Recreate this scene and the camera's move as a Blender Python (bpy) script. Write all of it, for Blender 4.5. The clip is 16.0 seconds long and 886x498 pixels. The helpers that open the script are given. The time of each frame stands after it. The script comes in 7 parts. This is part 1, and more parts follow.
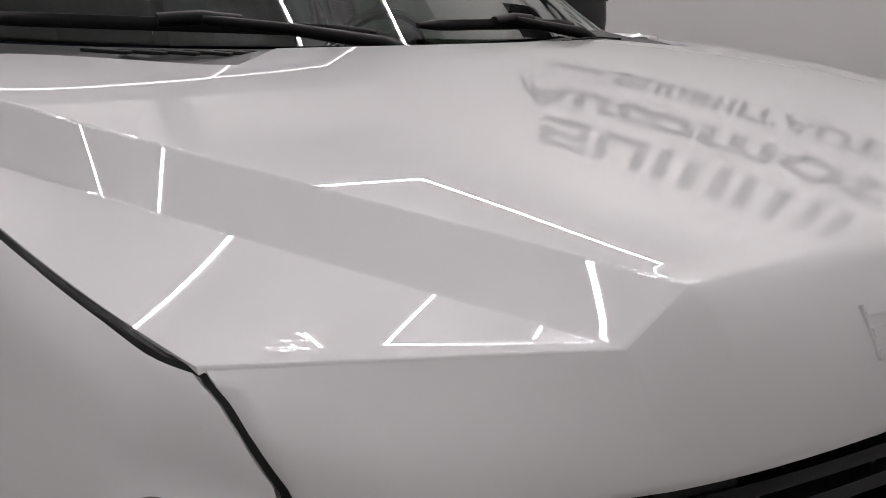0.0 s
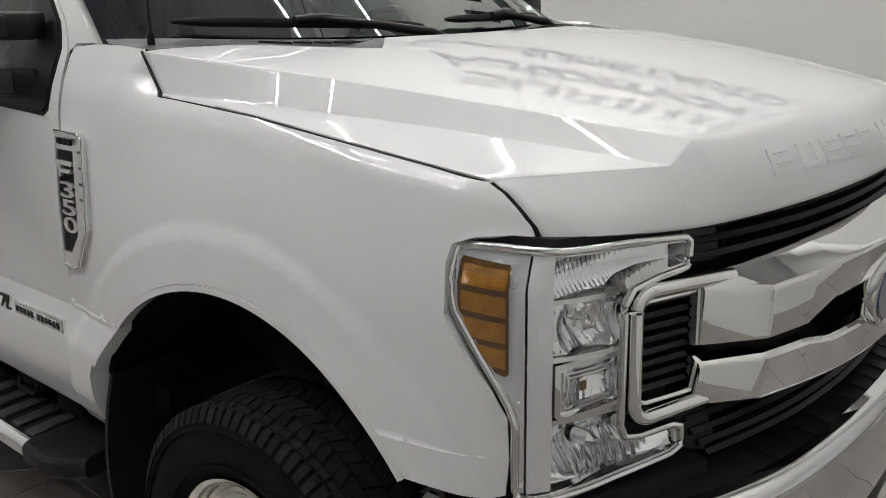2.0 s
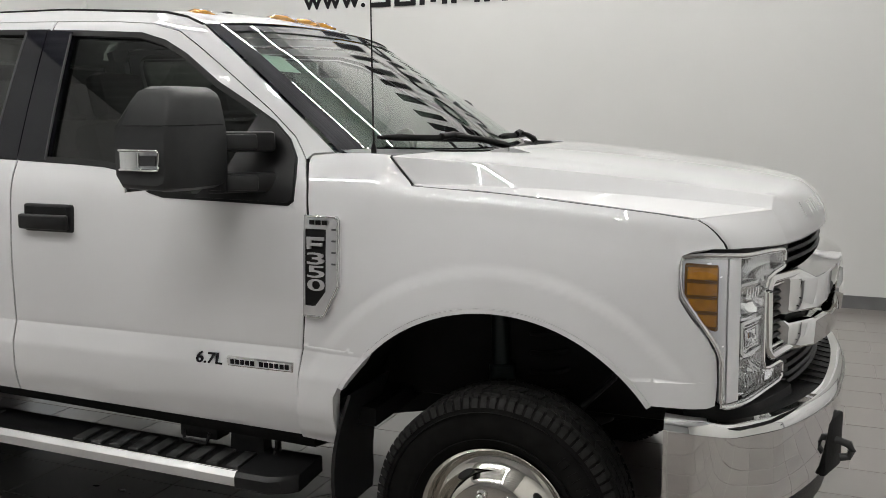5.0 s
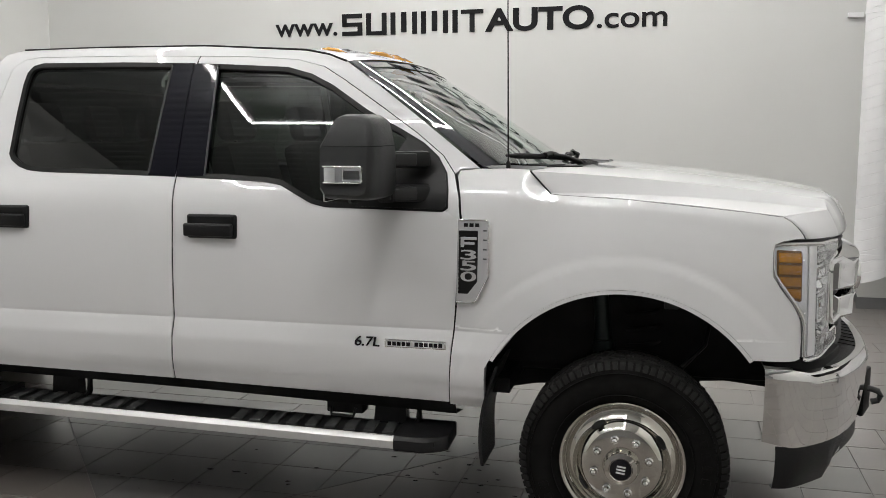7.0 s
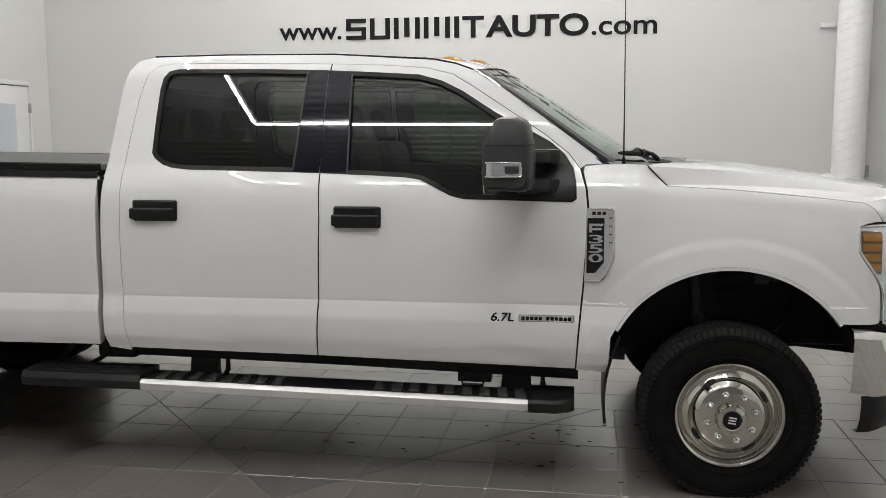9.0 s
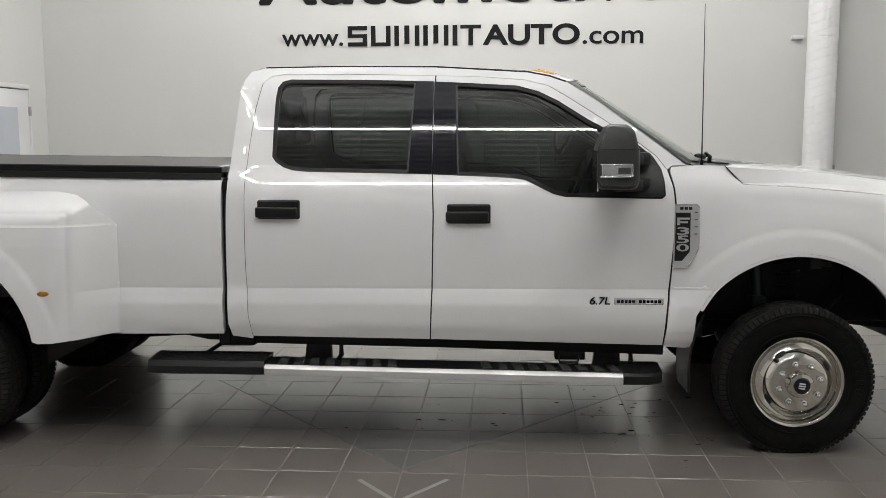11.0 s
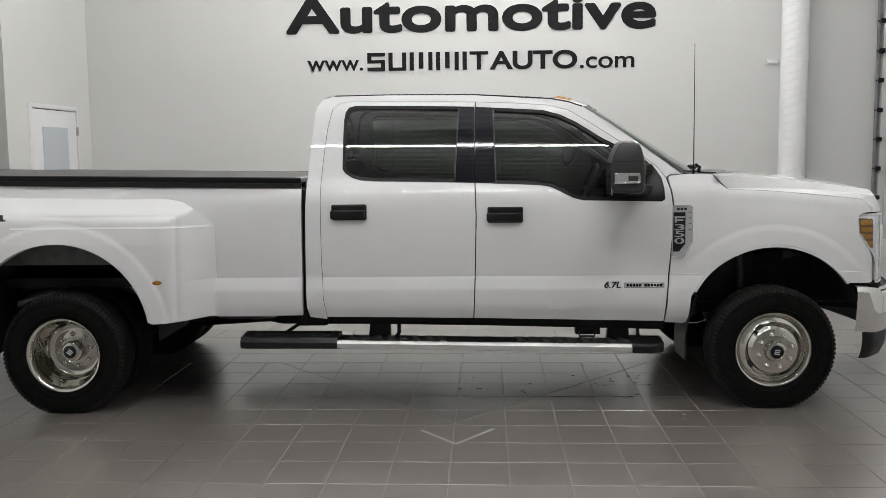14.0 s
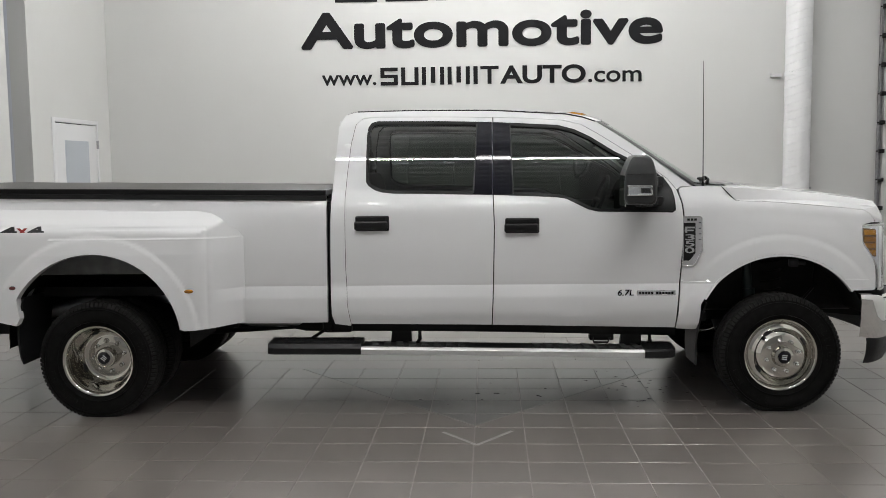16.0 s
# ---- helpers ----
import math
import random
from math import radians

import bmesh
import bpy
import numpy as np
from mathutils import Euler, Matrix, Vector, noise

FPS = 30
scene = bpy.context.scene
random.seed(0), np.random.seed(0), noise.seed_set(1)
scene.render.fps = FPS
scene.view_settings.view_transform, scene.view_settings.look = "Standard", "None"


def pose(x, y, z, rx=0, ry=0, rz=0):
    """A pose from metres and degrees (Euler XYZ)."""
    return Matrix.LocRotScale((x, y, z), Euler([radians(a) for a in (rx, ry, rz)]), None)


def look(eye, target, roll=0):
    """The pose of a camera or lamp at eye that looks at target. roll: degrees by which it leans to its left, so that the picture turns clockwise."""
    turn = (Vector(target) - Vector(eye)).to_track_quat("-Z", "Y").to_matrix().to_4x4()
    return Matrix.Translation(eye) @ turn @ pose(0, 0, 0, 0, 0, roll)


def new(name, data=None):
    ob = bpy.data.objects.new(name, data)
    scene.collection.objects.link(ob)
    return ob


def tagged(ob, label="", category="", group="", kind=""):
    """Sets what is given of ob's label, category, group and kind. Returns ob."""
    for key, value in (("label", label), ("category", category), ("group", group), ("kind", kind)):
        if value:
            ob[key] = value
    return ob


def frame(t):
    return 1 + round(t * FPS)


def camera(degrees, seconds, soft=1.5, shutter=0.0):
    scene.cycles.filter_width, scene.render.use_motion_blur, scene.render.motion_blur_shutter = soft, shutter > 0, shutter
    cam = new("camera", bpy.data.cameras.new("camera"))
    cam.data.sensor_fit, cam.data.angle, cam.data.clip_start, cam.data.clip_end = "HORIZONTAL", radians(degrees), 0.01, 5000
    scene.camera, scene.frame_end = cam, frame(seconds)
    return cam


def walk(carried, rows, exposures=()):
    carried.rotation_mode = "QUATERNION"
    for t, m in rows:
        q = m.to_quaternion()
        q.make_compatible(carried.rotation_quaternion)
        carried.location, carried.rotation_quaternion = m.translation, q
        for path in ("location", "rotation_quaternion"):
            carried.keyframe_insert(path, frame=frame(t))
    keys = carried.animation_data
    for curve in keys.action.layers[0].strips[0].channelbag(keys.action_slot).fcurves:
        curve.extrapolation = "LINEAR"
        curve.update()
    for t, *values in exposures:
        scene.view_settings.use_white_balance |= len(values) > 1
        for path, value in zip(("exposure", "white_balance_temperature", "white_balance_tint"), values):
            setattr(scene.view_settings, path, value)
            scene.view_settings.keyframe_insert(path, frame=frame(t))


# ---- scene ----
cam = camera(52.1, 16.0, 0.8)
METRES, EYE, TILT, LEAN, TURN = 8.0, 1.5, 0.0, 0.0, -35.8
PATH = [
    (0, (1.096, -1.207, 1.582), (-0.319, 0.102, 1.048), 1.0),
    (0.5, (1.184, -1.397, 1.585), (-0.209, -0.06, 1.066), -0.1),
    (1, (1.306, -1.579, 1.606), (-0.056, -0.221, 1.057), -0.5),
    (1.5, (1.346, -1.779, 1.602), (0.048, -0.361, 1.049), -0.3),
    (2, (1.375, -2.055, 1.621), (0.156, -0.571, 1.063), -0.0),
    (2.5, (1.311, -2.243, 1.609), (0.166, -0.687, 1.092), 0.4),
    (3, (1.163, -2.442, 1.587), (0.113, -0.804, 1.124), 0.6),
    (3.5, (1.094, -2.713, 1.604), (0.131, -1.013, 1.182), 0.4),
    (4, (1.036, -3.046, 1.612), (0.167, -1.28, 1.256), 0.3),
    (4.2, (0.992, -3.131, 1.612), (0.155, -1.346, 1.273), 0.2),
    (6.3, (0.38, -4.1, 1.594), (-0.167, -2.192, 1.347), -0.2),
    (6.5, (0.302, -4.178, 1.592), (-0.222, -2.263, 1.347), -0.2),
    (7, (0.121, -4.386, 1.615), (-0.346, -2.456, 1.37), -0.1),
    (7.5, (-0.071, -4.663, 1.629), (-0.488, -2.722, 1.384), -0.1),
    (8, (-0.267, -4.823, 1.621), (-0.637, -2.872, 1.376), -0.1),
    (8.5, (-0.502, -4.92, 1.616), (-0.826, -2.962, 1.37), -0.1),
    (9, (-0.689, -5.038, 1.618), (-0.974, -3.074, 1.372), -0.2),
    (9.5, (-0.899, -5.215, 1.641), (-1.142, -3.245, 1.396), -0.1),
    (9.7, (-1.019, -5.274, 1.647), (-1.234, -3.301, 1.4), -0.0),
    (11.8, (-1.676, -5.887, 1.629), (-1.761, -3.903, 1.389), -0.5),
    (12, (-1.682, -5.974, 1.621), (-1.771, -3.99, 1.386), -0.5),
    (12.5, (-1.754, -6.184, 1.641), (-1.835, -4.199, 1.409), -0.5),
    (13, (-1.839, -6.42, 1.64), (-1.913, -4.434, 1.413), -0.6),
    (13.5, (-1.886, -6.578, 1.626), (-1.952, -4.591, 1.406), -0.6),
    (14, (-1.883, -6.66, 1.642), (-1.945, -4.672, 1.431), -0.6),
    (14.5, (-1.852, -6.727, 1.637), (-1.928, -4.739, 1.434), -0.8),
    (15, (-1.886, -6.785, 1.646), (-1.968, -4.796, 1.45), -0.8),
    (15.5, (-1.939, -6.853, 1.657), (-2.015, -4.864, 1.468), -0.8),
    (16, (-1.982, -6.9, 1.659), (-2.051, -4.91, 1.472), -0.7),
]
walk(cam, [(t, look(eye, target, roll)) for t, eye, target, roll in PATH],
     exposures=((0.0, -0.82, 6500, 19), (0.5, -0.82, 6500, 16), (1.0, -0.70, 6500, 12), (1.5, -0.46, 6500, 10), (2.0, -0.33, 6500, 10), (2.5, -0.22, 6500, 10), (4.0, -0.12, 6500, 10), (6.5, -0.11, 6500, 10), (9.5, -0.09, 6500, 10), (12.0, -0.08, 6500, 10), (14.0, -0.16, 6420, 10), (16.0, -0.17, 6390, 10)))

# ---- world and lights ----
world = bpy.data.worlds.new("world")
scene.world = world
world.use_nodes = True
world.node_tree.nodes["Background"].inputs[0].default_value = (0.9, 0.95, 1.0, 1)
world.node_tree.nodes["Background"].inputs[1].default_value = 0.02
TUBE_POWER = 150.0
CEIL = 5.8
# the hall is turned a little against the truck, which stands along x
HALL = pose(-1.95, 0, 0, 0, 0, -1.0) @ Matrix.Translation((1.95, 0, 0))

# ---- materials ----


def material(name, base, rough=0.5, metal=0.0, coat=0.0, spec=0.5):
    m = bpy.data.materials.new(name)
    m.use_nodes = True
    b = m.node_tree.nodes["Principled BSDF"]
    b.inputs["Base Color"].default_value = (*base, 1)
    b.inputs["Roughness"].default_value = rough
    b.inputs["Metallic"].default_value = metal
    b.inputs["Coat Weight"].default_value = coat
    b.inputs["Coat Roughness"].default_value = 0.02
    b.inputs["Specular IOR Level"].default_value = spec
    return m


def vary(m, scale, low, high, bump=0.0, bump_scale=None, rough=None, detail=6.0):
    """Grain and stains: mottles the base colour between two greys that multiply it, varies the gloss, adds fine relief."""
    t = m.node_tree
    b = t.nodes["Principled BSDF"]
    co = t.nodes.new("ShaderNodeTexCoord")
    n = t.nodes.new("ShaderNodeTexNoise")
    n.inputs["Scale"].default_value = scale
    n.inputs["Detail"].default_value = detail
    t.links.new(co.outputs["Object"], n.inputs["Vector"])
    r = t.nodes.new("ShaderNodeMapRange")
    r.inputs[1].default_value, r.inputs[2].default_value = 0.3, 0.7
    r.inputs[3].default_value, r.inputs[4].default_value = low, high
    t.links.new(n.outputs["Fac"], r.inputs[0])
    mix = t.nodes.new("ShaderNodeMix")
    mix.data_type, mix.blend_type = "RGBA", "MULTIPLY"
    mix.inputs[0].default_value = 1.0
    mix.inputs[6].default_value = b.inputs["Base Color"].default_value
    t.links.new(r.outputs[0], mix.inputs[7])
    t.links.new(mix.outputs[2], b.inputs["Base Color"])
    if rough:
        q = t.nodes.new("ShaderNodeMapRange")
        q.inputs[1].default_value, q.inputs[2].default_value = 0.3, 0.7
        q.inputs[3].default_value, q.inputs[4].default_value = rough
        n3 = t.nodes.new("ShaderNodeTexNoise")
        n3.inputs["Scale"].default_value = scale * 0.37
        n3.inputs["Detail"].default_value = 4.0
        t.links.new(co.outputs["Object"], n3.inputs["Vector"])
        t.links.new(n3.outputs["Fac"], q.inputs[0])
        t.links.new(q.outputs[0], b.inputs["Roughness"])
    if bump:
        n2 = t.nodes.new("ShaderNodeTexNoise")
        n2.inputs["Scale"].default_value = bump_scale or scale * 8
        n2.inputs["Detail"].default_value = 3.0
        t.links.new(co.outputs["Object"], n2.inputs["Vector"])
        u = t.nodes.new("ShaderNodeBump")
        u.inputs["Strength"].default_value = bump
        u.inputs["Distance"].default_value = 0.004
        t.links.new(n2.outputs["Fac"], u.inputs["Height"])
        t.links.new(u.outputs[0], b.inputs["Normal"])
    return m


def glass(name, tint, gloss=0.0, ior=1.5):
    """A pane: tinted see-through, with a mirror's gloss that grows towards grazing."""
    m = bpy.data.materials.new(name)
    m.use_nodes = True
    t = m.node_tree
    t.nodes.clear()
    out = t.nodes.new("ShaderNodeOutputMaterial")
    tr = t.nodes.new("ShaderNodeBsdfTransparent")
    tr.inputs[0].default_value = (*tint, 1)
    gl = t.nodes.new("ShaderNodeBsdfGlossy")
    gl.inputs["Roughness"].default_value = gloss
    gl.inputs["Color"].default_value = (1, 1, 1, 1)
    lw = t.nodes.new("ShaderNodeLayerWeight")
    lw.inputs[0].default_value = 0.5
    pw = t.nodes.new("ShaderNodeMath")
    pw.operation = "POWER"
    pw.inputs[1].default_value = 5.0
    t.links.new(lw.outputs["Facing"], pw.inputs[0])
    fr = t.nodes.new("ShaderNodeMapRange")
    f0 = ((ior - 1) / (ior + 1)) ** 2 * 1.6
    fr.inputs[3].default_value, fr.inputs[4].default_value = f0, 1.0
    t.links.new(pw.outputs[0], fr.inputs[0])
    mx = t.nodes.new("ShaderNodeMixShader")
    t.links.new(fr.outputs[0], mx.inputs[0])
    t.links.new(tr.outputs[0], mx.inputs[1])
    t.links.new(gl.outputs[0], mx.inputs[2])
    t.links.new(mx.outputs[0], out.inputs[0])
    return m


def lamp_material(name, colour, power):
    m = bpy.data.materials.new(name)
    m.use_nodes = True
    t = m.node_tree
    t.nodes.clear()
    out = t.nodes.new("ShaderNodeOutputMaterial")
    e = t.nodes.new("ShaderNodeEmission")
    e.inputs[0].default_value = (*colour, 1)
    e.inputs[1].default_value = power
    t.links.new(e.outputs[0], out.inputs[0])
    return m


PAINT = material("white paint", (0.69, 0.69, 0.695), 0.5, coat=1.0, spec=0.0)
PAINT.node_tree.nodes["Principled BSDF"].inputs["Coat IOR"].default_value = 1.7
PAINT.node_tree.nodes["Principled BSDF"].inputs["Coat Roughness"].default_value = 0.003
vary(PAINT, 3.0, 0.985, 1.0)
CHROME = material("chrome", (0.78, 0.78, 0.77), 0.045, metal=1.0)
vary(CHROME, 14.0, 0.95, 1.0, rough=(0.012, 0.045))
STEEL = material("polished steel", (0.64, 0.62, 0.57), 0.06, metal=1.0)
vary(STEEL, 10.0, 0.88, 1.0, rough=(0.03, 0.08))
ALU = material("satin aluminium", (0.62, 0.62, 0.615), 0.42, metal=0.6)
vary(ALU, 60.0, 0.97, 1.0)
TREADGREY = material("worn grey tread rubber", (0.034, 0.035, 0.034), 0.45)
vary(TREADGREY, 40.0, 0.8, 1.15, bump=0.1, bump_scale=500.0)
BLACK = material("moulded black plastic", (0.010, 0.010, 0.0105), 0.42, spec=0.25)
vary(BLACK, 30.0, 0.8, 1.1, bump=0.12, bump_scale=900.0)
GLOSSBLACK = material("gloss black", (0.006, 0.006, 0.010), 0.04, spec=0.4)
RUBBER = material("tyre rubber", (0.0075, 0.0073, 0.0070), 0.65, spec=0.06)
vary(RUBBER, 22.0, 0.75, 1.25, bump=0.15, bump_scale=260.0, rough=(0.5, 0.68))
# paler than the side wall: dust, plus light on the upper tread put into the colour
TREADRUBBER = material("dusty lit tread rubber", (0.017, 0.0165, 0.016), 0.75, spec=0.1)
vary(TREADRUBBER, 30.0, 0.7, 1.3, bump=0.15, bump_scale=260.0)
TRIM = material("black rubber trim", (0.006, 0.006, 0.006), 0.5, spec=0.2)
DARK = material("dark underbody", (0.010, 0.010, 0.010), 0.6, spec=0.2)
vary(DARK, 9.0, 0.6, 1.4, bump=0.2, bump_scale=60.0)
GREYPLASTIC = material("dark grey plastic", (0.032, 0.033, 0.034), 0.5)
AMBER = material("amber lens", (0.34, 0.142, 0.006), 0.15, coat=0.8)
vary(AMBER, 60.0, 0.7, 1.1, bump=0.4, bump_scale=420.0)
AMBERDARK = material("dark amber lens", (0.10, 0.046, 0.006), 0.2, coat=0.8)
REDLENS = material("red lens", (0.10, 0.01, 0.008), 0.15, coat=0.8)
TINT = glass("tinted window glass", (0.125, 0.148, 0.128))
WSHIELD = glass("windscreen glass", (0.45, 0.59, 0.50))
LENS = glass("clear lamp lens", (0.96, 0.965, 0.97), ior=1.35)
VINYL = material("black vinyl", (0.03, 0.028, 0.027), 0.42)
vary(VINYL, 12.0, 0.85, 1.15, bump=0.1, bump_scale=500.0)
CLOTH = material("grey seat cloth", (0.09, 0.09, 0.088), 0.9)
vary(CLOTH, 60.0, 0.8, 1.1, bump=0.2, bump_scale=700.0)
WALLPAINT = material("white wall paint", (0.585, 0.586, 0.570), 0.55)
vary(WALLPAINT, 0.9, 0.96, 1.0, bump=0.05, bump_scale=180.0)
GREYWALL = material("grey wall paint", (0.27, 0.27, 0.275), 0.6)
vary(GREYWALL, 0.9, 0.9, 1.0, bump=0.05, bump_scale=180.0)
SIGNBLACK = material("black sign letters", (0.010, 0.010, 0.011), 0.6, spec=0.12)
BASEGREY = material("grey skirting", (0.12, 0.12, 0.12), 0.45)
vary(BASEGREY, 5.0, 0.85, 1.1)
DOORPAINT = material("white door paint", (0.66, 0.66, 0.665), 0.4)
vary(DOORPAINT, 2.0, 0.97, 1.0)
CEILDECK = material("ceiling deck paint", (0.42, 0.43, 0.43), 0.6)
vary(CEILDECK, 1.2, 0.85, 1.05)
TUBE = lamp_material("lit tube", (1.0, 0.985, 0.96), TUBE_POWER)
DUCTWRAP = material("white pipe jacket", (0.74, 0.74, 0.745), 0.45)
vary(DUCTWRAP, 5.0, 0.95, 1.0)
GALV = material("galvanised steel", (0.35, 0.35, 0.36), 0.4, metal=0.8)
vary(GALV, 20.0, 0.7, 1.1)
GROUT = material("grey grout", (0.235, 0.220, 0.205), 0.8)

# ---- mesh helpers ----


def link(name, me, mat, parent=None, label=""):
    ob = new(name, me)
    if mat:
        me.materials.append(mat)
    if parent:
        ob.parent = parent
    if label:
        ob["label"] = label
    return ob


def part(name, bm, mat, parent=None, label="", smooth=None):
    """Links a bmesh as one object. smooth: the angle, in degrees, up to which edges are shaded round."""
    bmesh.ops.recalc_face_normals(bm, faces=bm.faces)
    me = bpy.data.meshes.new(name)
    bm.to_mesh(me)
    bm.free()
    if smooth:
        me.shade_smooth()
        me.set_sharp_from_angle(angle=radians(smooth))
    return link(name, me, mat, parent, label)


def box(bm, x0, x1, y0, y1, z0, z1, bevel=0.0, m=None, seg=2):
    made = bmesh.ops.create_cube(bm, size=1.0)["verts"]
    bmesh.ops.scale(bm, vec=(abs(x1 - x0), abs(y1 - y0), abs(z1 - z0)), verts=made)
    bmesh.ops.translate(bm, vec=((x0 + x1) / 2, (y0 + y1) / 2, (z0 + z1) / 2), verts=made)
    if bevel:
        edges = {e for v in made for e in v.link_edges}
        made = list({v for f in bmesh.ops.bevel(bm, geom=list(edges), offset=bevel, segments=seg, affect="EDGES", profile=0.5)["faces"] for v in f.verts} | {v for v in made if v.is_valid})
    if m is not None:
        bmesh.ops.transform(bm, matrix=m, verts=made)
    return bm


def boxes(*args, bevel=0.0):
    bm = bmesh.new()
    for a in args:
        box(bm, *a, bevel=bevel)
    return bm


def prism(bm, outline, depth, m, bevel=0.0):
    """An outline in its own x, y plane, given depth along its z, placed by m."""
    lo = [bm.verts.new((x, y, 0)) for x, y in outline]
    hi = [bm.verts.new((x, y, depth)) for x, y in outline]
    n = len(outline)
    made = [bm.faces.new(lo[::-1]), bm.faces.new(hi)]
    made += [bm.faces.new((lo[i], lo[(i + 1) % n], hi[(i + 1) % n], hi[i])) for i in range(n)]
    if bevel:
        got = bmesh.ops.bevel(bm, geom=list(made[1].edges), offset=bevel, segments=2, affect="EDGES", profile=0.5)
        verts = {v for v in lo + hi if v.is_valid} | {v for f in got["faces"] for v in f.verts}
    else:
        verts = set(lo + hi)
    bmesh.ops.transform(bm, matrix=m, verts=list(verts))
    return bm


def tube(bm, points, radius, sides=8, caps=True):
    """A round bar along points; radius may be a list."""
    pts = [Vector(p) for p in points]
    rings = []
    for i, p in enumerate(pts):
        d = (pts[min(i + 1, len(pts) - 1)] - pts[max(i - 1, 0)]).normalized()
        a = d.cross(Vector((0, 0, 1)))
        if a.length < 0.05:
            a = d.cross(Vector((0, 1, 0)))
        a.normalize()
        b = d.cross(a)
        r = radius[i] if isinstance(radius, (list, tuple)) else radius
        rings.append([bm.verts.new(p + r * (math.cos(2 * math.pi * k / sides) * a + math.sin(2 * math.pi * k / sides) * b)) for k in range(sides)])
    for q, w in zip(rings, rings[1:]):
        for k in range(sides):
            bm.faces.new((q[k], q[(k + 1) % sides], w[(k + 1) % sides], w[k]))
    if caps:
        bm.faces.new(rings[0][::-1])
        bm.faces.new(rings[-1])
    return bm


def lathe(bm, profile, steps, m, closed=False):
    """Turns (radius, along) round the own y axis; m places it."""
    rings = []
    for r, y in profile:
        if r < 1e-5:
            rings.append([bm.verts.new(m @ Vector((0, y, 0)))])
        else:
            rings.append([bm.verts.new(m @ Vector((r * math.cos(2 * math.pi * k / steps), y, r * math.sin(2 * math.pi * k / steps)))) for k in range(steps)])
    pairs = list(zip(rings, rings[1:])) + ([(rings[-1], rings[0])] if closed else [])
    for a, b in pairs:
        for k in range(steps):
            n = (k + 1) % steps
            if len(a) == 1 and len(b) > 1:
                bm.faces.new((a[0], b[n], b[k]))
            elif len(b) == 1 and len(a) > 1:
                bm.faces.new((a[k], a[n], b[0]))
            elif len(a) > 1:
                bm.faces.new((a[k], a[n], b[n], b[k]))
    return bm


def loft(bm, rows):
    """A skin over rows of points of equal length."""
    vs = [[bm.verts.new(p) for p in row] for row in rows]
    for a, b in zip(vs, vs[1:]):
        for k in range(len(a) - 1):
            bm.faces.new((a[k], a[k + 1], b[k + 1], b[k]))
    return vs


def inset(poly, d):
    """The outline moved inwards by d."""
    n = len(poly)
    area = sum(poly[i][0] * poly[(i + 1) % n][1] - poly[(i + 1) % n][0] * poly[i][1] for i in range(n))
    s = 1 if area > 0 else -1
    out = []
    for i in range(n):
        p, q, r = Vector(poly[i - 1]), Vector(poly[i]), Vector(poly[(i + 1) % n])
        a, b = (q - p).normalized(), (r - q).normalized()
        na, nb = Vector((-a.y, a.x)) * s, Vector((-b.y, b.x)) * s
        k = (na + nb)
        k = k / max(0.35, k.length_squared / 2)
        out.append((q.x + k.x * d, q.y + k.y * d))
    return out


def arc(cx, cz, r, a0, a1, n):
    return [(cx + r * math.cos(radians(a0 + (a1 - a0) * i / n)), cz + r * math.sin(radians(a0 + (a1 - a0) * i / n))) for i in range(n + 1)]


def smoothed(poly, rounds=1):
    """Chaikin rounding of a closed outline."""
    for _ in range(rounds):
        out = []
        for i in range(len(poly)):
            p, q = poly[i], poly[(i + 1) % len(poly)]
            out += [(0.75 * p[0] + 0.25 * q[0], 0.75 * p[1] + 0.25 * q[1]), (0.25 * p[0] + 0.75 * q[0], 0.25 * p[1] + 0.75 * q[1])]
        poly = out
    return poly


def interp(table, x):
    return float(np.interp(x, [a for a, b in table], [b for a, b in table]))


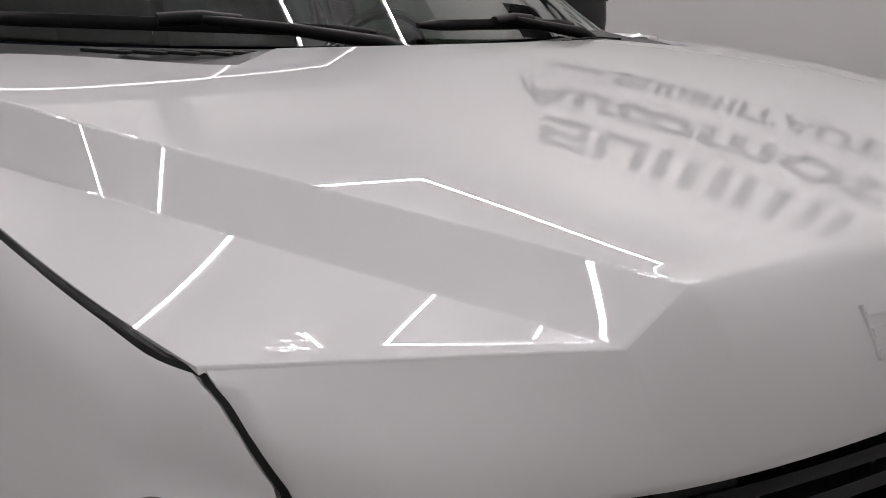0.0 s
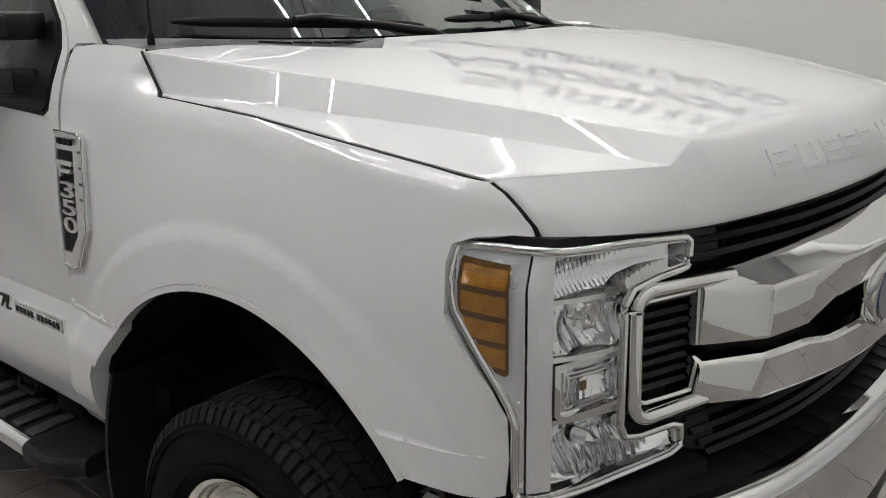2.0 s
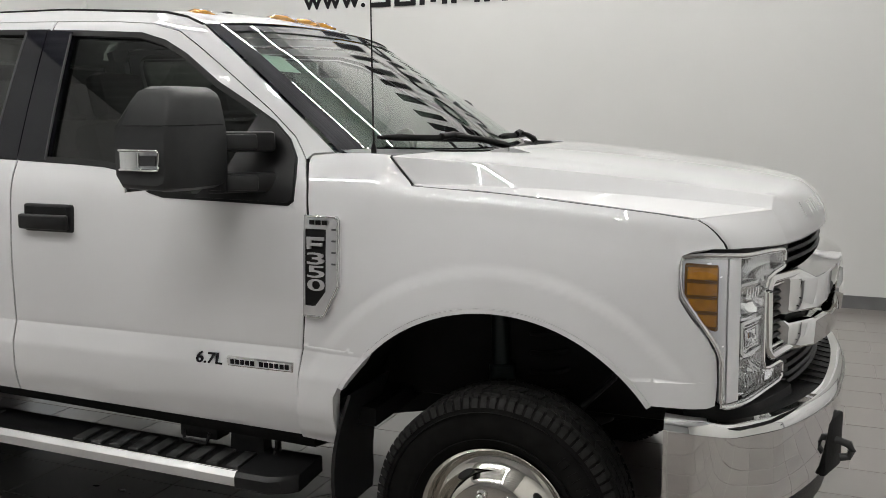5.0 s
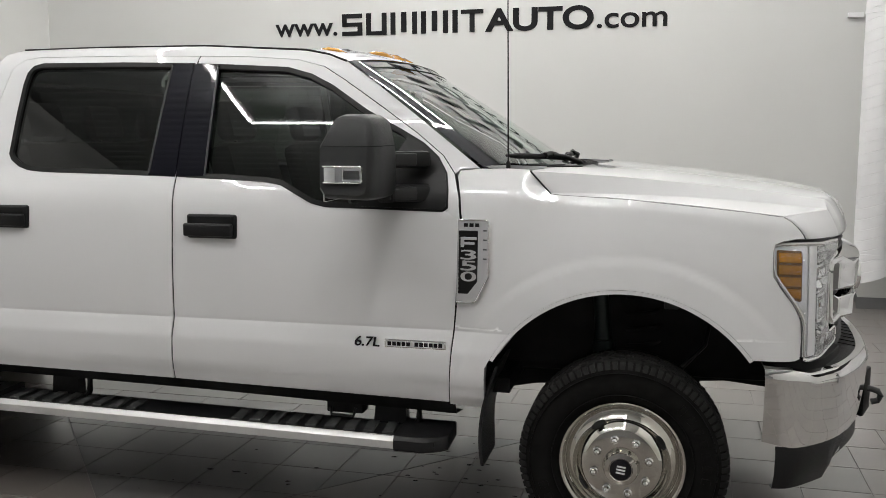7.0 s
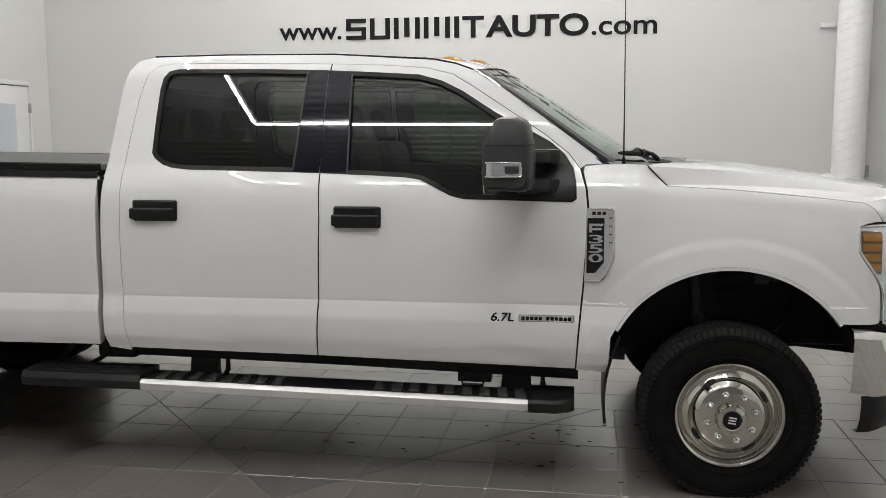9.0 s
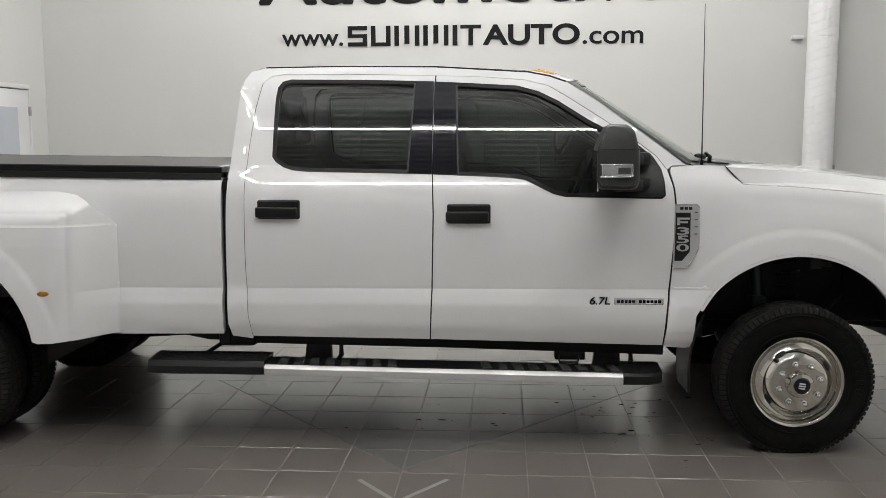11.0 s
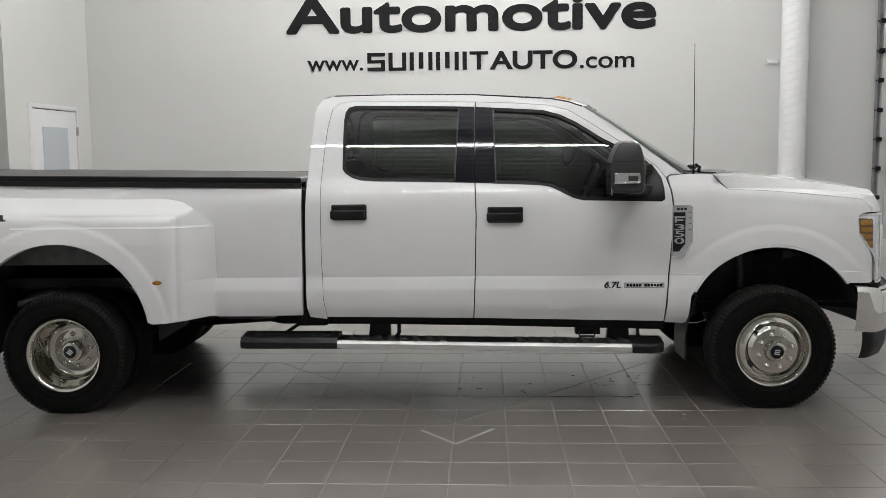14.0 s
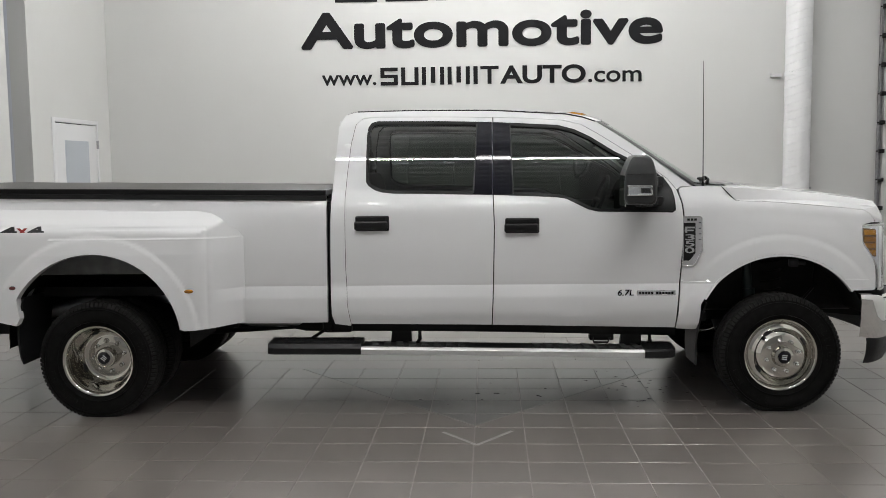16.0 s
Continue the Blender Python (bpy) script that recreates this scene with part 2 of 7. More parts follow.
def panel(name, outline, shape, mat, parent=None, label="", holes=(), step=0.05, rim=0.03, outward=(0, -1, 0), cuts=(), offset=0.0, e=0.002):
    """A sheet of bodywork: an outline in two dimensions (with holes), laid on the curved surface shape(u, v) -> point,
    with a folded rim that goes in by rim metres. Normals are those of the surface."""
    bm = bmesh.new()
    edges = []
    for loop in (outline, *holes):
        vs = [bm.verts.new((u, v, 0)) for u, v in loop]
        edges += [bm.edges.new((vs[i], vs[(i + 1) % len(vs)])) for i in range(len(vs))]
    bmesh.ops.triangle_fill(bm, edges=edges, use_beauty=False, use_dissolve=False, normal=(0, 0, 1))
    us, ws = [p[0] for p in outline], [p[1] for p in outline]
    planes = [((u, 0, 0), (1, 0, 0)) for u in np.arange(math.floor(min(us) / step) * step, max(us), step)]
    planes += [((0, w, 0), (0, 1, 0)) for w in np.arange(math.floor(min(ws) / step) * step, max(ws), step)]
    planes += list(cuts)
    for co, no in planes:
        bmesh.ops.bisect_plane(bm, geom=list(bm.verts) + list(bm.edges) + list(bm.faces), plane_co=co, plane_no=no)
    out = Vector(outward)
    normals = {}
    bm.verts.index_update()
    for v in bm.verts:
        u, w = v.co.x, v.co.y
        p = Vector(shape(u, w))
        a = Vector(shape(u + e, w)) - Vector(shape(u - e, w))
        b = Vector(shape(u, w + e)) - Vector(shape(u, w - e))
        n = a.cross(b)
        n = n.normalized() if n.length > 1e-12 else out.copy()
        if n.dot(out) < 0:
            n = -n
        normals[v.index] = n
        v.co = p + n * offset
    bm.faces.ensure_lookup_table()
    for f in bm.faces:
        f.normal_update()
        i = f.verts[0].index
        if f.normal.dot(normals[i]) < 0:
            f.normal_flip()
    skin = len(bm.faces)
    if rim:
        edge = [d for d in bm.edges if len(d.link_faces) == 1]
        inner = {}
        for d in edge:
            for v in d.verts:
                if v not in inner:
                    inner[v] = bm.verts.new(v.co - normals[v.index] * rim)
        for d in edge:
            loop = [l for l in d.link_faces[0].loops if l.edge == d][0]
            a, b = loop.vert, loop.link_loop_next.vert
            bm.faces.new((b, a, inner[a], inner[b]))
    me = bpy.data.meshes.new(name)
    bm.faces.index_update()
    bm.to_mesh(me)
    me.shade_smooth()
    custom = []
    for f in me.polygons:
        for v in f.vertices:
            custom.append(normals[v] if f.index < skin else f.normal.copy())
    me.normals_split_custom_set(custom)
    bm.free()
    return link(name, me, mat, parent, label)


def thing(name, label, category, group="", m=None):
    ob = tagged(new(name), label, category, group)
    if m is not None:
        ob.matrix_world = m
    return ob

# ---- the hall ----
X0, X1, Y0, Y1 = -6.77, 2.98, -9.6, 4.69


def structure(name, bm, mat, label, category, smooth=None):
    ob = part(name, bm, mat, None, "", smooth)
    ob.matrix_world = HALL
    return tagged(ob, label, category, kind="structure")


structure("wall_back", boxes((X0 - 0.2, X1 + 0.2, Y1, Y1 + 0.2, -0.1, CEIL + 0.1)), WALLPAINT, "smooth white painted wall with black lettering", "wall")
# the side wall with a door opening
DY0, DY1, DZ = 3.12, 4.32, 2.21
structure("wall_left", boxes((X0 - 0.2, X0, DY1, Y1, -0.1, CEIL), (X0 - 0.2, X0, 2.67, DY0, -0.1, CEIL), (X0 - 0.2, X0, DY0, DY1, DZ, CEIL)), WALLPAINT, "white painted side wall round a door", "wall")
structure("wall_left_far", boxes((X0 - 1.2, X0 - 0.2, 2.67, 2.87, -0.1, CEIL), (X0 - 1.4, X0 - 1.2, Y0, 2.87, -0.1, CEIL)), material("blue-grey wall paint", (0.60, 0.62, 0.67), 0.5), "blue-grey painted wall of a recess", "wall")
structure("wall_left_front", boxes((X0 - 0.2, X0, Y0, 2.23, -0.1, CEIL)), WALLPAINT, "white painted wall beside the recess", "wall")
structure("wall_right", boxes((X1, X1 + 0.2, 4.60, Y1, -0.1, CEIL), (X1, X1 + 0.2, Y0, 0.1, -0.1, CEIL), (X1, X1 + 0.2, 0.1, 4.60, 3.9, CEIL)), WALLPAINT, "white painted side wall round a garage door", "wall")
structure("wall_front", boxes((X0 - 1.4, X1 + 0.2, Y0 - 0.2, Y0, -0.1, CEIL)), GREYWALL, "dark grey painted wall behind the walk", "wall")


def ceiling():
    bm = bmesh.new()
    box(bm, X0 - 1.4, X1 + 0.2, Y0 - 0.2, Y1 + 0.2, CEIL + 0.06, CEIL + 0.2)
    y = Y0
    while y < Y1:
        prism(bm, [(y, CEIL + 0.06), (y + 0.03, CEIL + 0.048), (y + 0.11, CEIL + 0.048), (y + 0.14, CEIL + 0.06)], X1 - X0 + 1.6, Matrix(((0, 0, 1, X0 - 1.4), (1, 0, 0, 0), (0, 1, 0, 0), (0, 0, 0, 1))))
        y += 0.2
    structure("ceiling", bm, CEILDECK, "ribbed pale metal deck ceiling", "ceiling")


ceiling()
structure("baseboard", boxes((X0, X1, Y1 - 0.014, Y1, 0.0, 0.13), (X0, X0 + 0.014, DY1 + 0.06, Y1 - 0.014, 0.0, 0.13), bevel=0.004), BASEGREY, "dark grey skirting along the wall", "baseboard")

# ---- tube lights: rows under the ceiling ----
LZ = CEIL - 0.30
LX0, LX1, LY0, LY1 = -4.12, 0.25, -4.95, 3.55


def tube_light(a, b):
    a, b = Vector((*a, LZ)), Vector((*b, LZ))
    ob = thing("tube_light", "lit white tube light hanging under the ceiling", "ceiling light", "tube lights")
    d = (b - a).normalized()
    n = Vector((-d.y, d.x, 0))
    m = Matrix(((d.x, n.x, 0, 0), (d.y, n.y, 0, 0), (0, 0, 1, 0), (0, 0, 0, 1)))
    w = (b - a).length
    part("housing", boxes((0.0, w, -0.026, 0.026, 0.020, 0.070), bevel=0.006), DOORPAINT, ob)
    for x in (w * 0.2, w * 0.8):
        bm = bmesh.new()
        tube(bm, [(x, 0, 0.07), (x, 0, 0.365)], 0.004, 6)
        part("hanger", bm, GALV, ob)
    bm = bmesh.new()
    tube(bm, [(0.004, 0, 0.0), (w - 0.004, 0, 0.0)], 0.014, 10)
    part("diffuser", bm, TUBE, ob, "glowing white diffuser", 60)
    ob.matrix_world = HALL @ Matrix.Translation(a) @ m
    return ob


def light_row(a, b, n):
    a, b = Vector(a), Vector(b)
    for i in range(n):
        p, q = a.lerp(b, i / n), a.lerp(b, (i + 1) / n)
        d = (q - p).normalized() * 0.003
        tube_light(p + d, q - d)


light_row((LX0, LY0), (LX1, LY0), 3)
light_row((LX0, LY1), (LX1, LY1), 3)
light_row((LX0 + 0.05, -3.55), (LX1 - 0.05, -3.55), 3)
light_row((LX0 + 0.05, 2.15), (LX1 - 0.05, 2.15), 3)
light_row((LX0, LY0 + 0.04), (LX0, LY1 - 0.04), 6)
light_row((LX1, LY0 + 0.04), (LX1, LY1 - 0.04), 6)

# ---- the truck: surfaces ----
# half width of the cab's side by height
SIDE = [(0.3, 0.94), (0.45, 0.955), (0.52, 0.975), (0.575, 0.990), (0.60, 1.004), (0.64, 1.016), (0.66, 1.0225), (0.70, 1.0280), (0.74, 1.0302), (0.778, 1.0308), (0.788, 1.0302), (0.798, 1.0285), (0.830, 1.0205), (0.862, 1.0120), (0.868, 1.0100), (0.873, 1.0106), (0.884, 1.0118), (0.95, 1.0148), (1.1, 1.018), (1.25, 1.012),
        (1.33, 1.004), (1.38, 0.992), (1.42, 0.975), (1.46, 0.953), (1.50, 0.932), (1.70, 0.855), (1.90, 0.775), (1.94, 0.752), (1.965, 0.728), (1.985, 0.710), (2.005, 0.690), (2.022, 0.662), (2.034, 0.61)]
# half width of the front wing, which rolls over to the bonnet earlier
WING = [(0.3, 0.96), (0.575, 0.990), (0.60, 1.004), (0.64, 1.016), (0.66, 1.0225), (0.70, 1.0280), (0.74, 1.0302), (0.778, 1.0308), (0.788, 1.0302), (0.798, 1.0285), (0.830, 1.0205), (0.862, 1.0120), (0.868, 1.0100), (0.873, 1.0106), (0.884, 1.0118), (0.95, 1.0148), (1.0, 1.0175), (1.15, 1.015), (1.26, 1.005), (1.33, 0.992), (1.37, 0.981), (1.395, 0.966), (1.41, 0.951), (1.43, 0.925)]
WING_PLAIN = [(0.3, 0.96), (0.575, 0.990), (0.60, 1.004), (0.64, 1.015), (0.70, 1.0205), (0.78, 1.0225), (0.86, 1.0215), (0.95, 1.0190), (1.0, 1.0175)] + WING[WING.index((1.15, 1.015)):]
SEAM = [(-0.372, 1.494), (-0.287, 1.402), (0.0, 1.386), (0.3, 1.358), (0.45, 1.343), (0.548, 1.329), (0.575, 1.314), (0.600, 1.292), (0.622, 1.264), (0.631, 1.244)]
NOSE = [(-0.1, 0.0), (0.2, 0.0), (0.35, 0.001), (0.45, 0.005), (0.52, 0.011), (0.55, 0.016), (0.58, 0.027), (0.61, 0.046), (0.633, 0.070), (0.68, 0.14)]
AX, AZ, AR = -0.01, 0.487, 0.567
BX, BZ, BR = -4.43, 0.541, 0.568


def curve(table, x):
    """A smooth run through a table."""
    xs = [a for a, b in table]
    i = min(max(int(np.searchsorted(xs, x)) - 1, 0), len(xs) - 2)

    def slope(k):
        if k <= 0:
            return (table[1][1] - table[0][1]) / (table[1][0] - table[0][0])
        if k >= len(xs) - 1:
            return (table[-1][1] - table[-2][1]) / (table[-1][0] - table[-2][0])
        return (table[k + 1][1] - table[k - 1][1]) / (table[k + 1][0] - table[k - 1][0])
    h = table[i + 1][0] - table[i][0]
    t = min(max((x - table[i][0]) / h, -0.5), 1.5)
    a, b = table[i][1], table[i + 1][1]
    return (2 * t ** 3 - 3 * t * t + 1) * a + (t ** 3 - 2 * t * t + t) * h * slope(i) + (3 * t * t - 2 * t ** 3) * b + (t ** 3 - t * t) * h * slope(i + 1)


def ease(t):
    t = min(max(t, 0.0), 1.0)
    return t * t * (3 - 2 * t)


def cab_y(x, z):
    return curve(SIDE, z)


def wing_y(x, z):
    k = ease((x + 0.42) / 0.2)
    drop = 1.404 - interp(SEAM[1:6], max(x, -0.287))
    zz = z + max(drop, 0) * ease((z - 0.95) / 0.35)
    plain = ease((x + 0.30) / 0.35)
    w = (1 - plain) * curve(WING, zz) + plain * curve(WING_PLAIN, zz) - curve(NOSE, x)
    y = (1 - k) * curve(SIDE, z) + k * w
    r = math.hypot(x - AX, z - AZ)
    y -= 0.018 * ease((x - 0.50) / 0.09) * ease((z - 1.205) / 0.06)
    y += (0.008 * ease(1 - (r - 0.655) / 0.045) + 0.010 * min(1.0, max(0.0, (0.665 - r) / 0.09)) + 0.012 * ease(1 - (r - 0.66) / 0.2)) * ease((z - 0.45) / 0.25) * (1 - 0.5 * ease((x - 0.3) / 0.3))
    return y


def side(fn, s=-1):
    return lambda x, z: (x, s * fn(x, z), z)


def bed_y(x, z):
    return min(curve(SIDE, min(z, 1.44)), 1.04)


def flare_y(x, z):
    a = min(max((-3.495 - x) / 0.30, 0.0), 1.0)
    b = min(max((1.388 - interp([(-5.4, -0.006), (-3.8, 0.018)], x) - z) / 0.16, 0.0), 1.0)
    c = min(max((x + 5.62) / 0.30, 0.0), 1.0)
    # flat chamfers that ease into the outer face and meet in edges
    up = [1.45 * t if t < 0.55 else 1 - 0.2025 * math.exp(-(t - 0.55) * 7.16) for t in (a, b, c)]
    k = 0.0 if min(up) < 0.01 else sum(u ** -9 for u in up) ** (-1 / 9) * 3 ** (ease((min(up) - 0.9) / 0.1) / 9)
    k = min(k, 1.0)
    base = bed_y(x, z)
    full = interp([(0.4, 1.205), (0.6, 1.222), (0.9, 1.220), (1.1, 1.208), (1.25, 1.185), (1.40, 1.15)], z)
    r = math.hypot(x - BX, z - BZ)
    return base + (full - base) * k + 0.010 * ease(1 - (r - 0.66) / 0.036) + 0.010 * min(1.0, max(0.0, (0.668 - r) / 0.09)) 


def pane_y(x, z):
    """The side windows are flatter than the body round them."""
    return 0.859 - 0.390 * (z - 1.69) - 0.10 * (z - 1.69) ** 2


LEDGE = [((0, z, 0), (0, 1, 0)) for z in (0.778, 0.788, 0.798, 0.862, 0.8665, 0.8705, 0.875, 0.884)]
truck = thing("pickup_truck", "white crew-cab dually pickup truck with a covered long bed", "pickup truck")

DOORTOP = [(-1.849, 1.968), (-1.60, 1.959), (-1.385, 1.942), (-1.258, 1.910), (-1.16, 1.852), (-1.0, 1.748), (-0.83, 1.634), (-0.715, 1.545), (-0.662, 1.475), (-0.637, 1.389), (-0.627, 1.294), (-0.630, 1.18), (-0.645, 0.95), (-0.662, 0.75), (-0.673, 0.572)]
REARSEAM = [(-1.849, 1.968), (-2.2, 1.977), (-2.66, 1.981), (-2.73, 1.970), (-2.772, 1.930), (-2.80, 1.80), (-2.820, 1.60), (-2.829, 1.46), (-2.828, 1.27), (-2.828, 0.97), (-2.818, 0.72), (-2.800, 0.612)]
BSEAM = [(-1.856, 1.46), (-1.850, 1.25), (-1.858, 0.88), (-1.869, 0.60)]
CABREAR = [(-2.905, 0.615), (-2.923, 0.68), (-2.927, 0.891), (-2.922, 1.263), (-2.917, 1.446), (-2.903, 1.63), (-2.888, 1.856), (-2.872, 1.945), (-2.845, 1.995), (-2.77, 2.018)]
WINDOW_R = [(-2.690, 1.545), (-2.692, 1.70), (-2.690, 1.85), (-2.682, 1.905), (-2.662, 1.934), (-2.62, 1.945), (-2.2, 1.940), (-1.862, 1.930), (-1.864, 1.456), (-2.2, 1.465), (-2.50, 1.471), (-2.58, 1.478), (-2.63, 1.493), (-2.672, 1.520)]
WINDOW_F = [(-1.842, 1.928), (-1.70, 1.921), (-1.42, 1.904), (-1.31, 1.874), (-1.21, 1.825), (-1.05, 1.722), (-0.90, 1.645), (-0.80, 1.590), (-0.735, 1.535), (-0.697, 1.475), (-0.684, 1.41), (-0.682, 1.345), (-0.70, 1.332), (-0.95, 1.338), (-1.18, 1.343), (-1.24, 1.357), (-1.31, 1.392), (-1.38, 1.427), (-1.45, 1.438), (-1.60, 1.446), (-1.844, 1.455)]
ROOFEDGE = [(-2.77, 2.018), (-2.4, 2.022), (-1.85, 2.016), (-1.36, 1.984), (-1.25, 1.961), (-1.165, 1.930)]
SCREENEDGE = [(-1.165, 1.930), (-1.02, 1.832), (-0.87, 1.723), (-0.72, 1.612), (-0.567, 1.497)]


def cab_half(s):
    out = (0, s, 0)
    sh = side(cab_y, s)
    # frame of the cab: rear corner post, roof rail and windscreen post in one pressing
    outline = CABREAR + ROOFEDGE[1:] + SCREENEDGE[1:] + [(-0.640, 1.494)] + [p for p in reversed(DOORTOP[:10])][1:] + REARSEAM[1:] + [(-2.80, 0.60)]
    panel("cab_side_frame", outline, sh, PAINT, truck, outward=out, rim=0.05)
    # doors
    fd = inset(DOORTOP + BSEAM[::-1], 0.0035)
    rd = inset(REARSEAM + BSEAM[::-1], 0.0035)
    for name, outline, hole, mids in (("front_door", fd, WINDOW_F, (-1.669, 1.254)), ("rear_door", rd, WINDOW_R, (-2.646, 1.277))):
        door = panel(name, outline, sh, PAINT, truck, outward=out, rim=0.04, holes=(hole,), offset=0.001, cuts=LEDGE)
        ring = panel("window_seal", inset(hole, -0.004), sh, TRIM, door, outward=out, rim=0.035, holes=(inset(hole, 0.016),), offset=0.003, step=0.08)
        if name == "front_door":
            panel("pane", inset(hole, 0.010), side(pane_y, s), TINT, door, "dark tinted window pane", outward=out, rim=0.0, offset=-0.008)
            strip = [(-1.8535, 1.930), (-1.738, 1.922), (-1.725, 1.448), (-1.8565, 1.455)]
            sail = [(-1.055, 1.345), (-0.95, 1.43), (-0.90, 1.56), (-0.865, 1.62), (-0.80, 1.585), (-0.738, 1.533), (-0.70, 1.473), (-0.688, 1.41), (-0.687, 1.350), (-0.70, 1.338)]
            panel("mirror_sail", sail, sh, BLACK, door, outward=out, rim=0.02, offset=0.006)
        else:
            panel("pane", inset(hole, 0.010), side(pane_y, s), TINT, door, "dark tinted window pane", outward=out, rim=0.0, offset=-0.008)
            strip = [(-1.8590, 1.931), (-1.956, 1.934), (-1.985, 1.460), (-1.8610, 1.455)]
        panel("pillar_cover", strip, side(lambda x, z: pane_y(x, z) + 0.014, s), GLOSSBLACK, door, "gloss black pillar cover", outward=out, rim=0.03, offset=0.0)
        hx, hz = mids
        bm = bmesh.new()
        y = s * (cab_y(hx, hz))
        box(bm, hx - 0.111, hx + 0.111, y - 0.012, y + 0.012, hz - 0.050, hz + 0.050, 0.011, seg=3)
        handle = part("door_handle", bm, BLACK, door, "black plastic door handle", 40)
        bm = bmesh.new()
        box(bm, hx - 0.098, hx + 0.088, y + s * 0.0125, y + s * 0.0135, hz + 0.014, hz + 0.040, 0.0004)
        part("handle_recess", bm, DARK, handle, "dark finger recess")
        bm = bmesh.new()
        box(bm, hx - 0.117, hx + 0.101, y + s * 0.012, y + s * 0.036, hz - 0.040, hz + 0.014, 0.010, seg=3)
        part("grip", bm, BLACK, handle, "", 40)
        # grey division bar at the pillar cover's free edge
        x0, x1 = (strip[1][0], strip[2][0])
        bm = bmesh.new()
        tube(bm, [(x0 + (x1 - x0) * f, s * (pane_y(0, strip[1][1] + (strip[2][1] - strip[1][1]) * f) + 0.014), strip[1][1] + (strip[2][1] - strip[1][1]) * f) for f in np.linspace(0.02, 0.98, 9)], 0.0045, 6)
        part("division_bar", bm, GREYPLASTIC, door, "grey window division bar", 50)
    return


cab_half(-1)
cab_half(1)


def wing(s):
    seam = SEAM
    outline = [(-0.673, 0.567), (-0.661, 0.75), (-0.643, 0.95), (-0.628, 1.18), (-0.624, 1.294), (-0.634, 1.386), (-0.652, 1.464), (-0.646, 1.488), (-0.56, 1.497), (-0.45, 1.498)]
    outline += seam + [(0.60, 1.247), (0.548, 1.241), (0.520, 1.230), (0.513, 1.20), (0.517, 1.118), (0.545, 1.075), (0.596, 1.007), (0.620, 0.955), (0.625, 0.88), (0.622, 0.815), (0.60, 0.809)]
    outline += arc(AX, AZ, AR, 35.3, 154, 30) + [(-0.527, 0.60), (-0.532, 0.566), (-0.56, 0.561)]
    ob = panel("front_wing", inset(outline, 0.003), side(wing_y, s), PAINT, truck, outward=(0, s, 0), rim=0.05, step=0.013, cuts=LEDGE)
    lip = arc(AX, AZ, AR + 0.002, 35.3, 150, 40) + arc(AX, AZ, AR - 0.012, 150, 35.3, 40)
    panel("arch_lip", lip, lambda x, z: (x, s * (wing_y(x, z) + 0.002), z), PAINT, ob, outward=(0, s, 0), rim=0.03, step=0.08)


wing(-1)
wing(1)

# bonnet: two ridges that bow outwards, a raised middle and a rolled nose
RIDGE1 = (Vector((-0.287, -0.952, 1.404)), Vector((0.735, -0.690, 1.338)), -0.045, 0.018)
RIDGE2 = (Vector((-0.365, -0.938, 1.486)), Vector((0.735, -0.614, 1.372)), -0.055, 0.016)
TOPSEAM = [(-0.283, 1.402), (0.0, 1.386), (0.3, 1.358), (0.45, 1.343), (0.548, 1.329)]
REAR = [(-0.94, -0.365), (-0.8, -0.30), (-0.62, -0.20), (-0.3, -0.13), (0.0, -0.11), (0.3, -0.13)]


def ridge(r, x):
    """Where a ridge runs at x: its y and z."""
    s = (x - r[0].x) / (r[1].x - r[0].x)
    k = 4 * s * (1 - s)
    return r[0].y + (r[1].y - r[0].y) * s + r[2] * k, r[0].z + (r[1].z - r[0].z) * s + r[3] * k


SEAM_X = np.linspace(-0.283, 0.548, 24)
SEAM_Z = np.polyfit(SEAM_X, [curve(TOPSEAM, x) for x in SEAM_X], 3)
SEAM_Y = np.polyfit(SEAM_X, [-wing_y(x, curve(TOPSEAM, x)) + 0.005 for x in SEAM_X], 3)


def seam_at(x):
    x = min(max(x, -0.30), 0.56)
    return float(np.polyval(SEAM_Y, x)), float(np.polyval(SEAM_Z, x))


def bonnet_top(x, y):
    """Height of the bonnet's upper side: outer facet, steep facet, crowned middle."""
    y = -abs(y)
    y1, z1 = ridge(RIDGE1, x)
    y2, z2 = ridge(RIDGE2, x)
    if y >= y2:
        q = 1 - y / y2
        return z2 + 0.020 * (1 - (1 - q) ** 2) + 0.012 * (1 - (1 - q) ** 5)
    if y >= y1:
        return z1 + (z2 - z1) * (y - y1) / (y2 - y1)
    ys, zs = seam_at(x)
    return zs + (z1 - zs) * (y - ys) / min(y1 - ys, -1e-4) if y1 < ys else zs + (z1 - zs) * (y - ys) / max(y1 - ys, 1e-4)


def nose_low(y):
    x = curve([(-0.945, 0.628), (-0.926, 0.637), (-0.86, 0.690), (-0.68, 0.782), (-0.44, 0.852), (-0.2, 0.893), (0, 0.905), (0.2, 0.893)], y)
    z = curve([(-0.945, 1.250), (-0.68, 1.240), (-0.44, 1.243), (0, 1.254), (0.4, 1.243)], y)
    return x, z


def rear_edge(y):
    """The bonnet's rear edge bows forward, with a dip where the scuttle reaches in."""
    return curve(REAR, y) + 0.17 * max(0.0, 1 - abs(y + 0.60) / 0.17)


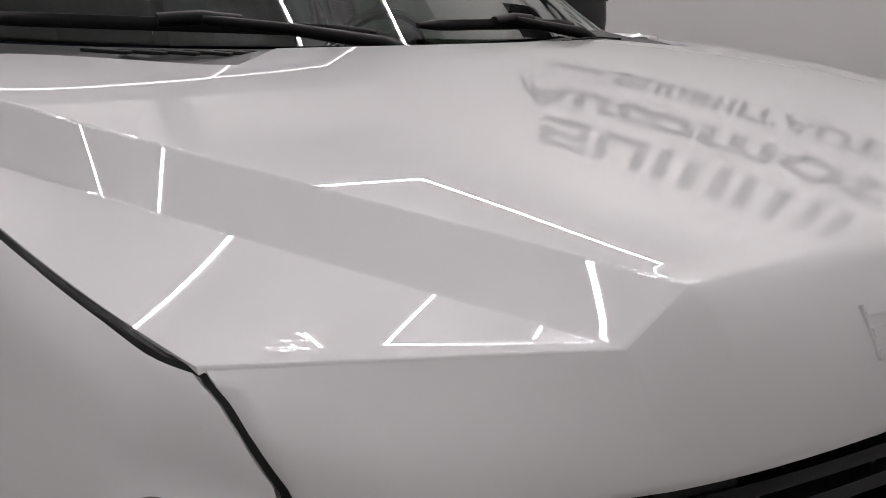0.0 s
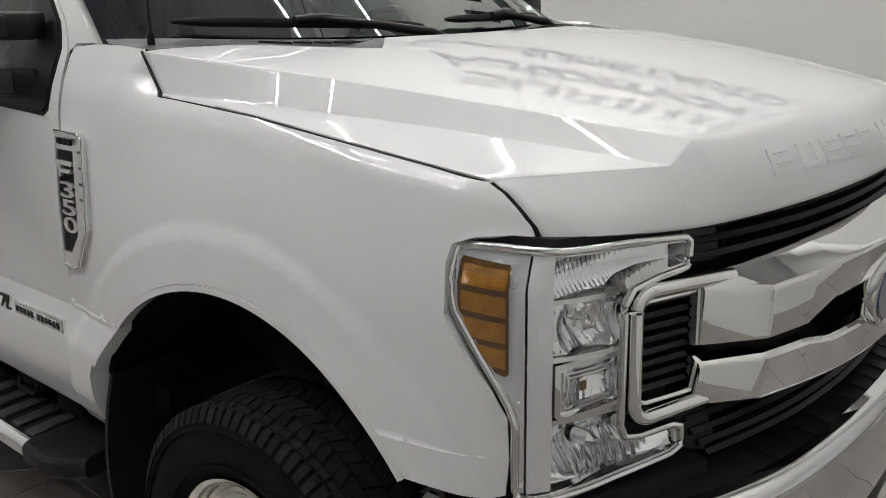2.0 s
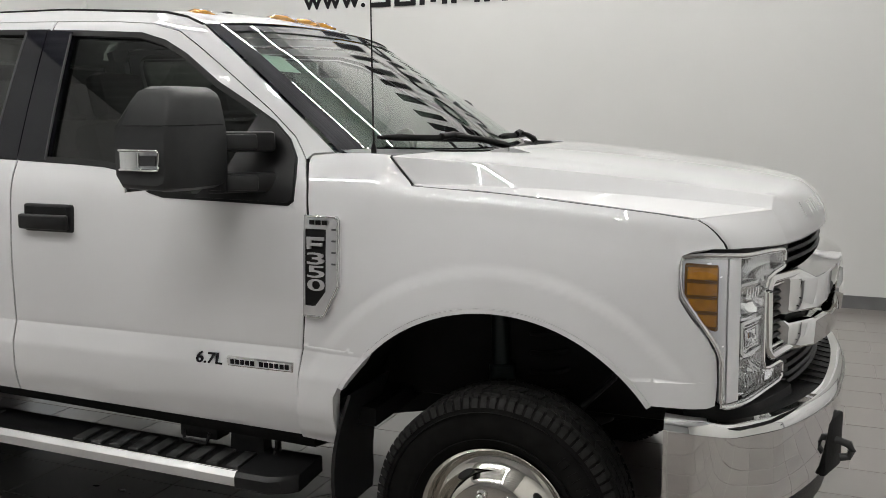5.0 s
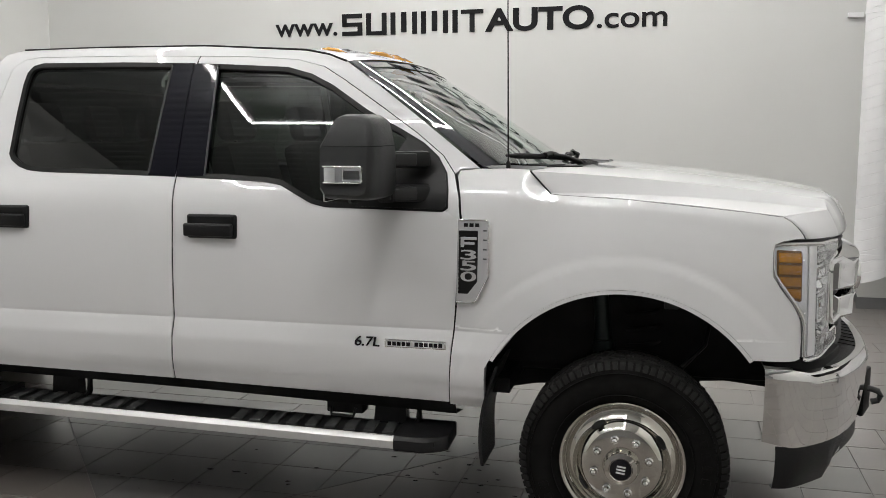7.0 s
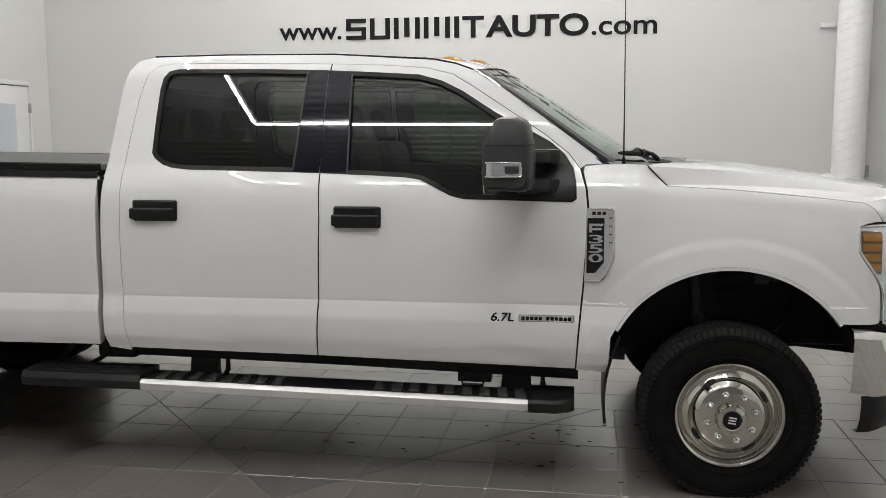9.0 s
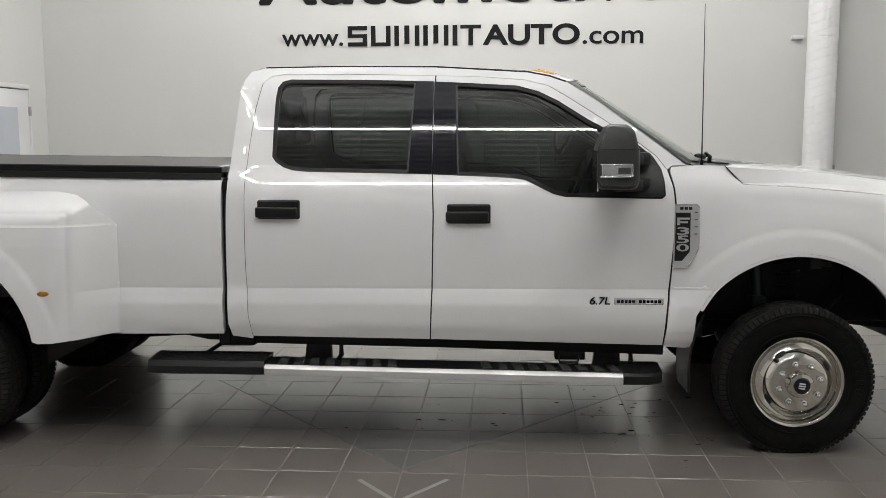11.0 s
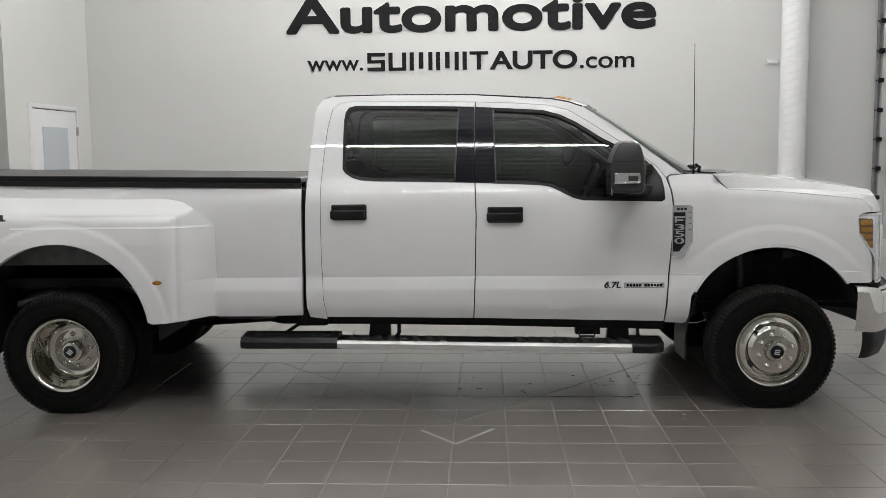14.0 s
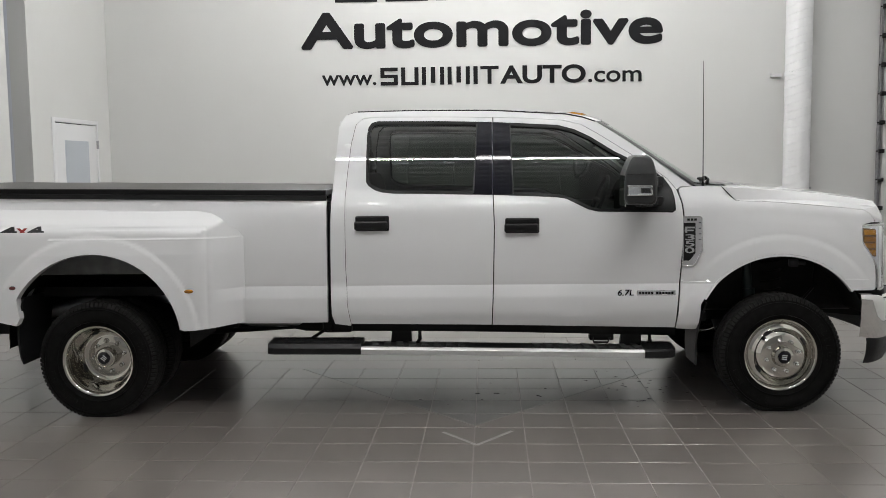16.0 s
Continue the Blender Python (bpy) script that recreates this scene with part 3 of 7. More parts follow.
def bonnet():
    n = 64
    rows, slopes = [], []
    for t in [i / n for i in range(n)] + [0.986, 0.995, 1.0]:
        xs = -0.283 + t * (0.548 + 0.283)
        a = Vector((xs, *seam_at(xs)))
        xb = RIDGE1[0].x + t * (RIDGE1[1].x - RIDGE1[0].x)
        xc = RIDGE2[0].x + t * (RIDGE2[1].x - RIDGE2[0].x)
        b, c = Vector((xb, *ridge(RIDGE1, xb))), Vector((xc, *ridge(RIDGE2, xc)))
        row = []
        # narrow rounded creases along the ridges
        wb, wc = 1 / max((b - a).length, 0.02), 1 / max((c - b).length, 0.02)
        for q in [k / 16 for k in range(14)] + [max(0.88, 1 - 0.009 * wb), max(0.9, 1 - 0.003 * wb), 1.0]:
            row.append(a.lerp(b, q))
        for q in [min(0.1, 0.003 * wc), min(0.2, 0.009 * wc), 0.35, 0.5, 0.65, max(0.8, 1 - 0.009 * wc), max(0.9, 1 - 0.003 * wc)]:
            p = b.lerp(c, q)
            row.append(Vector((p.x, p.y, bonnet_top(p.x, p.y))))
        for q in [0.0, 0.005, 0.015, 0.03] + [k / 24 for k in range(1, 25)]:
            y = c.y * (1 - q)
            rear = rear_edge(y)
            front = curve([(-0.62, 0.735), (-0.45, 0.762), (-0.2, 0.782), (0.0, 0.788), (0.2, 0.782)], y)
            x = c.x + (rear + (front - rear) * t - c.x) * ease(q / 0.12)
            y = ridge(RIDGE2, x)[0] * (1 - q)
            row.append(Vector((x, y, bonnet_top(x, y) - 0.004 * ease((t - 0.8) / 0.2) * ease(q / 0.1))))
        rows.append(row)
        slope = []
        for p in row:
            e = 0.0015
            g = Vector((bonnet_top(p.x - e, p.y) - bonnet_top(p.x + e, p.y), bonnet_top(p.x, p.y - e) - bonnet_top(p.x, p.y + e), 2 * e))
            slope.append(g.normalized())
        slopes.append(slope)
    flat = len(rows) - 4
    top, before = rows[-1], rows[-4]
    m = 18
    low = []
    for p in top:
        y = min(p.y, 0.0)
        y = y + 0.016 * ease((-0.85 - y) / 0.09)
        x, z = nose_low(y)
        low.append(Vector((x, y, z)))
    for t in [0.012, 0.03] + [j / m for j in range(1, m + 1)]:
        row = []
        for k, (p, b, q) in enumerate(zip(top, before, low)):
            # the outer part folds at a crease, the middle rolls over softly
            soft = ease((p.y + 0.692) / 0.12)
            size = (q - p).length
            d = (p - b).normalized() * size * (0.25 + 0.75 * soft)
            d = d.lerp(Vector((0.5, -0.05, -0.85)) * size, 0.75 * (1 - soft))
            e = Vector((0.10, 0, -0.95)) * size * 0.9
            row.append((2 * t ** 3 - 3 * t * t + 1) * p + (t ** 3 - 2 * t * t + t) * d + (3 * t * t - 2 * t ** 3) * q + (t ** 3 - t * t) * e)
        # the outer edge keeps to the wing
        xe = curve([(0.0, 0.548), (0.3, 0.581), (0.6, 0.608), (0.85, 0.626), (1.0, 0.633)], t)
        ze = curve([(0.0, 1.329), (0.3, 1.309), (0.6, 1.283), (0.85, 1.258), (1.0, 1.246)], t)
        shift = Vector((xe + 0.003, -wing_y(xe, ze) + 0.004, ze)) - row[0]
        row = [p + shift * (max(0.0, 1 - k / 17) ** 1.5) for k, p in enumerate(row)]
        rows.append(row)
    rows.append([Vector((p.x - 0.012, p.y * 0.995, p.z - 0.006)) for p in rows[-1]])
    rows.append([Vector((p.x - 0.06, p.y * 0.97, p.z - 0.002)) for p in rows[-1]])
    wide = len(rows[0]) * 2 - 1
    bm = bmesh.new()
    loft(bm, [list(row) + [Vector((p.x, -p.y, p.z)) for p in reversed(row[:-1])] for row in rows])
    for e in [e for e in bm.edges if len(e.link_faces) == 1 and all(abs(v.co.y) > 0.9 or v.co.x < 0.1 for v in e.verts)]:
        p, q = e.verts
        c, d = (bm.verts.new(v.co + Vector((0, 0.006 if v.co.y < 0 else -0.006, -0.03))) for v in (p, q))
        bm.faces.new((p, q, d, c))
    ob = part("bonnet", bm, PAINT, truck, "white bonnet with raised centre and two ridges", 75)
    # the upper side takes its shading from the surface itself
    me = ob.data
    custom = [v.vector.copy() for v in me.corner_normals]
    for loop in me.loops:
        r, k = divmod(loop.vertex_index, wide)
        if r < flat and custom[loop.index].z > 0.3:
            g = slopes[r][min(k, wide - 1 - k)]
            custom[loop.index] = Vector((g.x, g.y if k < wide / 2 else -g.y, g.z))
    me.normals_split_custom_set(custom)
    return ob


bonnet_ob = bonnet()

# roof and windscreen between the two side frames


def screen_bow(u):
    return 1 - (2 * u - 1) ** 2


def roof():
    rows = []
    xs = np.linspace(-2.77, -1.165, 26)
    for x in xs:
        z = interp(ROOFEDGE, x)
        y = cab_y(x, z)
        lift = 0.030 * ease((x + 2.86) / 0.25)
        fwd = 0.12 * ease((x + 1.9) / 0.74)
        rows.append([Vector((x + fwd * screen_bow(u) ** 0.6, -y + 2 * y * u, z + lift * (1 - abs(2 * u - 1) ** 3.0))) for u in np.linspace(0, 1, 31)])
    r0 = rows[0]
    back = [[Vector((p.x - d, p.y * k, p.z - h)) for p in r0] for d, h, k in ((0.133, 0.37, 1), (0.118, 0.147, 1), (0.098, 0.058, 1), (0.065, 0.016, 1), (0.03, 0.003, 1))]
    back = [[Vector((q.x, p.y, q.z)) for p, q in zip(r0, row)] for row in back]
    bm = bmesh.new()
    loft(bm, back + rows)
    return part("roof", bm, PAINT, truck, "", 60)


roof()


def screen_point(u, v):
    """u across, v from the foot to the head."""
    e = [(x, z) for x, z in reversed(SCREENEDGE)]
    t = v * (len(e) - 1)
    i = min(int(t), len(e) - 2)
    x = e[i][0] + (e[i + 1][0] - e[i][0]) * (t - i)
    z = e[i][1] + (e[i + 1][1] - e[i][1]) * (t - i)
    y = cab_y(x, z)
    bow = screen_bow(u)
    return Vector((x + bow ** 0.7 * (0.30 - 0.18 * v), -y + 2 * y * u, z + bow ** 0.7 * (-0.03 * (1 - v) + 0.030 * v)))


def windscreen():
    bm = bmesh.new()
    loft(bm, [[screen_point(u, v) + Vector((0.0, 0, -0.006)) for u in np.linspace(0.012, 0.988, 41)] for v in np.linspace(-0.02, 0.985, 22)])
    ws = part("windscreen", bm, WSHIELD, truck, "greenish curved windscreen", 60)
    bm = bmesh.new()
    for u0, u1 in ((0.005, 0.045), (0.955, 0.995)):
        loft(bm, [[screen_point(u, v) + Vector((0.0, 0, -0.001)) for u in np.linspace(u0, u1, 4)] for v in np.linspace(0, 1, 16)])
    for v0, v1 in ((0.93, 1.0), (-0.02, 0.05)):
        loft(bm, [[screen_point(u, v) + Vector((0.0, 0, -0.002)) for u in np.linspace(0.01, 0.99, 31)] for v in np.linspace(v0, v1, 4)])
    part("frit_band", bm, GLOSSBLACK, ws, "", 60)


windscreen()

# back wall of the cab, floor and inside


def cab_inside():
    bm = bmesh.new()
    box(bm, -2.90, -2.86, -0.93, 0.93, 0.62, 1.50)
    for side_y in (-1, 1):
        prism(bm, [(side_y * 0.62, 1.50), (side_y * 0.90, 1.50), (side_y * 0.745, 1.92), (side_y * 0.62, 1.92)], 0.05, Matrix(((0, 0, 1, -2.89), (1, 0, 0, 0), (0, 1, 0, 0), (0, 0, 0, 1))))
    box(bm, -2.90, -2.84, -0.62, 0.62, 1.86, 1.96)
    part("cab_rear_wall", bm, PAINT, truck)
    bm = bmesh.new()
    box(bm, -2.845, -2.84, -0.64, 0.64, 1.48, 1.88)
    part("rear_window", bm, TINT, truck, "dark tinted rear window")
    part("cab_floor", boxes((-2.88, -0.45, -0.9, 0.9, 0.60, 0.66)), DARK, truck)
    bm = bmesh.new()
    box(bm, -0.80, -0.40, -0.86, 0.86, 1.05, 1.44, 0.06)
    part("dashboard", bm, BLACK, truck, "", 40)
    bm = bmesh.new()
    ring = [(-0.98 + 0.07 * math.cos(a), 0.42 + 0.19 * math.sin(a), 1.36 + 0.18 * math.cos(a)) for a in np.linspace(0, 2 * math.pi, 25)]
    tube(bm, ring, 0.016, 8, caps=False)
    tube(bm, [(-0.98, 0.25, 1.36), (-0.96, 0.42, 1.34), (-0.98, 0.59, 1.36)], 0.018, 6)
    part("steering_wheel", bm, BLACK, truck, "", 40)


cab_inside()


def seat(x, y, wide):
    ob = new("seat")
    ob.parent = truck
    bm = bmesh.new()
    box(bm, x - 0.26, x + 0.26, y - wide / 2, y + wide / 2, 0.86, 1.02, 0.05)
    part("cushion", bm, CLOTH, ob, "", 40)
    bm = bmesh.new()
    box(bm, -0.07, 0.07, -wide / 2, wide / 2, 0, 0.66, 0.055, m=pose(x - 0.24, y, 0.95, 0, -14, 0))
    part("backrest", bm, CLOTH, ob, "", 40)
    n = 1 if wide < 0.8 else 3
    for i in range(n):
        bm = bmesh.new()
        yy = y + (i - (n - 1) / 2) * 0.5
        box(bm, -0.05, 0.05, -0.14, 0.14, 0.67, 0.86, 0.04, m=pose(x - 0.24, yy, 0.95, 0, -14, 0))
        tube(bm, [pose(x - 0.24, yy, 0.95, 0, -14, 0) @ Vector((0, d, 0.6)) for d in (-0.05,)] + [pose(x - 0.24, yy, 0.95, 0, -14, 0) @ Vector((0, -0.05, 0.7))], 0.008, 6)
        part("headrest", bm, CLOTH, ob, "", 40)


seat(-1.42, -0.42, 0.52)
seat(-1.42, 0.42, 0.52)
seat(-2.42, 0.0, 1.45)

# ---- the bed ----
BEDTOP = [(-2.948, 1.437), (-3.99, 1.458), (-5.136, 1.474), (-5.80, 1.482)]


def bed(s):
    out = (0, s, 0)
    low = [(-5.80, 0.66), (-4.985, 0.66)] + [(-4.965, 0.80), (-4.90, 0.945), (-4.80, 0.965), (-4.06, 0.965), (-3.95, 0.90), (-3.87, 0.72)] + [(-3.85, 0.63), (-3.49, 0.622), (-2.952, 0.626)]
    panel("bed_side", BEDTOP[::-1] + [(-2.948, 1.437)][:0] + [(-2.948, 1.43), (-2.952, 0.626)] + low[::-1][1:], side(bed_y, s), PAINT, truck, outward=out, rim=0.05, step=0.06, cuts=LEDGE)
    outline = [(-3.492, 0.635), (-3.497, 0.90), (-3.497, 1.20), (-3.52, 1.235), (-3.62, 1.322), (-3.70, 1.355), (-3.80, 1.370), (-4.4, 1.382), (-5.07, 1.392), (-5.40, 1.39), (-5.58, 1.33), (-5.62, 1.20), (-5.62, 0.75), (-5.45, 0.70), (-5.02, 0.672), (-4.93, 0.652)]
    outline += [(-4.905, 0.70)] + arc(BX, BZ, BR, 150, 9, 30) + [(-3.868, 0.625), (-3.84, 0.614), (-3.77, 0.615), (-3.6, 0.628)]
    fl = panel("rear_flare", outline, side(flare_y, s), PAINT, truck, "", outward=out, rim=0.06, step=0.015, cuts=LEDGE)
    # added sheet over the bed side; its grey holds the shade under the flare's arch
    seg = [q for q in arc(BX, BZ, BR + 0.05, 165, 15, 24) if q[1] > 0.975]
    seg = [(seg[0][0] + 0.001, 0.958)] + seg + [(seg[-1][0] - 0.001, 0.958)]
    panel("inner_arch_panel", seg, lambda x, z: (x, s * (bed_y(x, z) + 0.006), z), ARCHSHADE, truck, "added grey sheet with the arch's shade in its colour", outward=out, rim=0.01, step=0.06)
    return fl


# white bed paint darkened to grey: the arch's shade is in the colour
ARCHSHADE = material("bed paint with arch shade", (0.12, 0.125, 0.125), 0.55)
vary(ARCHSHADE, 14.0, 0.75, 1.1, bump=0.1, bump_scale=300.0)
flare = bed(-1)
bed(1)


def bed_rest():
    bm = bmesh.new()
    box(bm, -5.80, -5.76, -0.97, 0.97, 0.66, 1.46, 0.01)
    part("tailgate", bm, PAINT, truck, "", 40)
    bm = bmesh.new()
    box(bm, -2.975, -2.945, -0.95, 0.95, 0.64, 1.43)
    part("bed_front_wall", bm, DARK, truck)
    bm = bmesh.new()
    box(bm, -2.944, -2.926, -0.985, 0.985, 0.66, 1.42)
    part("cab_gap_seal", bm, TRIM, truck, "black seal between cab and bed")
    for s in (-1, 1):
        bm = bmesh.new()
        loft(bm, [[(x, s * y, interp([(-5.8, 1.484), (-5.136, 1.476), (-2.948, 1.439)], x) + h) for y, h in ((0.975, -0.012), (0.968, 0.018), (0.90, 0.022), (0.88, 0.0))] for x in np.linspace(-5.8, -2.95, 12)])
        part("bed_rail_cap", bm, TRIM, truck, "black bed rail cap", 40)


bed_rest()


def tonneau():
    ob = thing("tonneau_cover", "black vinyl cover stretched over the truck bed", "truck bed cover")
    bm = bmesh.new()
    rows = []
    for x in np.linspace(-5.78, -2.97, 24):
        z = interp([(-5.8, 1.484), (-5.136, 1.476), (-2.948, 1.439)], x)
        sag = 0.004 * math.sin((x + 5.78) * 9)
        rows.append([(x, y, z + 0.052 + 0.018 * (1 - (y / 0.9) ** 2) + sag * (1 - (y / 0.9) ** 2)) for y in np.linspace(-0.90, 0.90, 13)])
    loft(bm, rows)
    part("vinyl_sheet", bm, VINYL, ob, "", 60)
    for s in (-1, 1):
        bm = bmesh.new()
        for y0, y1, h0, h1 in ((0.905, 0.935, 0.024, 0.056), (0.86, 0.93, 0.0, 0.03)):
            rows = []
            for x in (-5.79, -2.96):
                z = interp([(-5.8, 1.484), (-5.136, 1.476), (-2.948, 1.439)], x)
                rows.append([(x, s * y, z + h) for y, h in ((y0, h0), (y1, h0), (y1, h1 - 0.006), (y1 - 0.006, h1), (y0, h1), (y0, h0))])
            vs = loft(bm, rows)
            for r in vs:
                bm.faces.new(r[:-1])
        part("side_rail", bm, TRIM, ob, "black aluminium side rail", 30)
    bm = bmesh.new()
    box(bm, -3.0, -2.955, -0.92, 0.92, 1.462, 1.497, 0.01)
    part("front_bar", bm, GALV, ob, "", 30)
    return ob


tonneau()

# ---- the truck: dark seals in the shut lines ----


def seal(name, run, fn, s, depth=0.009, r=0.006, parent=truck):
    bm = bmesh.new()
    tube(bm, [(x, s * (fn(x, z) - depth), z) for x, z in run], r, 6)
    return part(name, bm, TRIM, parent, "", 60)


def densify(run, step=0.03):
    out = []
    for (a, b), (c, d) in zip(run, run[1:]):
        n = max(1, int(math.hypot(c - a, d - b) / step))
        out += [(a + (c - a) * i / n, b + (d - b) * i / n) for i in range(n)]
    return out + [run[-1]]


for s in (-1, 1):
    seal("roof_seam", densify(ROOFEDGE), cab_y, s, -0.001, 0.005)
    seal("door_shut_line", densify(DOORTOP), cab_y, s)
    seal("door_shut_line", densify(REARSEAM), cab_y, s)
    seal("door_shut_line", densify([(-1.849, 1.968)] + BSEAM), cab_y, s)
    bm = bmesh.new()
    tube(bm, [(x, s * (wing_y(x, z) - 0.005), z - 0.006) for x, z in densify(SEAM)], 0.0045, 6)
    part("bonnet_shut_line", bm, TRIM, truck, "", 60)
    bm = bmesh.new()
    a, b = RIDGE1[0], RIDGE2[0]
    tube(bm, [(p.x - 0.004, s * -p.y + s * 0.003, p.z) for p in (a.lerp(b, -0.02), a.lerp(b, 0.5), a.lerp(b, 1.0))], 0.0035, 6)
    part("bonnet_shut_line", bm, TRIM, truck, "", 60)

# ---- front lamps, grille, bumper ----
PLAN = [(0.47, -0.997), (0.52, -0.990), (0.56, -0.986), (0.60, -0.979), (0.63, -0.970), (0.652, -0.957), (0.672, -0.938), (0.690, -0.912), (0.710, -0.87), (0.735, -0.805), (0.757, -0.75), (0.780, -0.688), (0.797, -0.63), (0.82, -0.55)]
ARCS = [0.0]
for p, q in zip(PLAN, PLAN[1:]):
    ARCS.append(ARCS[-1] + math.hypot(q[0] - p[0], q[1] - p[1]))


def s_at_x(x):
    return float(np.interp(x, [p[0] for p in PLAN], ARCS))


def s_at_y(y):
    return float(np.interp(y, [p[1] for p in PLAN], ARCS))


PX = list(zip(ARCS, [p[0] for p in PLAN]))
PY = list(zip(ARCS, [p[1] for p in PLAN]))


def lamp_shape(s, depth=0.0):
    """The lamp's face: along the plan curve; leans back a little to the top."""
    def fn(u, z):
        return (curve(PX, u) + 0.02 * (1.03 - z) - depth * 0.8, s * -1 * (curve(PY, u) + depth * 0.35 + 0.022 * ease((z - 1.17) / 0.07) * (1 - ease((u - 0.16) / 0.09))), z)
    return fn


SA, SB = s_at_x, s_at_y
LAMP = [(SA(0.520), 1.230), (SA(0.56), 1.235), (SA(0.60), 1.237), (SA(0.65), 1.237), (SB(-0.80), 1.234), (SB(-0.69), 1.228), (SB(-0.678), 1.219), (SB(-0.678), 1.176), (SB(-0.686), 1.168),
        (SB(-0.745), 1.160), (SB(-0.79), 1.148), (SB(-0.803), 1.125), (SB(-0.803), 0.915), (SB(-0.795), 0.895), (SB(-0.77), 0.890), (SB(-0.70), 0.893), (SB(-0.676), 0.885), (SB(-0.672), 0.84), (SB(-0.70), 0.828), (SB(-0.85), 0.815), (SA(0.645), 0.806),
        (SA(0.628), 0.812), (SA(0.628), 0.945), (SA(0.618), 0.975), (SA(0.598), 1.010), (SA(0.523), 1.120), (SA(0.517), 1.150), (SA(0.515), 1.215)]
LAMP = inset(LAMP, 0.004)
LEFT = SB(-0.905) - 0.026
REFLECT = material("bright lamp reflector", (0.93, 0.94, 0.95), 0.06, metal=0.95)
vary(REFLECT, 40.0, 0.94, 1.0, rough=(0.08, 0.16))
SATIN = material("satin silver plastic", (0.80, 0.80, 0.81), 0.28, metal=0.55)
vary(SATIN, 30.0, 0.94, 1.0, rough=(0.18, 0.3))


# the chrome column's white reflection is put into this pale, half-metal base
PALECHROME = material("chrome with painted pale reflection", (0.88, 0.88, 0.89), 0.18, metal=0.4)
vary(PALECHROME, 30.0, 0.96, 1.0)


def headlamp(s):
    ob = new("headlamp")
    ob.parent = truck
    ob["label"] = "clear headlamp with chrome housing and amber side marker"
    k = s
    out = (0.6, s * 0.8, 0)
    panel("surround", inset(LAMP, -0.014), lamp_shape(k, 0.030), TRIM, ob, "black joint round the lamp", outward=out, rim=0.02, step=0.04, holes=(inset(LAMP, 0.002),))
    panel("housing", inset(LAMP, 0.0), lamp_shape(k, 0.088), SATIN, ob, outward=out, rim=0.03, step=0.04)
    panel("rim", LAMP, lamp_shape(k, 0.006), CHROME, ob, "chrome edge of the lamp", outward=out, rim=0.075, step=0.04, holes=(inset(LAMP, 0.009),))
    bm = bmesh.new()
    edge = densify(LAMP + LAMP[:1], 0.012)
    tube(bm, [lamp_shape(k, 0.004)(u, z) for u, z in edge], 0.0065, 8, caps=False)
    part("rim_bead", bm, CHROME, ob, "rounded chrome bead round the lamp", 60)
    lens = panel("lens", inset(LAMP, 0.003), lamp_shape(k, -0.001), LENS, ob, "clear polycarbonate lens", outward=out, rim=0.0, step=0.04)
    lens.visible_shadow = False
    # bright column at the corner and side plate
    col = [(SA(0.636) + 0.016, 1.225), (LEFT - 0.003, 1.225), (LEFT - 0.003, 0.826), (SA(0.636) + 0.016, 0.822)]
    panel("corner_column", col, lamp_shape(k, 0.008), PALECHROME, ob, "chrome corner column with a white reflection in its colour", outward=out, rim=0.03, step=0.02)
    plate = [(SA(0.526), 1.222), (SA(0.640) + 0.009, 1.226), (SA(0.640) + 0.009, 0.822), (SA(0.633), 0.822), (SA(0.633), 0.95), (SA(0.605), 1.012), (SA(0.531), 1.122), (SA(0.525), 1.15)]
    panel("side_plate", plate, lamp_shape(k, 0.012), SATIN, ob, outward=out, rim=0.02, step=0.03)
    amb = [(SA(0.537), 1.212), (SA(0.618), 1.208), (SA(0.622), 1.20), (SA(0.622), 1.030), (SA(0.616), 1.026), (SA(0.594), 1.032), (SA(0.537), 1.110), (SA(0.534), 1.118), (SA(0.533), 1.205)]
    side_marker = panel("side_marker", amb, lamp_shape(k, 0.006), AMBERDARK, ob, "dark amber side marker", outward=out, rim=0.012, step=0.03)
    for z0, z1, x0, x1 in ((1.170, 1.202, 0.539, 0.539), (1.127, 1.159, 0.539, 0.539), (1.084, 1.116, 0.541, 0.556), (1.041, 1.073, 0.567, 0.591)):
        seg = [(SA(x0), z1), (SA(0.616), z1 - 0.002), (SA(0.616), z0 - 0.002), (SA(x1), z0)]
        panel("amber_segment", seg, lamp_shape(k, 0.003), AMBER, side_marker, "bright amber reflector segment", outward=out, rim=0.006, step=0.03)
    # reflectors: hollow bowls cut into flutes
    def bowl(u0, z0, ru, rz, depth, flutes, back=0.024):
        def fn(u, z):
            c = lamp_shape(k, back)(u, z)
            q = min(1.0, ((u - u0) / ru) ** 2 + ((z - z0) / rz) ** 2)
            d = depth * (1 - q) + 0.00035 * math.cos(2 * math.pi * ((u - u0) + 0.35 * (z - z0)) * flutes) + 0.00015 * math.cos(2 * math.pi * (z - z0) * flutes * 0.5)
            return (c[0] - d * 0.9, c[1] + s * -0.35 * d, c[2])
        return fn
    up = [(LEFT, 1.222), (SB(-0.700), 1.218), (SB(-0.692), 1.180), (SB(-0.75), 1.172), (SB(-0.79), 1.162), (SB(-0.815), 1.150), (LEFT, 1.150)]
    panel("upper_reflector", up, bowl(SB(-0.80), 1.185, 0.16, 0.062, 0.045, 95), REFLECT, ob, outward=out, rim=0.01, step=0.004, e=0.0012)
    mid = [(LEFT, 1.146), (SB(-0.815), 1.146), (SB(-0.815), 1.056), (LEFT, 1.056)]
    panel("main_reflector", mid, bowl(SB(-0.862), 1.100, 0.062, 0.060, 0.050, 85), REFLECT, ob, outward=out, rim=0.01, step=0.004, e=0.0012)
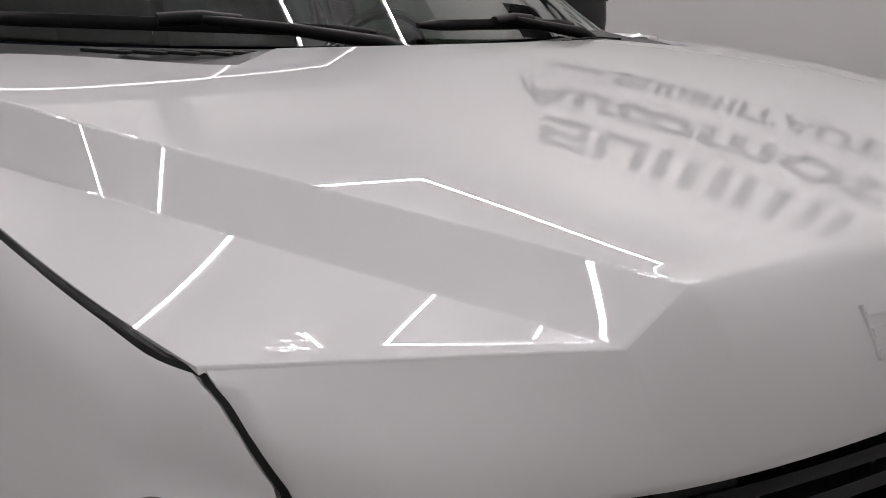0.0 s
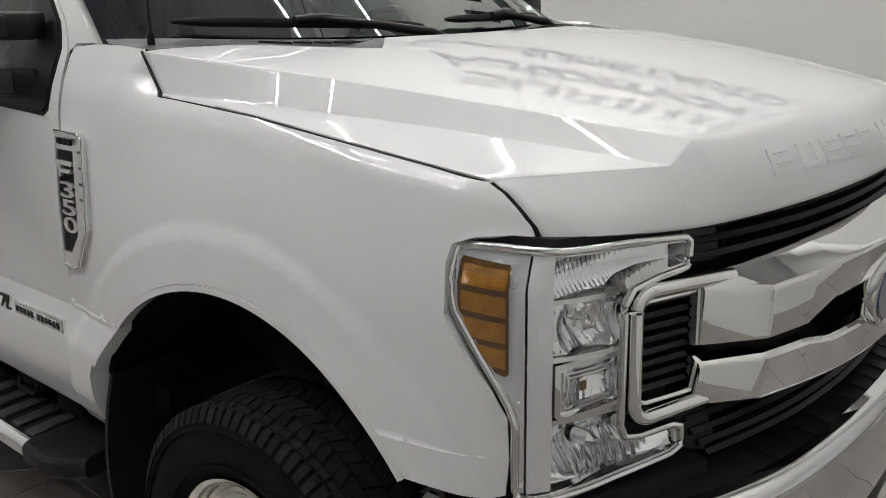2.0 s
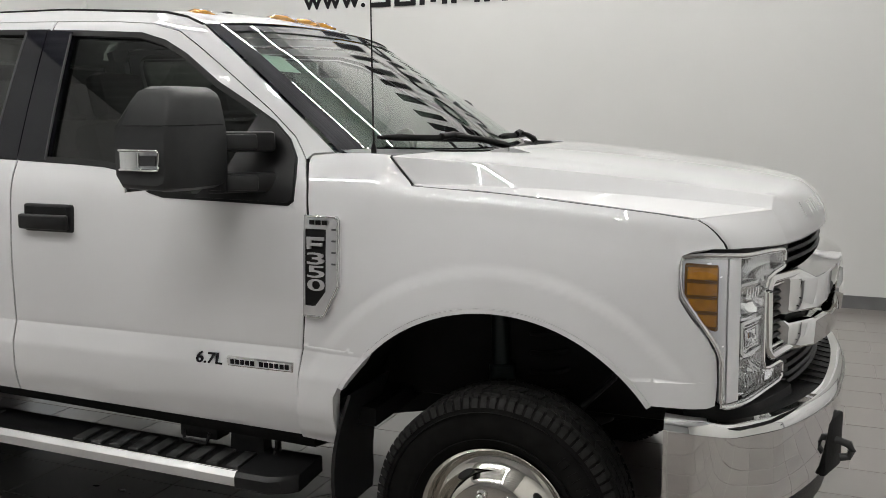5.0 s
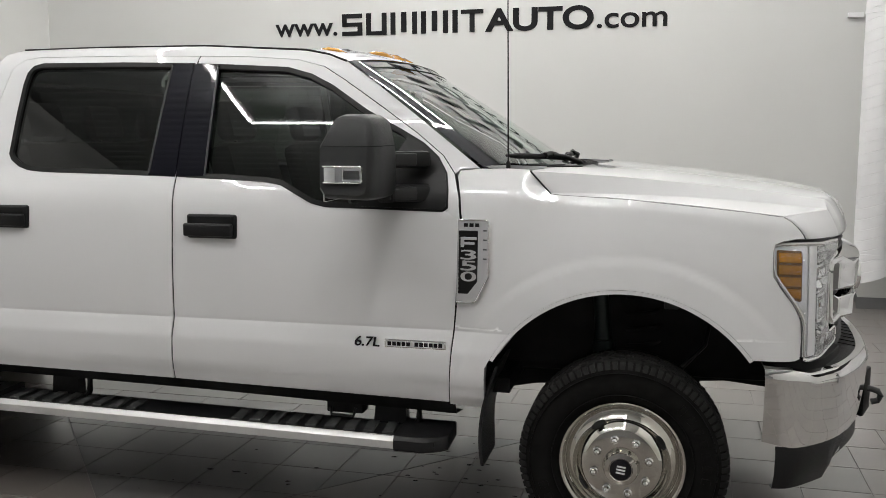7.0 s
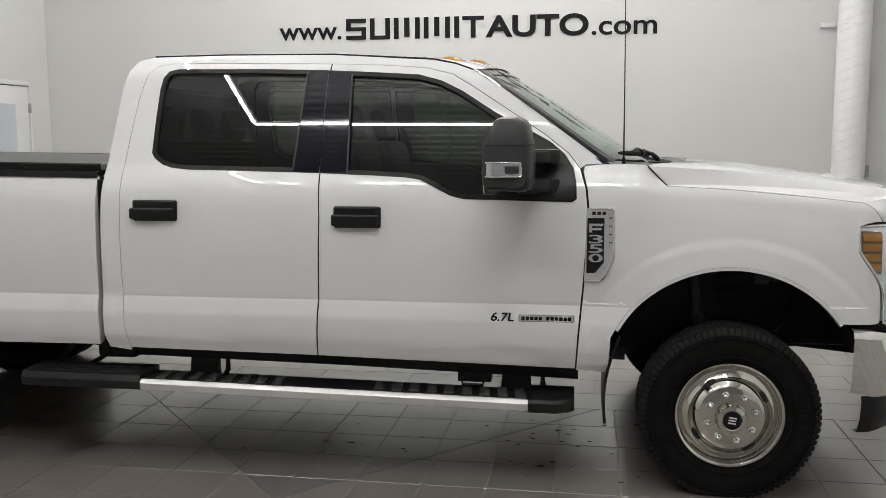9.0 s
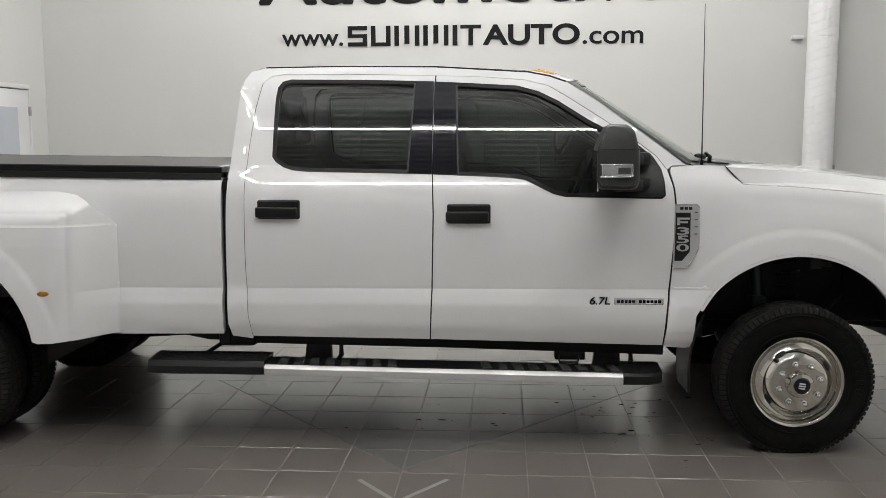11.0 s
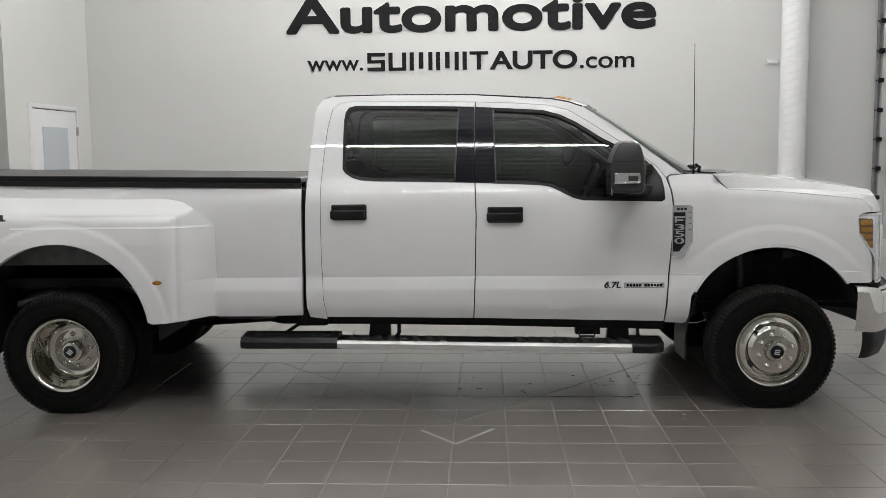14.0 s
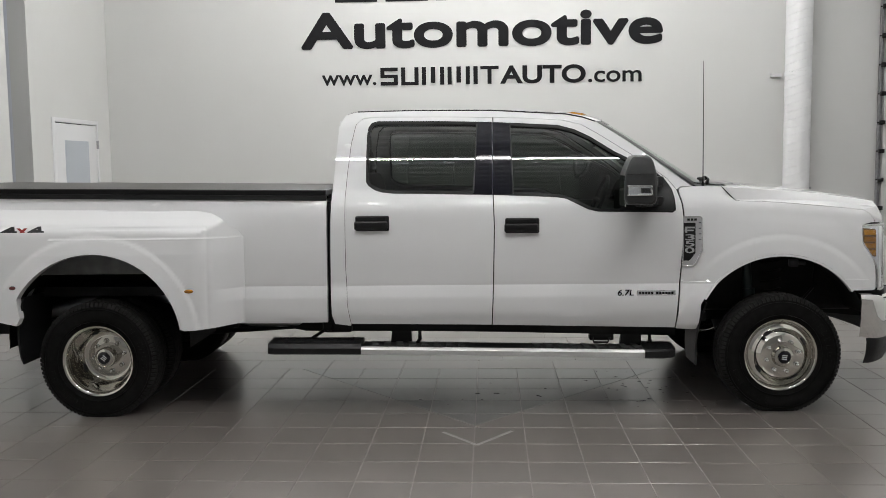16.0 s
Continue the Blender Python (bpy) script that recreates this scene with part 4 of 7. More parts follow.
    low = [(LEFT, 0.942), (SB(-0.815), 0.948), (SB(-0.808), 0.885), (SB(-0.69), 0.884), (SB(-0.69), 0.842), (LEFT, 0.830)]
    panel("lower_reflector", low, bowl(SB(-0.82), 0.892, 0.16, 0.066, 0.045, 60), REFLECT, ob, outward=out, rim=0.01, step=0.004, e=0.0012)
    for z in (1.148, 1.051, 0.944):
        edge = [(LEFT, z + 0.004), (SB(-0.812), z + 0.004), (SB(-0.812), z - 0.004), (LEFT, z - 0.004)]
        panel("divider", edge, lamp_shape(k, 0.014), CHROME, ob, outward=out, rim=0.03, step=0.03)
    for y, z in ((-0.862, 1.100), (-0.85, 0.89)):
        bm = bmesh.new()
        c = Vector(lamp_shape(k, 0.034)(SB(y), z))
        lathe(bm, [(0.0, 0.016), (0.007, 0.014), (0.010, 0.004), (0.014, 0.0), (0.014, -0.03)], 14, Matrix.Translation(c) @ pose(0, 0, 0, 0, 0, -90))
        part("bulb", bm, CHROME, ob, "", 40)
    bm = bmesh.new()
    for i in range(5):
        c = Vector(lamp_shape(k, 0.016)(SB(-0.895 + 0.016 * i), 1.120))
        tube(bm, [c + Vector((0, 0, -0.014)), c + Vector((0.002, 0, 0.014))], 0.0028, 6)
    part("lamp_fins", bm, REFLECT, ob, "", 40)
    boxo = [(LEFT + 0.006, 1.040), (SB(-0.812), 1.046), (SB(-0.808), 0.960), (LEFT + 0.016, 0.950), (LEFT + 0.006, 0.960)]
    ind = panel("indicator_rim", inset(boxo, -0.005), lamp_shape(k, 0.006), CHROME, ob, outward=out, rim=0.025, step=0.02, holes=(inset(boxo, 0.004),))
    panel("indicator_back", inset(boxo, 0.004), bowl(SB(-0.855), 1.0, 0.055, 0.05, 0.03, 100, 0.016), REFLECT, ind, outward=out, rim=0.01, step=0.006)
    for d in (0.012, 0.020):
        panel("indicator_step", inset(boxo, d), lamp_shape(k, 0.010), CHROME, ind, outward=out, rim=0.006, step=0.03, holes=(inset(boxo, d + 0.0025),))
    panel("indicator_bulb", [(SB(-0.882), 1.008), (SB(-0.872), 1.009), (SB(-0.872), 0.994), (SB(-0.882), 0.993)], lamp_shape(k, 0.012), AMBERDARK, ind, "faint amber bulb", outward=out, rim=0.004, step=0.03)
    for i in range(7):
        y = -0.888 + i * 0.019
        bm = bmesh.new()
        c = Vector(lamp_shape(k, 0.018)(SB(y), 0.865))
        box(bm, -0.003, 0.003, -0.0035, 0.0035, -0.026, 0.026, 0.001, m=Matrix.Translation(c) @ pose(0, 0, 0, 25, 0, 0))
        part("reflector_rib", bm, CHROME, ob, "", 30)


headlamp(-1)
headlamp(1)

# grille


def gx(y, z):
    """Depth of the grille's face."""
    return curve([(-0.82, 0.722), (-0.70, 0.765), (-0.55, 0.815), (-0.35, 0.862), (-0.15, 0.885), (0.0, 0.890), (0.15, 0.885), (0.35, 0.862), (0.55, 0.815), (0.70, 0.765), (0.82, 0.722)], y) + 0.035 * (1.03 - z)


def face(depth=0.0):
    return lambda y, z: (gx(y, z) + depth, y, z)


def grille():
    ob = new("grille")
    ob.parent = truck
    ob["label"] = "chrome two-bar grille with black mesh"
    panel("backing", [(-0.80, 0.79), (0.80, 0.79), (0.80, 1.245), (-0.80, 1.245)], face(-0.075), DARK, ob, outward=(1, 0, 0), rim=0.0, step=0.1)
    # black frame beside the lamps and slats above and below the bars
    for s in (-1, 1):
        side_frame = [(s * 0.672, 1.172), (s * 0.672, 1.236), (s * 0.60, 1.240), (s * 0.585, 1.175), (s * 0.60, 1.165)]
        panel("mesh_frame", side_frame, face(-0.012), BLACK, ob, outward=(1, 0, 0), rim=0.04, step=0.05)
        low_frame = [(s * 0.672, 0.895), (s * 0.60, 0.89), (s * 0.575, 0.83), (s * 0.60, 0.805), (s * 0.668, 0.83)]
        panel("mesh_frame", low_frame, face(-0.012), BLACK, ob, outward=(1, 0, 0), rim=0.04, step=0.05)
    for zc, half in ((1.232, 0.64), (1.206, 0.655), (1.178, 0.66), (0.880, 0.655), (0.852, 0.64), (0.824, 0.62), (0.800, 0.60)):
        bm = bmesh.new()
        ys = np.linspace(-half, half, 31)
        loft(bm, [[(gx(y, zc) + dx, y, zc + dz) for y in ys] for dx, dz in ((-0.05, 0.004), (-0.008, 0.007), (0.0, 0.0), (-0.008, -0.006), (-0.05, -0.004))])
        part("slat", bm, BLACK, ob, "", 40)
    for i in range(9):
        y = -0.56 + i * 0.14
        bm = bmesh.new()
        box(bm, gx(y, 1.2) - 0.06, gx(y, 1.2) - 0.022, y - 0.004, y + 0.004, 1.165, 1.243)
        part("mesh_strut", bm, BLACK, ob)
    for s in (-1, 1):
        # clamp-shaped chrome frame
        path = [(0.575, 1.138), (0.68, 1.142)] + arc(0.752, 1.110, 0.0335, 88, 0, 8) + [(0.7855, 1.03)] + arc(0.752, 0.951, 0.0335, 0, -88, 8) + [(0.68, 0.920), (0.575, 0.922)]
        bm = bmesh.new()
        tube(bm, [(gx(y, z) + 0.006, s * y, z) for y, z in path], 0.0135, 12)
        part("clamp", bm, CHROME, ob, "chrome clamp-shaped frame", 50)
        bm = bmesh.new()
        tube(bm, [(gx(y, z) - 0.006, s * y, z) for y, z in [(0.60, 1.120)] + arc(0.745, 1.100, 0.020, 90, 0, 6) + arc(0.745, 0.958, 0.020, 0, -90, 6) + [(0.60, 0.938)]], 0.006, 8)
        part("clamp_lip", bm, CHROME, ob, "", 50)
        for i in range(8):
            z = 0.962 + i * 0.0215
            bm = bmesh.new()
            ys = np.linspace(s * 0.770, s * 0.655, 8)
            loft(bm, [[(gx(y, z) + dx, y, z + dz) for y in ys] for dx, dz in ((-0.05, 0.004), (-0.012, 0.006), (-0.006, 0.0), (-0.012, -0.006), (-0.05, -0.004))])
            part("vent_slat", bm, BLACK, ob, "", 40)

    def bar(name, rear, z_top, z_low, reach):
        """A broad bar: a shelf that falls forward, an upright front, and ends that turn back in one facet."""
        half = [0.650, 0.6465, 0.643, 0.541, 0.536, 0.531, 0.47, 0.424, 0.416, 0.342, 0.334, 0.29, 0.24, 0.19, 0.14, 0.09, 0.045]
        ys = [-a for a in half] + [0.0] + half[::-1]
        rows = []
        for k in range(9):
            row = []
            for y in ys:
                a = abs(y)
                zr, zt, zl = interp(rear, a), interp(z_top, a), interp(z_low, a)
                f = interp(reach, a) - 0.006 * ease((a - 0.643) / 0.007)
                x, z = ((-0.05, zr - 0.004), (-0.004, zr), (f - 0.010, zt + 0.003), (f - 0.004, zt - 0.001), (f - 0.001, zt - 0.007),
                        (f - 0.003, zl + 0.010), (f - 0.006, zl + 0.004), (f - 0.014, zl), (-0.05, zl + 0.004))[k]
                row.append((gx(y, (zt + zl) / 2) + x, y, z))
            rows.append(row)
        bm = bmesh.new()
        vs = loft(bm, rows)
        bm.faces.new([r[0] for r in vs])
        bm.faces.new([r[-1] for r in vs])
        return part(name, bm, CHROME, ob, "broad chrome bar", 20)

    bar("upper_bar", [(0, 1.176), (0.3, 1.167), (0.52, 1.152), (0.65, 1.146)], [(0, 1.140), (0.3, 1.134), (0.536, 1.120), (0.65, 1.130)],
        [(0, 1.064), (0.20, 1.061), (0.338, 1.054), (0.42, 1.022), (0.52, 1.018), (0.65, 1.022)], [(0, 0.074), (0.25, 0.070), (0.536, 0.058), (0.643, 0.022)])
    bar("lower_bar", [(0, 0.990), (0.338, 0.990), (0.42, 1.003), (0.65, 1.002)], [(0, 0.978), (0.338, 0.978), (0.42, 0.991), (0.65, 0.991)],
        [(0, 0.893), (0.3, 0.898), (0.52, 0.903), (0.65, 0.910)], [(0, 0.066), (0.25, 0.063), (0.536, 0.053), (0.643, 0.020)])
    bm = bmesh.new()
    ys = np.linspace(-0.61, 0.61, 21)
    loft(bm, [[(gx(y, 1.02) - 0.012 + d, y, z) for y in ys] for d, z in ((0, 1.045), (0, 0.985))])
    part("gap_strip", bm, TRIM, ob, "", 40)
    # oval badge left plain
    bm = bmesh.new()
    lathe(bm, [(0.0, 0.0), (0.19, 0.0), (0.205, 0.006), (0.22, 0.004), (0.225, -0.012), (0.22, -0.03)], 40, pose(0.958, 0, 1.022, 0, 0, -90) @ Matrix.Diagonal((1, 1, 0.43, 1)))
    oval = part("oval_badge", bm, CHROME, ob, "chrome-edged oval badge", 40)
    bm = bmesh.new()
    lathe(bm, [(0.0, 0.006), (0.10, 0.0055), (0.185, 0.003), (0.19, -0.002)], 40, pose(0.961, 0, 1.022, 0, 0, -90) @ Matrix.Diagonal((1, 1, 0.42, 1)))
    part("badge_field", bm, material("blue badge enamel", (0.02, 0.035, 0.11), 0.15, coat=1.0), oval, "dark blue enamel", 40)


grille()

# bumper
BUMP = [(0.494, -1.066), (0.56, -1.062), (0.62, -1.045), (0.665, -1.012), (0.72, -0.955), (0.80, -0.855), (0.88, -0.70), (0.94, -0.52), (0.972, -0.30), (0.985, -0.12), (0.988, 0.0)]
BS = [0.0]
for p, q in zip(BUMP, BUMP[1:]):
    BS.append(BS[-1] + math.hypot(q[0] - p[0], q[1] - p[1]))
BXS, BYS = list(zip(BS, [p[0] for p in BUMP])), list(zip(BS, [p[1] for p in BUMP]))


def bumper():
    ob = new("front_bumper")
    ob.parent = truck
    ob["label"] = "chrome front bumper with black step pad and lower valance"
    us = np.linspace(0, BS[-1], 49)

    def run(u, inward, z):
        x, y = curve(BXS, u), curve(BYS, u)
        e = 0.01
        tx, ty = curve(BXS, min(u + e, BS[-1])) - curve(BXS, max(u - e, 0)), curve(BYS, min(u + e, BS[-1])) - curve(BYS, max(u - e, 0))
        n = math.hypot(tx, ty)
        return Vector((x - inward * ty / n, y + inward * tx / n, z))

    def top(u):
        return interp([(0, 0.792), (0.12, 0.785), (0.20, 0.770), (0.4, 0.765), (1.3, 0.772)], u)

    def low(u):
        return interp([(0, 0.515), (0.1, 0.495), (0.3, 0.490), (0.8, 0.500), (1.3, 0.505)], u)
    bm = bmesh.new()
    rows = []
    for inward, k in ((0.045, -0.006), (0.03, -0.002), (0.014, 0.0), (0.006, 0.012), (0.0, 0.035), (-0.004, 0.10), (0.0, 0.45), (0.008, 0.80), (0.02, 0.97), (0.05, 1.0)):
        row = []
        for u in us:
            z = top(u) - k if k < 0.05 else top(u) - (top(u) - low(u)) * k
            row.append(run(u, inward, z))
        rows.append(row + [Vector((p.x, -p.y, p.z)) for p in reversed(row[:-1])])
    loft(bm, rows)
    body = part("chrome_shell", bm, CHROME, ob, "", 50)
    for s in (-1, 1):
        # lower valance corner
        bm = bmesh.new()
        rows = []
        for inward, z in ((0.03, 0.505), (0.02, 0.48), (0.03, 0.40), (0.06, 0.335), (0.12, 0.33)):
            rows.append([Vector((p.x, s * -p.y, p.z)) for p in (run(u, inward, z + (0.05 if u > 0.38 and z < 0.45 else 0)) for u in np.linspace(0.05, 0.46, 14))])
        loft(bm, rows)
        part("valance_corner", bm, BLACK, ob, "black plastic lower corner", 40)
    bm = bmesh.new()
    rows = []
    for inward, z in ((0.03, 0.50), (0.03, 0.43), (0.06, 0.39)):
        row = [run(u, inward, z) for u in np.linspace(0.45, BS[-1], 20)]
        rows.append(row + [Vector((p.x, -p.y, p.z)) for p in reversed(row[:-1])])
    loft(bm, rows)
    part("lower_valance", bm, BLACK, ob, "", 40)
    # step pad between grille and chrome lip, with ribs
    bm = bmesh.new()
    rows = []
    for f in np.linspace(0, 1, 6):
        row = []
        for u in np.linspace(0.36, BS[-1], 24):
            p = run(u, 0.028, top(u) - 0.003)
            y = p.y
            g = Vector((gx(max(y, -0.80), 0.80) - 0.06, y * 0.99, 0.775))
            row.append(p.lerp(g, f) + Vector((0, 0, 0.006 * math.sin(math.pi * f))))
        rows.append(row + [Vector((p.x, -p.y, p.z)) for p in reversed(row[:-1])])
    loft(bm, rows)
    pad = part("step_pad", bm, BLACK, ob, "dark grey ribbed step pad", 50)
    for i in range(15):
        y = -0.49 + i * 0.07
        u = float(np.interp(-abs(y), [p[1] for p in BUMP], BS))
        p = run(u, 0.036, top(u) + 0.001)
        g = Vector((gx(y, 0.80) - 0.015, -abs(y), 0.784))
        bm = bmesh.new()
        a, b = p.lerp(g, 0.06), p.lerp(g, 0.92)
        tube(bm, [(a.x, a.y if y < 0 else -a.y, a.z), (b.x, b.y if y < 0 else -b.y, b.z)], 0.0022, 6)
        part("pad_rib", bm, TRIM, pad, "", 60)
    for s in (-1, 1):
        # filler under the lamp
        bm = bmesh.new()
        ys = [(0.52, -0.97), (0.60, -0.955), (0.66, -0.93), (0.71, -0.86), (0.76, -0.74), (0.80, -0.62)]
        loft(bm, [[(x + dx, y if s < 0 else -y, z) for x, y in ys] for dx, z in ((0.02, 0.762), (0.012, 0.80), (-0.03, 0.815))])
        loft(bm, [[(x + dx, (y - dy) if s < 0 else -(y - dy), z) for x, y in ys] for dx, dy, z in ((0.02, 0.0, 0.762), (0.06, 0.05, 0.768))])
        part("lamp_filler", bm, TRIM, ob, "black filler under the lamp", 40)
        # tow hook in its dark opening
        bm = bmesh.new()
        u = float(np.interp(-0.50, [p[1] for p in BUMP], BS))
        p = run(u, -0.004, 0.60)
        box(bm, -0.012, 0.012, -0.075, 0.075, -0.09, 0.09, 0.01, m=Matrix.Translation((p.x - 0.008, p.y if s < 0 else -p.y, p.z - 0.01)) @ pose(0, 0, 0, 0, 0, (-20 if s < 0 else 20)))
        opening = part("hook_opening", bm, DARK, ob, "dark opening in the bumper", 30)
        bm = bmesh.new()
        yy = -0.50 if s < 0 else 0.50
        tube(bm, [(0.90, yy, 0.60), (0.965, yy, 0.60), (0.992, yy, 0.592), (1.002, yy, 0.572), (0.992, yy, 0.552), (0.968, yy, 0.546)], 0.013, 8)
        part("tow_hook", bm, GREYPLASTIC, opening, "", 50)
    return ob


bumper()

# ---- wheels ----
TR = 0.395


FLOOR_Z = 0.022


def press(bm):
    """The weight flattens the tyre where it meets the floor, and swells it beside."""
    for v in bm.verts:
        if v.co.z < FLOOR_Z + 0.002:
            v.co.z = FLOOR_Z + 0.002


def tyre(parent, m, blocks=84):
    bm = bmesh.new()
    prof = [(0.225, 0.085), (0.236, 0.102), (0.252, 0.112), (0.285, 0.121), (0.325, 0.1225), (0.355, 0.118), (0.374, 0.110), (0.384, 0.098), (0.388, 0.085), (0.389, 0.05), (0.3895, 0.0)]
    prof = prof + [(r, -y) for r, y in reversed(prof[:-1])]
    lathe(bm, prof, 96, m)
    press(bm)
    body = part("tyre", bm, RUBBER, parent, "black all-terrain tyre", 35)
    # tread blocks: three rows in the middle and a shoulder row on either side
    bm = bmesh.new()
    for row, (y0, y1, turn, lift) in enumerate(((-0.104, -0.072, 0.0, 0.0), (-0.066, -0.026, 0.35, 0.0), (-0.020, 0.020, 0.1, 0.0), (0.026, 0.066, 0.6, 0.0), (0.072, 0.104, 0.2, 0.0))):
        shoulder = row in (0, 4)
        for k in range(blocks):
            a0 = 2 * math.pi * (k + turn) / blocks
            da = 2 * math.pi / blocks * (0.80 if shoulder else 0.84)
            skew = 0.018 if row % 2 else -0.018
            jag = 0.35 * da * (1 if (k + row) % 2 else -1)
            pts = []
            for r in (0.378, TR - 0.0025):
                for y, sk in ((y0, -skew), (y1, skew)):
                    for a in (a0 - da / 2, a0 + da / 2):
                        aa = a + (0.0 if shoulder else sk) + (jag * 0.3 if y == y1 else 0)
                        rr = r - (0.011 if shoulder and abs(y) > 0.1 else 0.0)
                        pts.append(bm.verts.new(m @ Vector((rr * math.cos(aa), y, rr * math.sin(aa)))))
            i = pts
            for q in ((4, 5, 7, 6), (0, 1, 5, 4), (2, 6, 7, 3), (0, 4, 6, 2), (1, 3, 7, 5)):
                bm.faces.new([i[n] for n in q])
            if shoulder:
                sgn = 1 if y1 > 0.09 else -1
                e = []
                for r, y in ((0.3885, 0.1045), (0.362, 0.1215)):
                    for a in (a0 - da * 0.42, a0 + da * 0.42):
                        e.append(bm.verts.new(m @ Vector((r * math.cos(a), sgn * y, r * math.sin(a)))))
                bm.faces.new((e[0], e[1], e[3], e[2]))
                o = []
                for r, y in ((0.392, 0.096), (0.360, 0.114)):
                    for a in (a0 - da * 0.42, a0 + da * 0.42):
                        o.append(bm.verts.new(m @ Vector((r * math.cos(a), sgn * y, r * math.sin(a)))))
                for u, v in ((0, 1), (1, 3), (3, 2), (2, 0)):
                    bm.faces.new((e[u], e[v], o[v], o[u]))
    press(bm)
    part("tread", bm, TREADRUBBER, body, "deep block tread, paler for dust and painted light")
    # raised band on the side wall
    bm = bmesh.new()
    for r0, r1 in ((0.262, 0.266), (0.345, 0.349)):
        for sgn in (-1, 1):
            lathe(bm, [(r0, sgn * 0.1175), (r0 + 0.001, sgn * 0.1245), (r1 - 0.001, sgn * 0.1245), (r1, sgn * 0.1175)], 72, m)
    part("sidewall_rib", bm, RUBBER, body, "", 40)
    for k in range(22):
        if k % 11 > 6:
            continue
        a = 2 * math.pi * k / 22 * 0.55 + (1.9 if k > 10 else 0)
        bm = bmesh.new()
        box(bm, 0.292, 0.326, -0.1255, -0.118, -0.011, 0.011, 0.002, m=m @ pose(0, 0, 0, 0, -math.degrees(a), 0))
        part("sidewall_mark", bm, RUBBER, body)
    return body


def wheel_disc(parent, m, front):
    """A polished steel wheel; its own -y looks outwards."""
    bm = bmesh.new()
    lathe(bm, [(0.205, 0.10), (0.212, -0.06), (0.216, -0.100), (0.226, -0.110), (0.234, -0.112), (0.2345, -0.104), (0.228, -0.098)], 72, m)
    rim = part("rim", bm, STEEL, parent, "polished steel rim", 40)
    bm = bmesh.new()
    if front:
        prof = [(0.212, -0.075), (0.205, -0.082), (0.192, -0.086), (0.178, -0.092), (0.165, -0.108), (0.150, -0.128), (0.140, -0.138), (0.132, -0.141), (0.078, -0.143), (0.070, -0.143)]
    else:
        prof = [(0.212, -0.06), (0.205, -0.03), (0.196, 0.02), (0.180, 0.060), (0.160, 0.078), (0.140, 0.083), (0.132, 0.080), (0.078, 0.078), (0.070, 0.078)]
    lathe(bm, prof, 72, m)
    disc = part("wheel_face", bm, STEEL, parent, "polished dished wheel face", 40)
    zf = -0.143 if front else 0.078
    # hand holes
    for k in range(4):
        a = radians(40 + 90 * k)
        r, y = (0.168, -0.1065) if front else (0.176, 0.060)
        bm = bmesh.new()
        lathe(bm, [(0.0, -0.0035), (0.9, -0.0035), (1.0, -0.0005), (1.0, 0.004)], 20, m @ pose(0, 0, 0, 0, -math.degrees(a), 0) @ Matrix.Translation((r, y, 0)) @ pose(0, 0, 0, 0, 0, 50 if front else -62) @ Matrix.Diagonal((0.0145, 1, 0.030, 1)))
        part("hand_hole", bm, DARK, disc, "dark oval hole", 40)
    for k in range(8):
        a = radians(22.5 + 45 * k)
        bm = bmesh.new()
        q = m @ Matrix.Translation((0.104 * math.cos(a), zf, 0.104 * math.sin(a)))
        lathe(bm, [(0.017, 0.002), (0.0165, -0.006), (0.0125, -0.008), (0.0125, -0.020), (0.010, -0.026), (0.005, -0.030), (0.0, -0.031)], 12, q)
        part("wheel_nut", bm, CHROME, disc, "", 40)
    bm = bmesh.new()
    if front:
        prof = [(0.070, zf), (0.068, zf - 0.010), (0.064, zf - 0.030), (0.060, zf - 0.038), (0.044, zf - 0.042), (0.042, zf - 0.040), (0.0, zf - 0.040)]
    else:
        prof = [(0.070, zf), (0.069, zf - 0.05), (0.066, zf - 0.082), (0.060, zf - 0.090), (0.044, zf - 0.094), (0.042, zf - 0.092), (0.0, zf - 0.092)]
    lathe(bm, prof, 48, m)
    cap = part("hub_cap", bm, STEEL, disc, "polished hub cap", 40)
    yc = prof[-1][1]
    bm = bmesh.new()
    lathe(bm, [(0.040, yc + 0.003), (0.040, yc - 0.002), (0.036, yc - 0.003), (0.0, yc - 0.003)], 32, m)
    part("cap_badge", bm, GLOSSBLACK, cap, "black round badge with pale bars", 40)
    for dz in (-0.012, 0.0, 0.012):
        bm = bmesh.new()
        box(bm, -0.016, 0.016, yc - 0.0045, yc - 0.002, dz - 0.003, dz + 0.003, m=m @ pose(0, 0, 0, 0, 0 if front else 25, 0))
        part("badge_bar", bm, SATIN, cap)
    return disc


def wheel(name, x, y, s, front, spin, disc=True):
    ob = new(name)
    ob.parent = truck
    m = Matrix.Translation((x, y, TR + 0.002)) @ (pose(0, 0, 0) if s < 0 else pose(0, 0, 0, 0, 0, 180)) @ pose(0, 0, 0, 0, spin, 0)
    tyre(ob, m)
    if disc:
        wheel_disc(ob, m, front)
    else:
        bm = bmesh.new()
        lathe(bm, [(0.215, 0.10), (0.212, 0.0), (0.10, -0.02), (0.0, -0.02)], 40, m)
        part("rim", bm, DARK, ob, "", 40)
    return ob


wheel("front_wheel", 0.0, -0.925, -1, True, 8)
wheel("front_wheel", 0.0, 0.925, 1, True, 20)
wheel("outer_rear_wheel", -4.455, -1.02, -1, False, 14)
wheel("inner_rear_wheel", -4.455, -0.695, -1, False, 30, False)
wheel("outer_rear_wheel", -4.455, 1.02, 1, False, 3)
wheel("inner_rear_wheel", -4.455, 0.695, 1, False, 50, False)

# ---- chassis and wheel housings ----


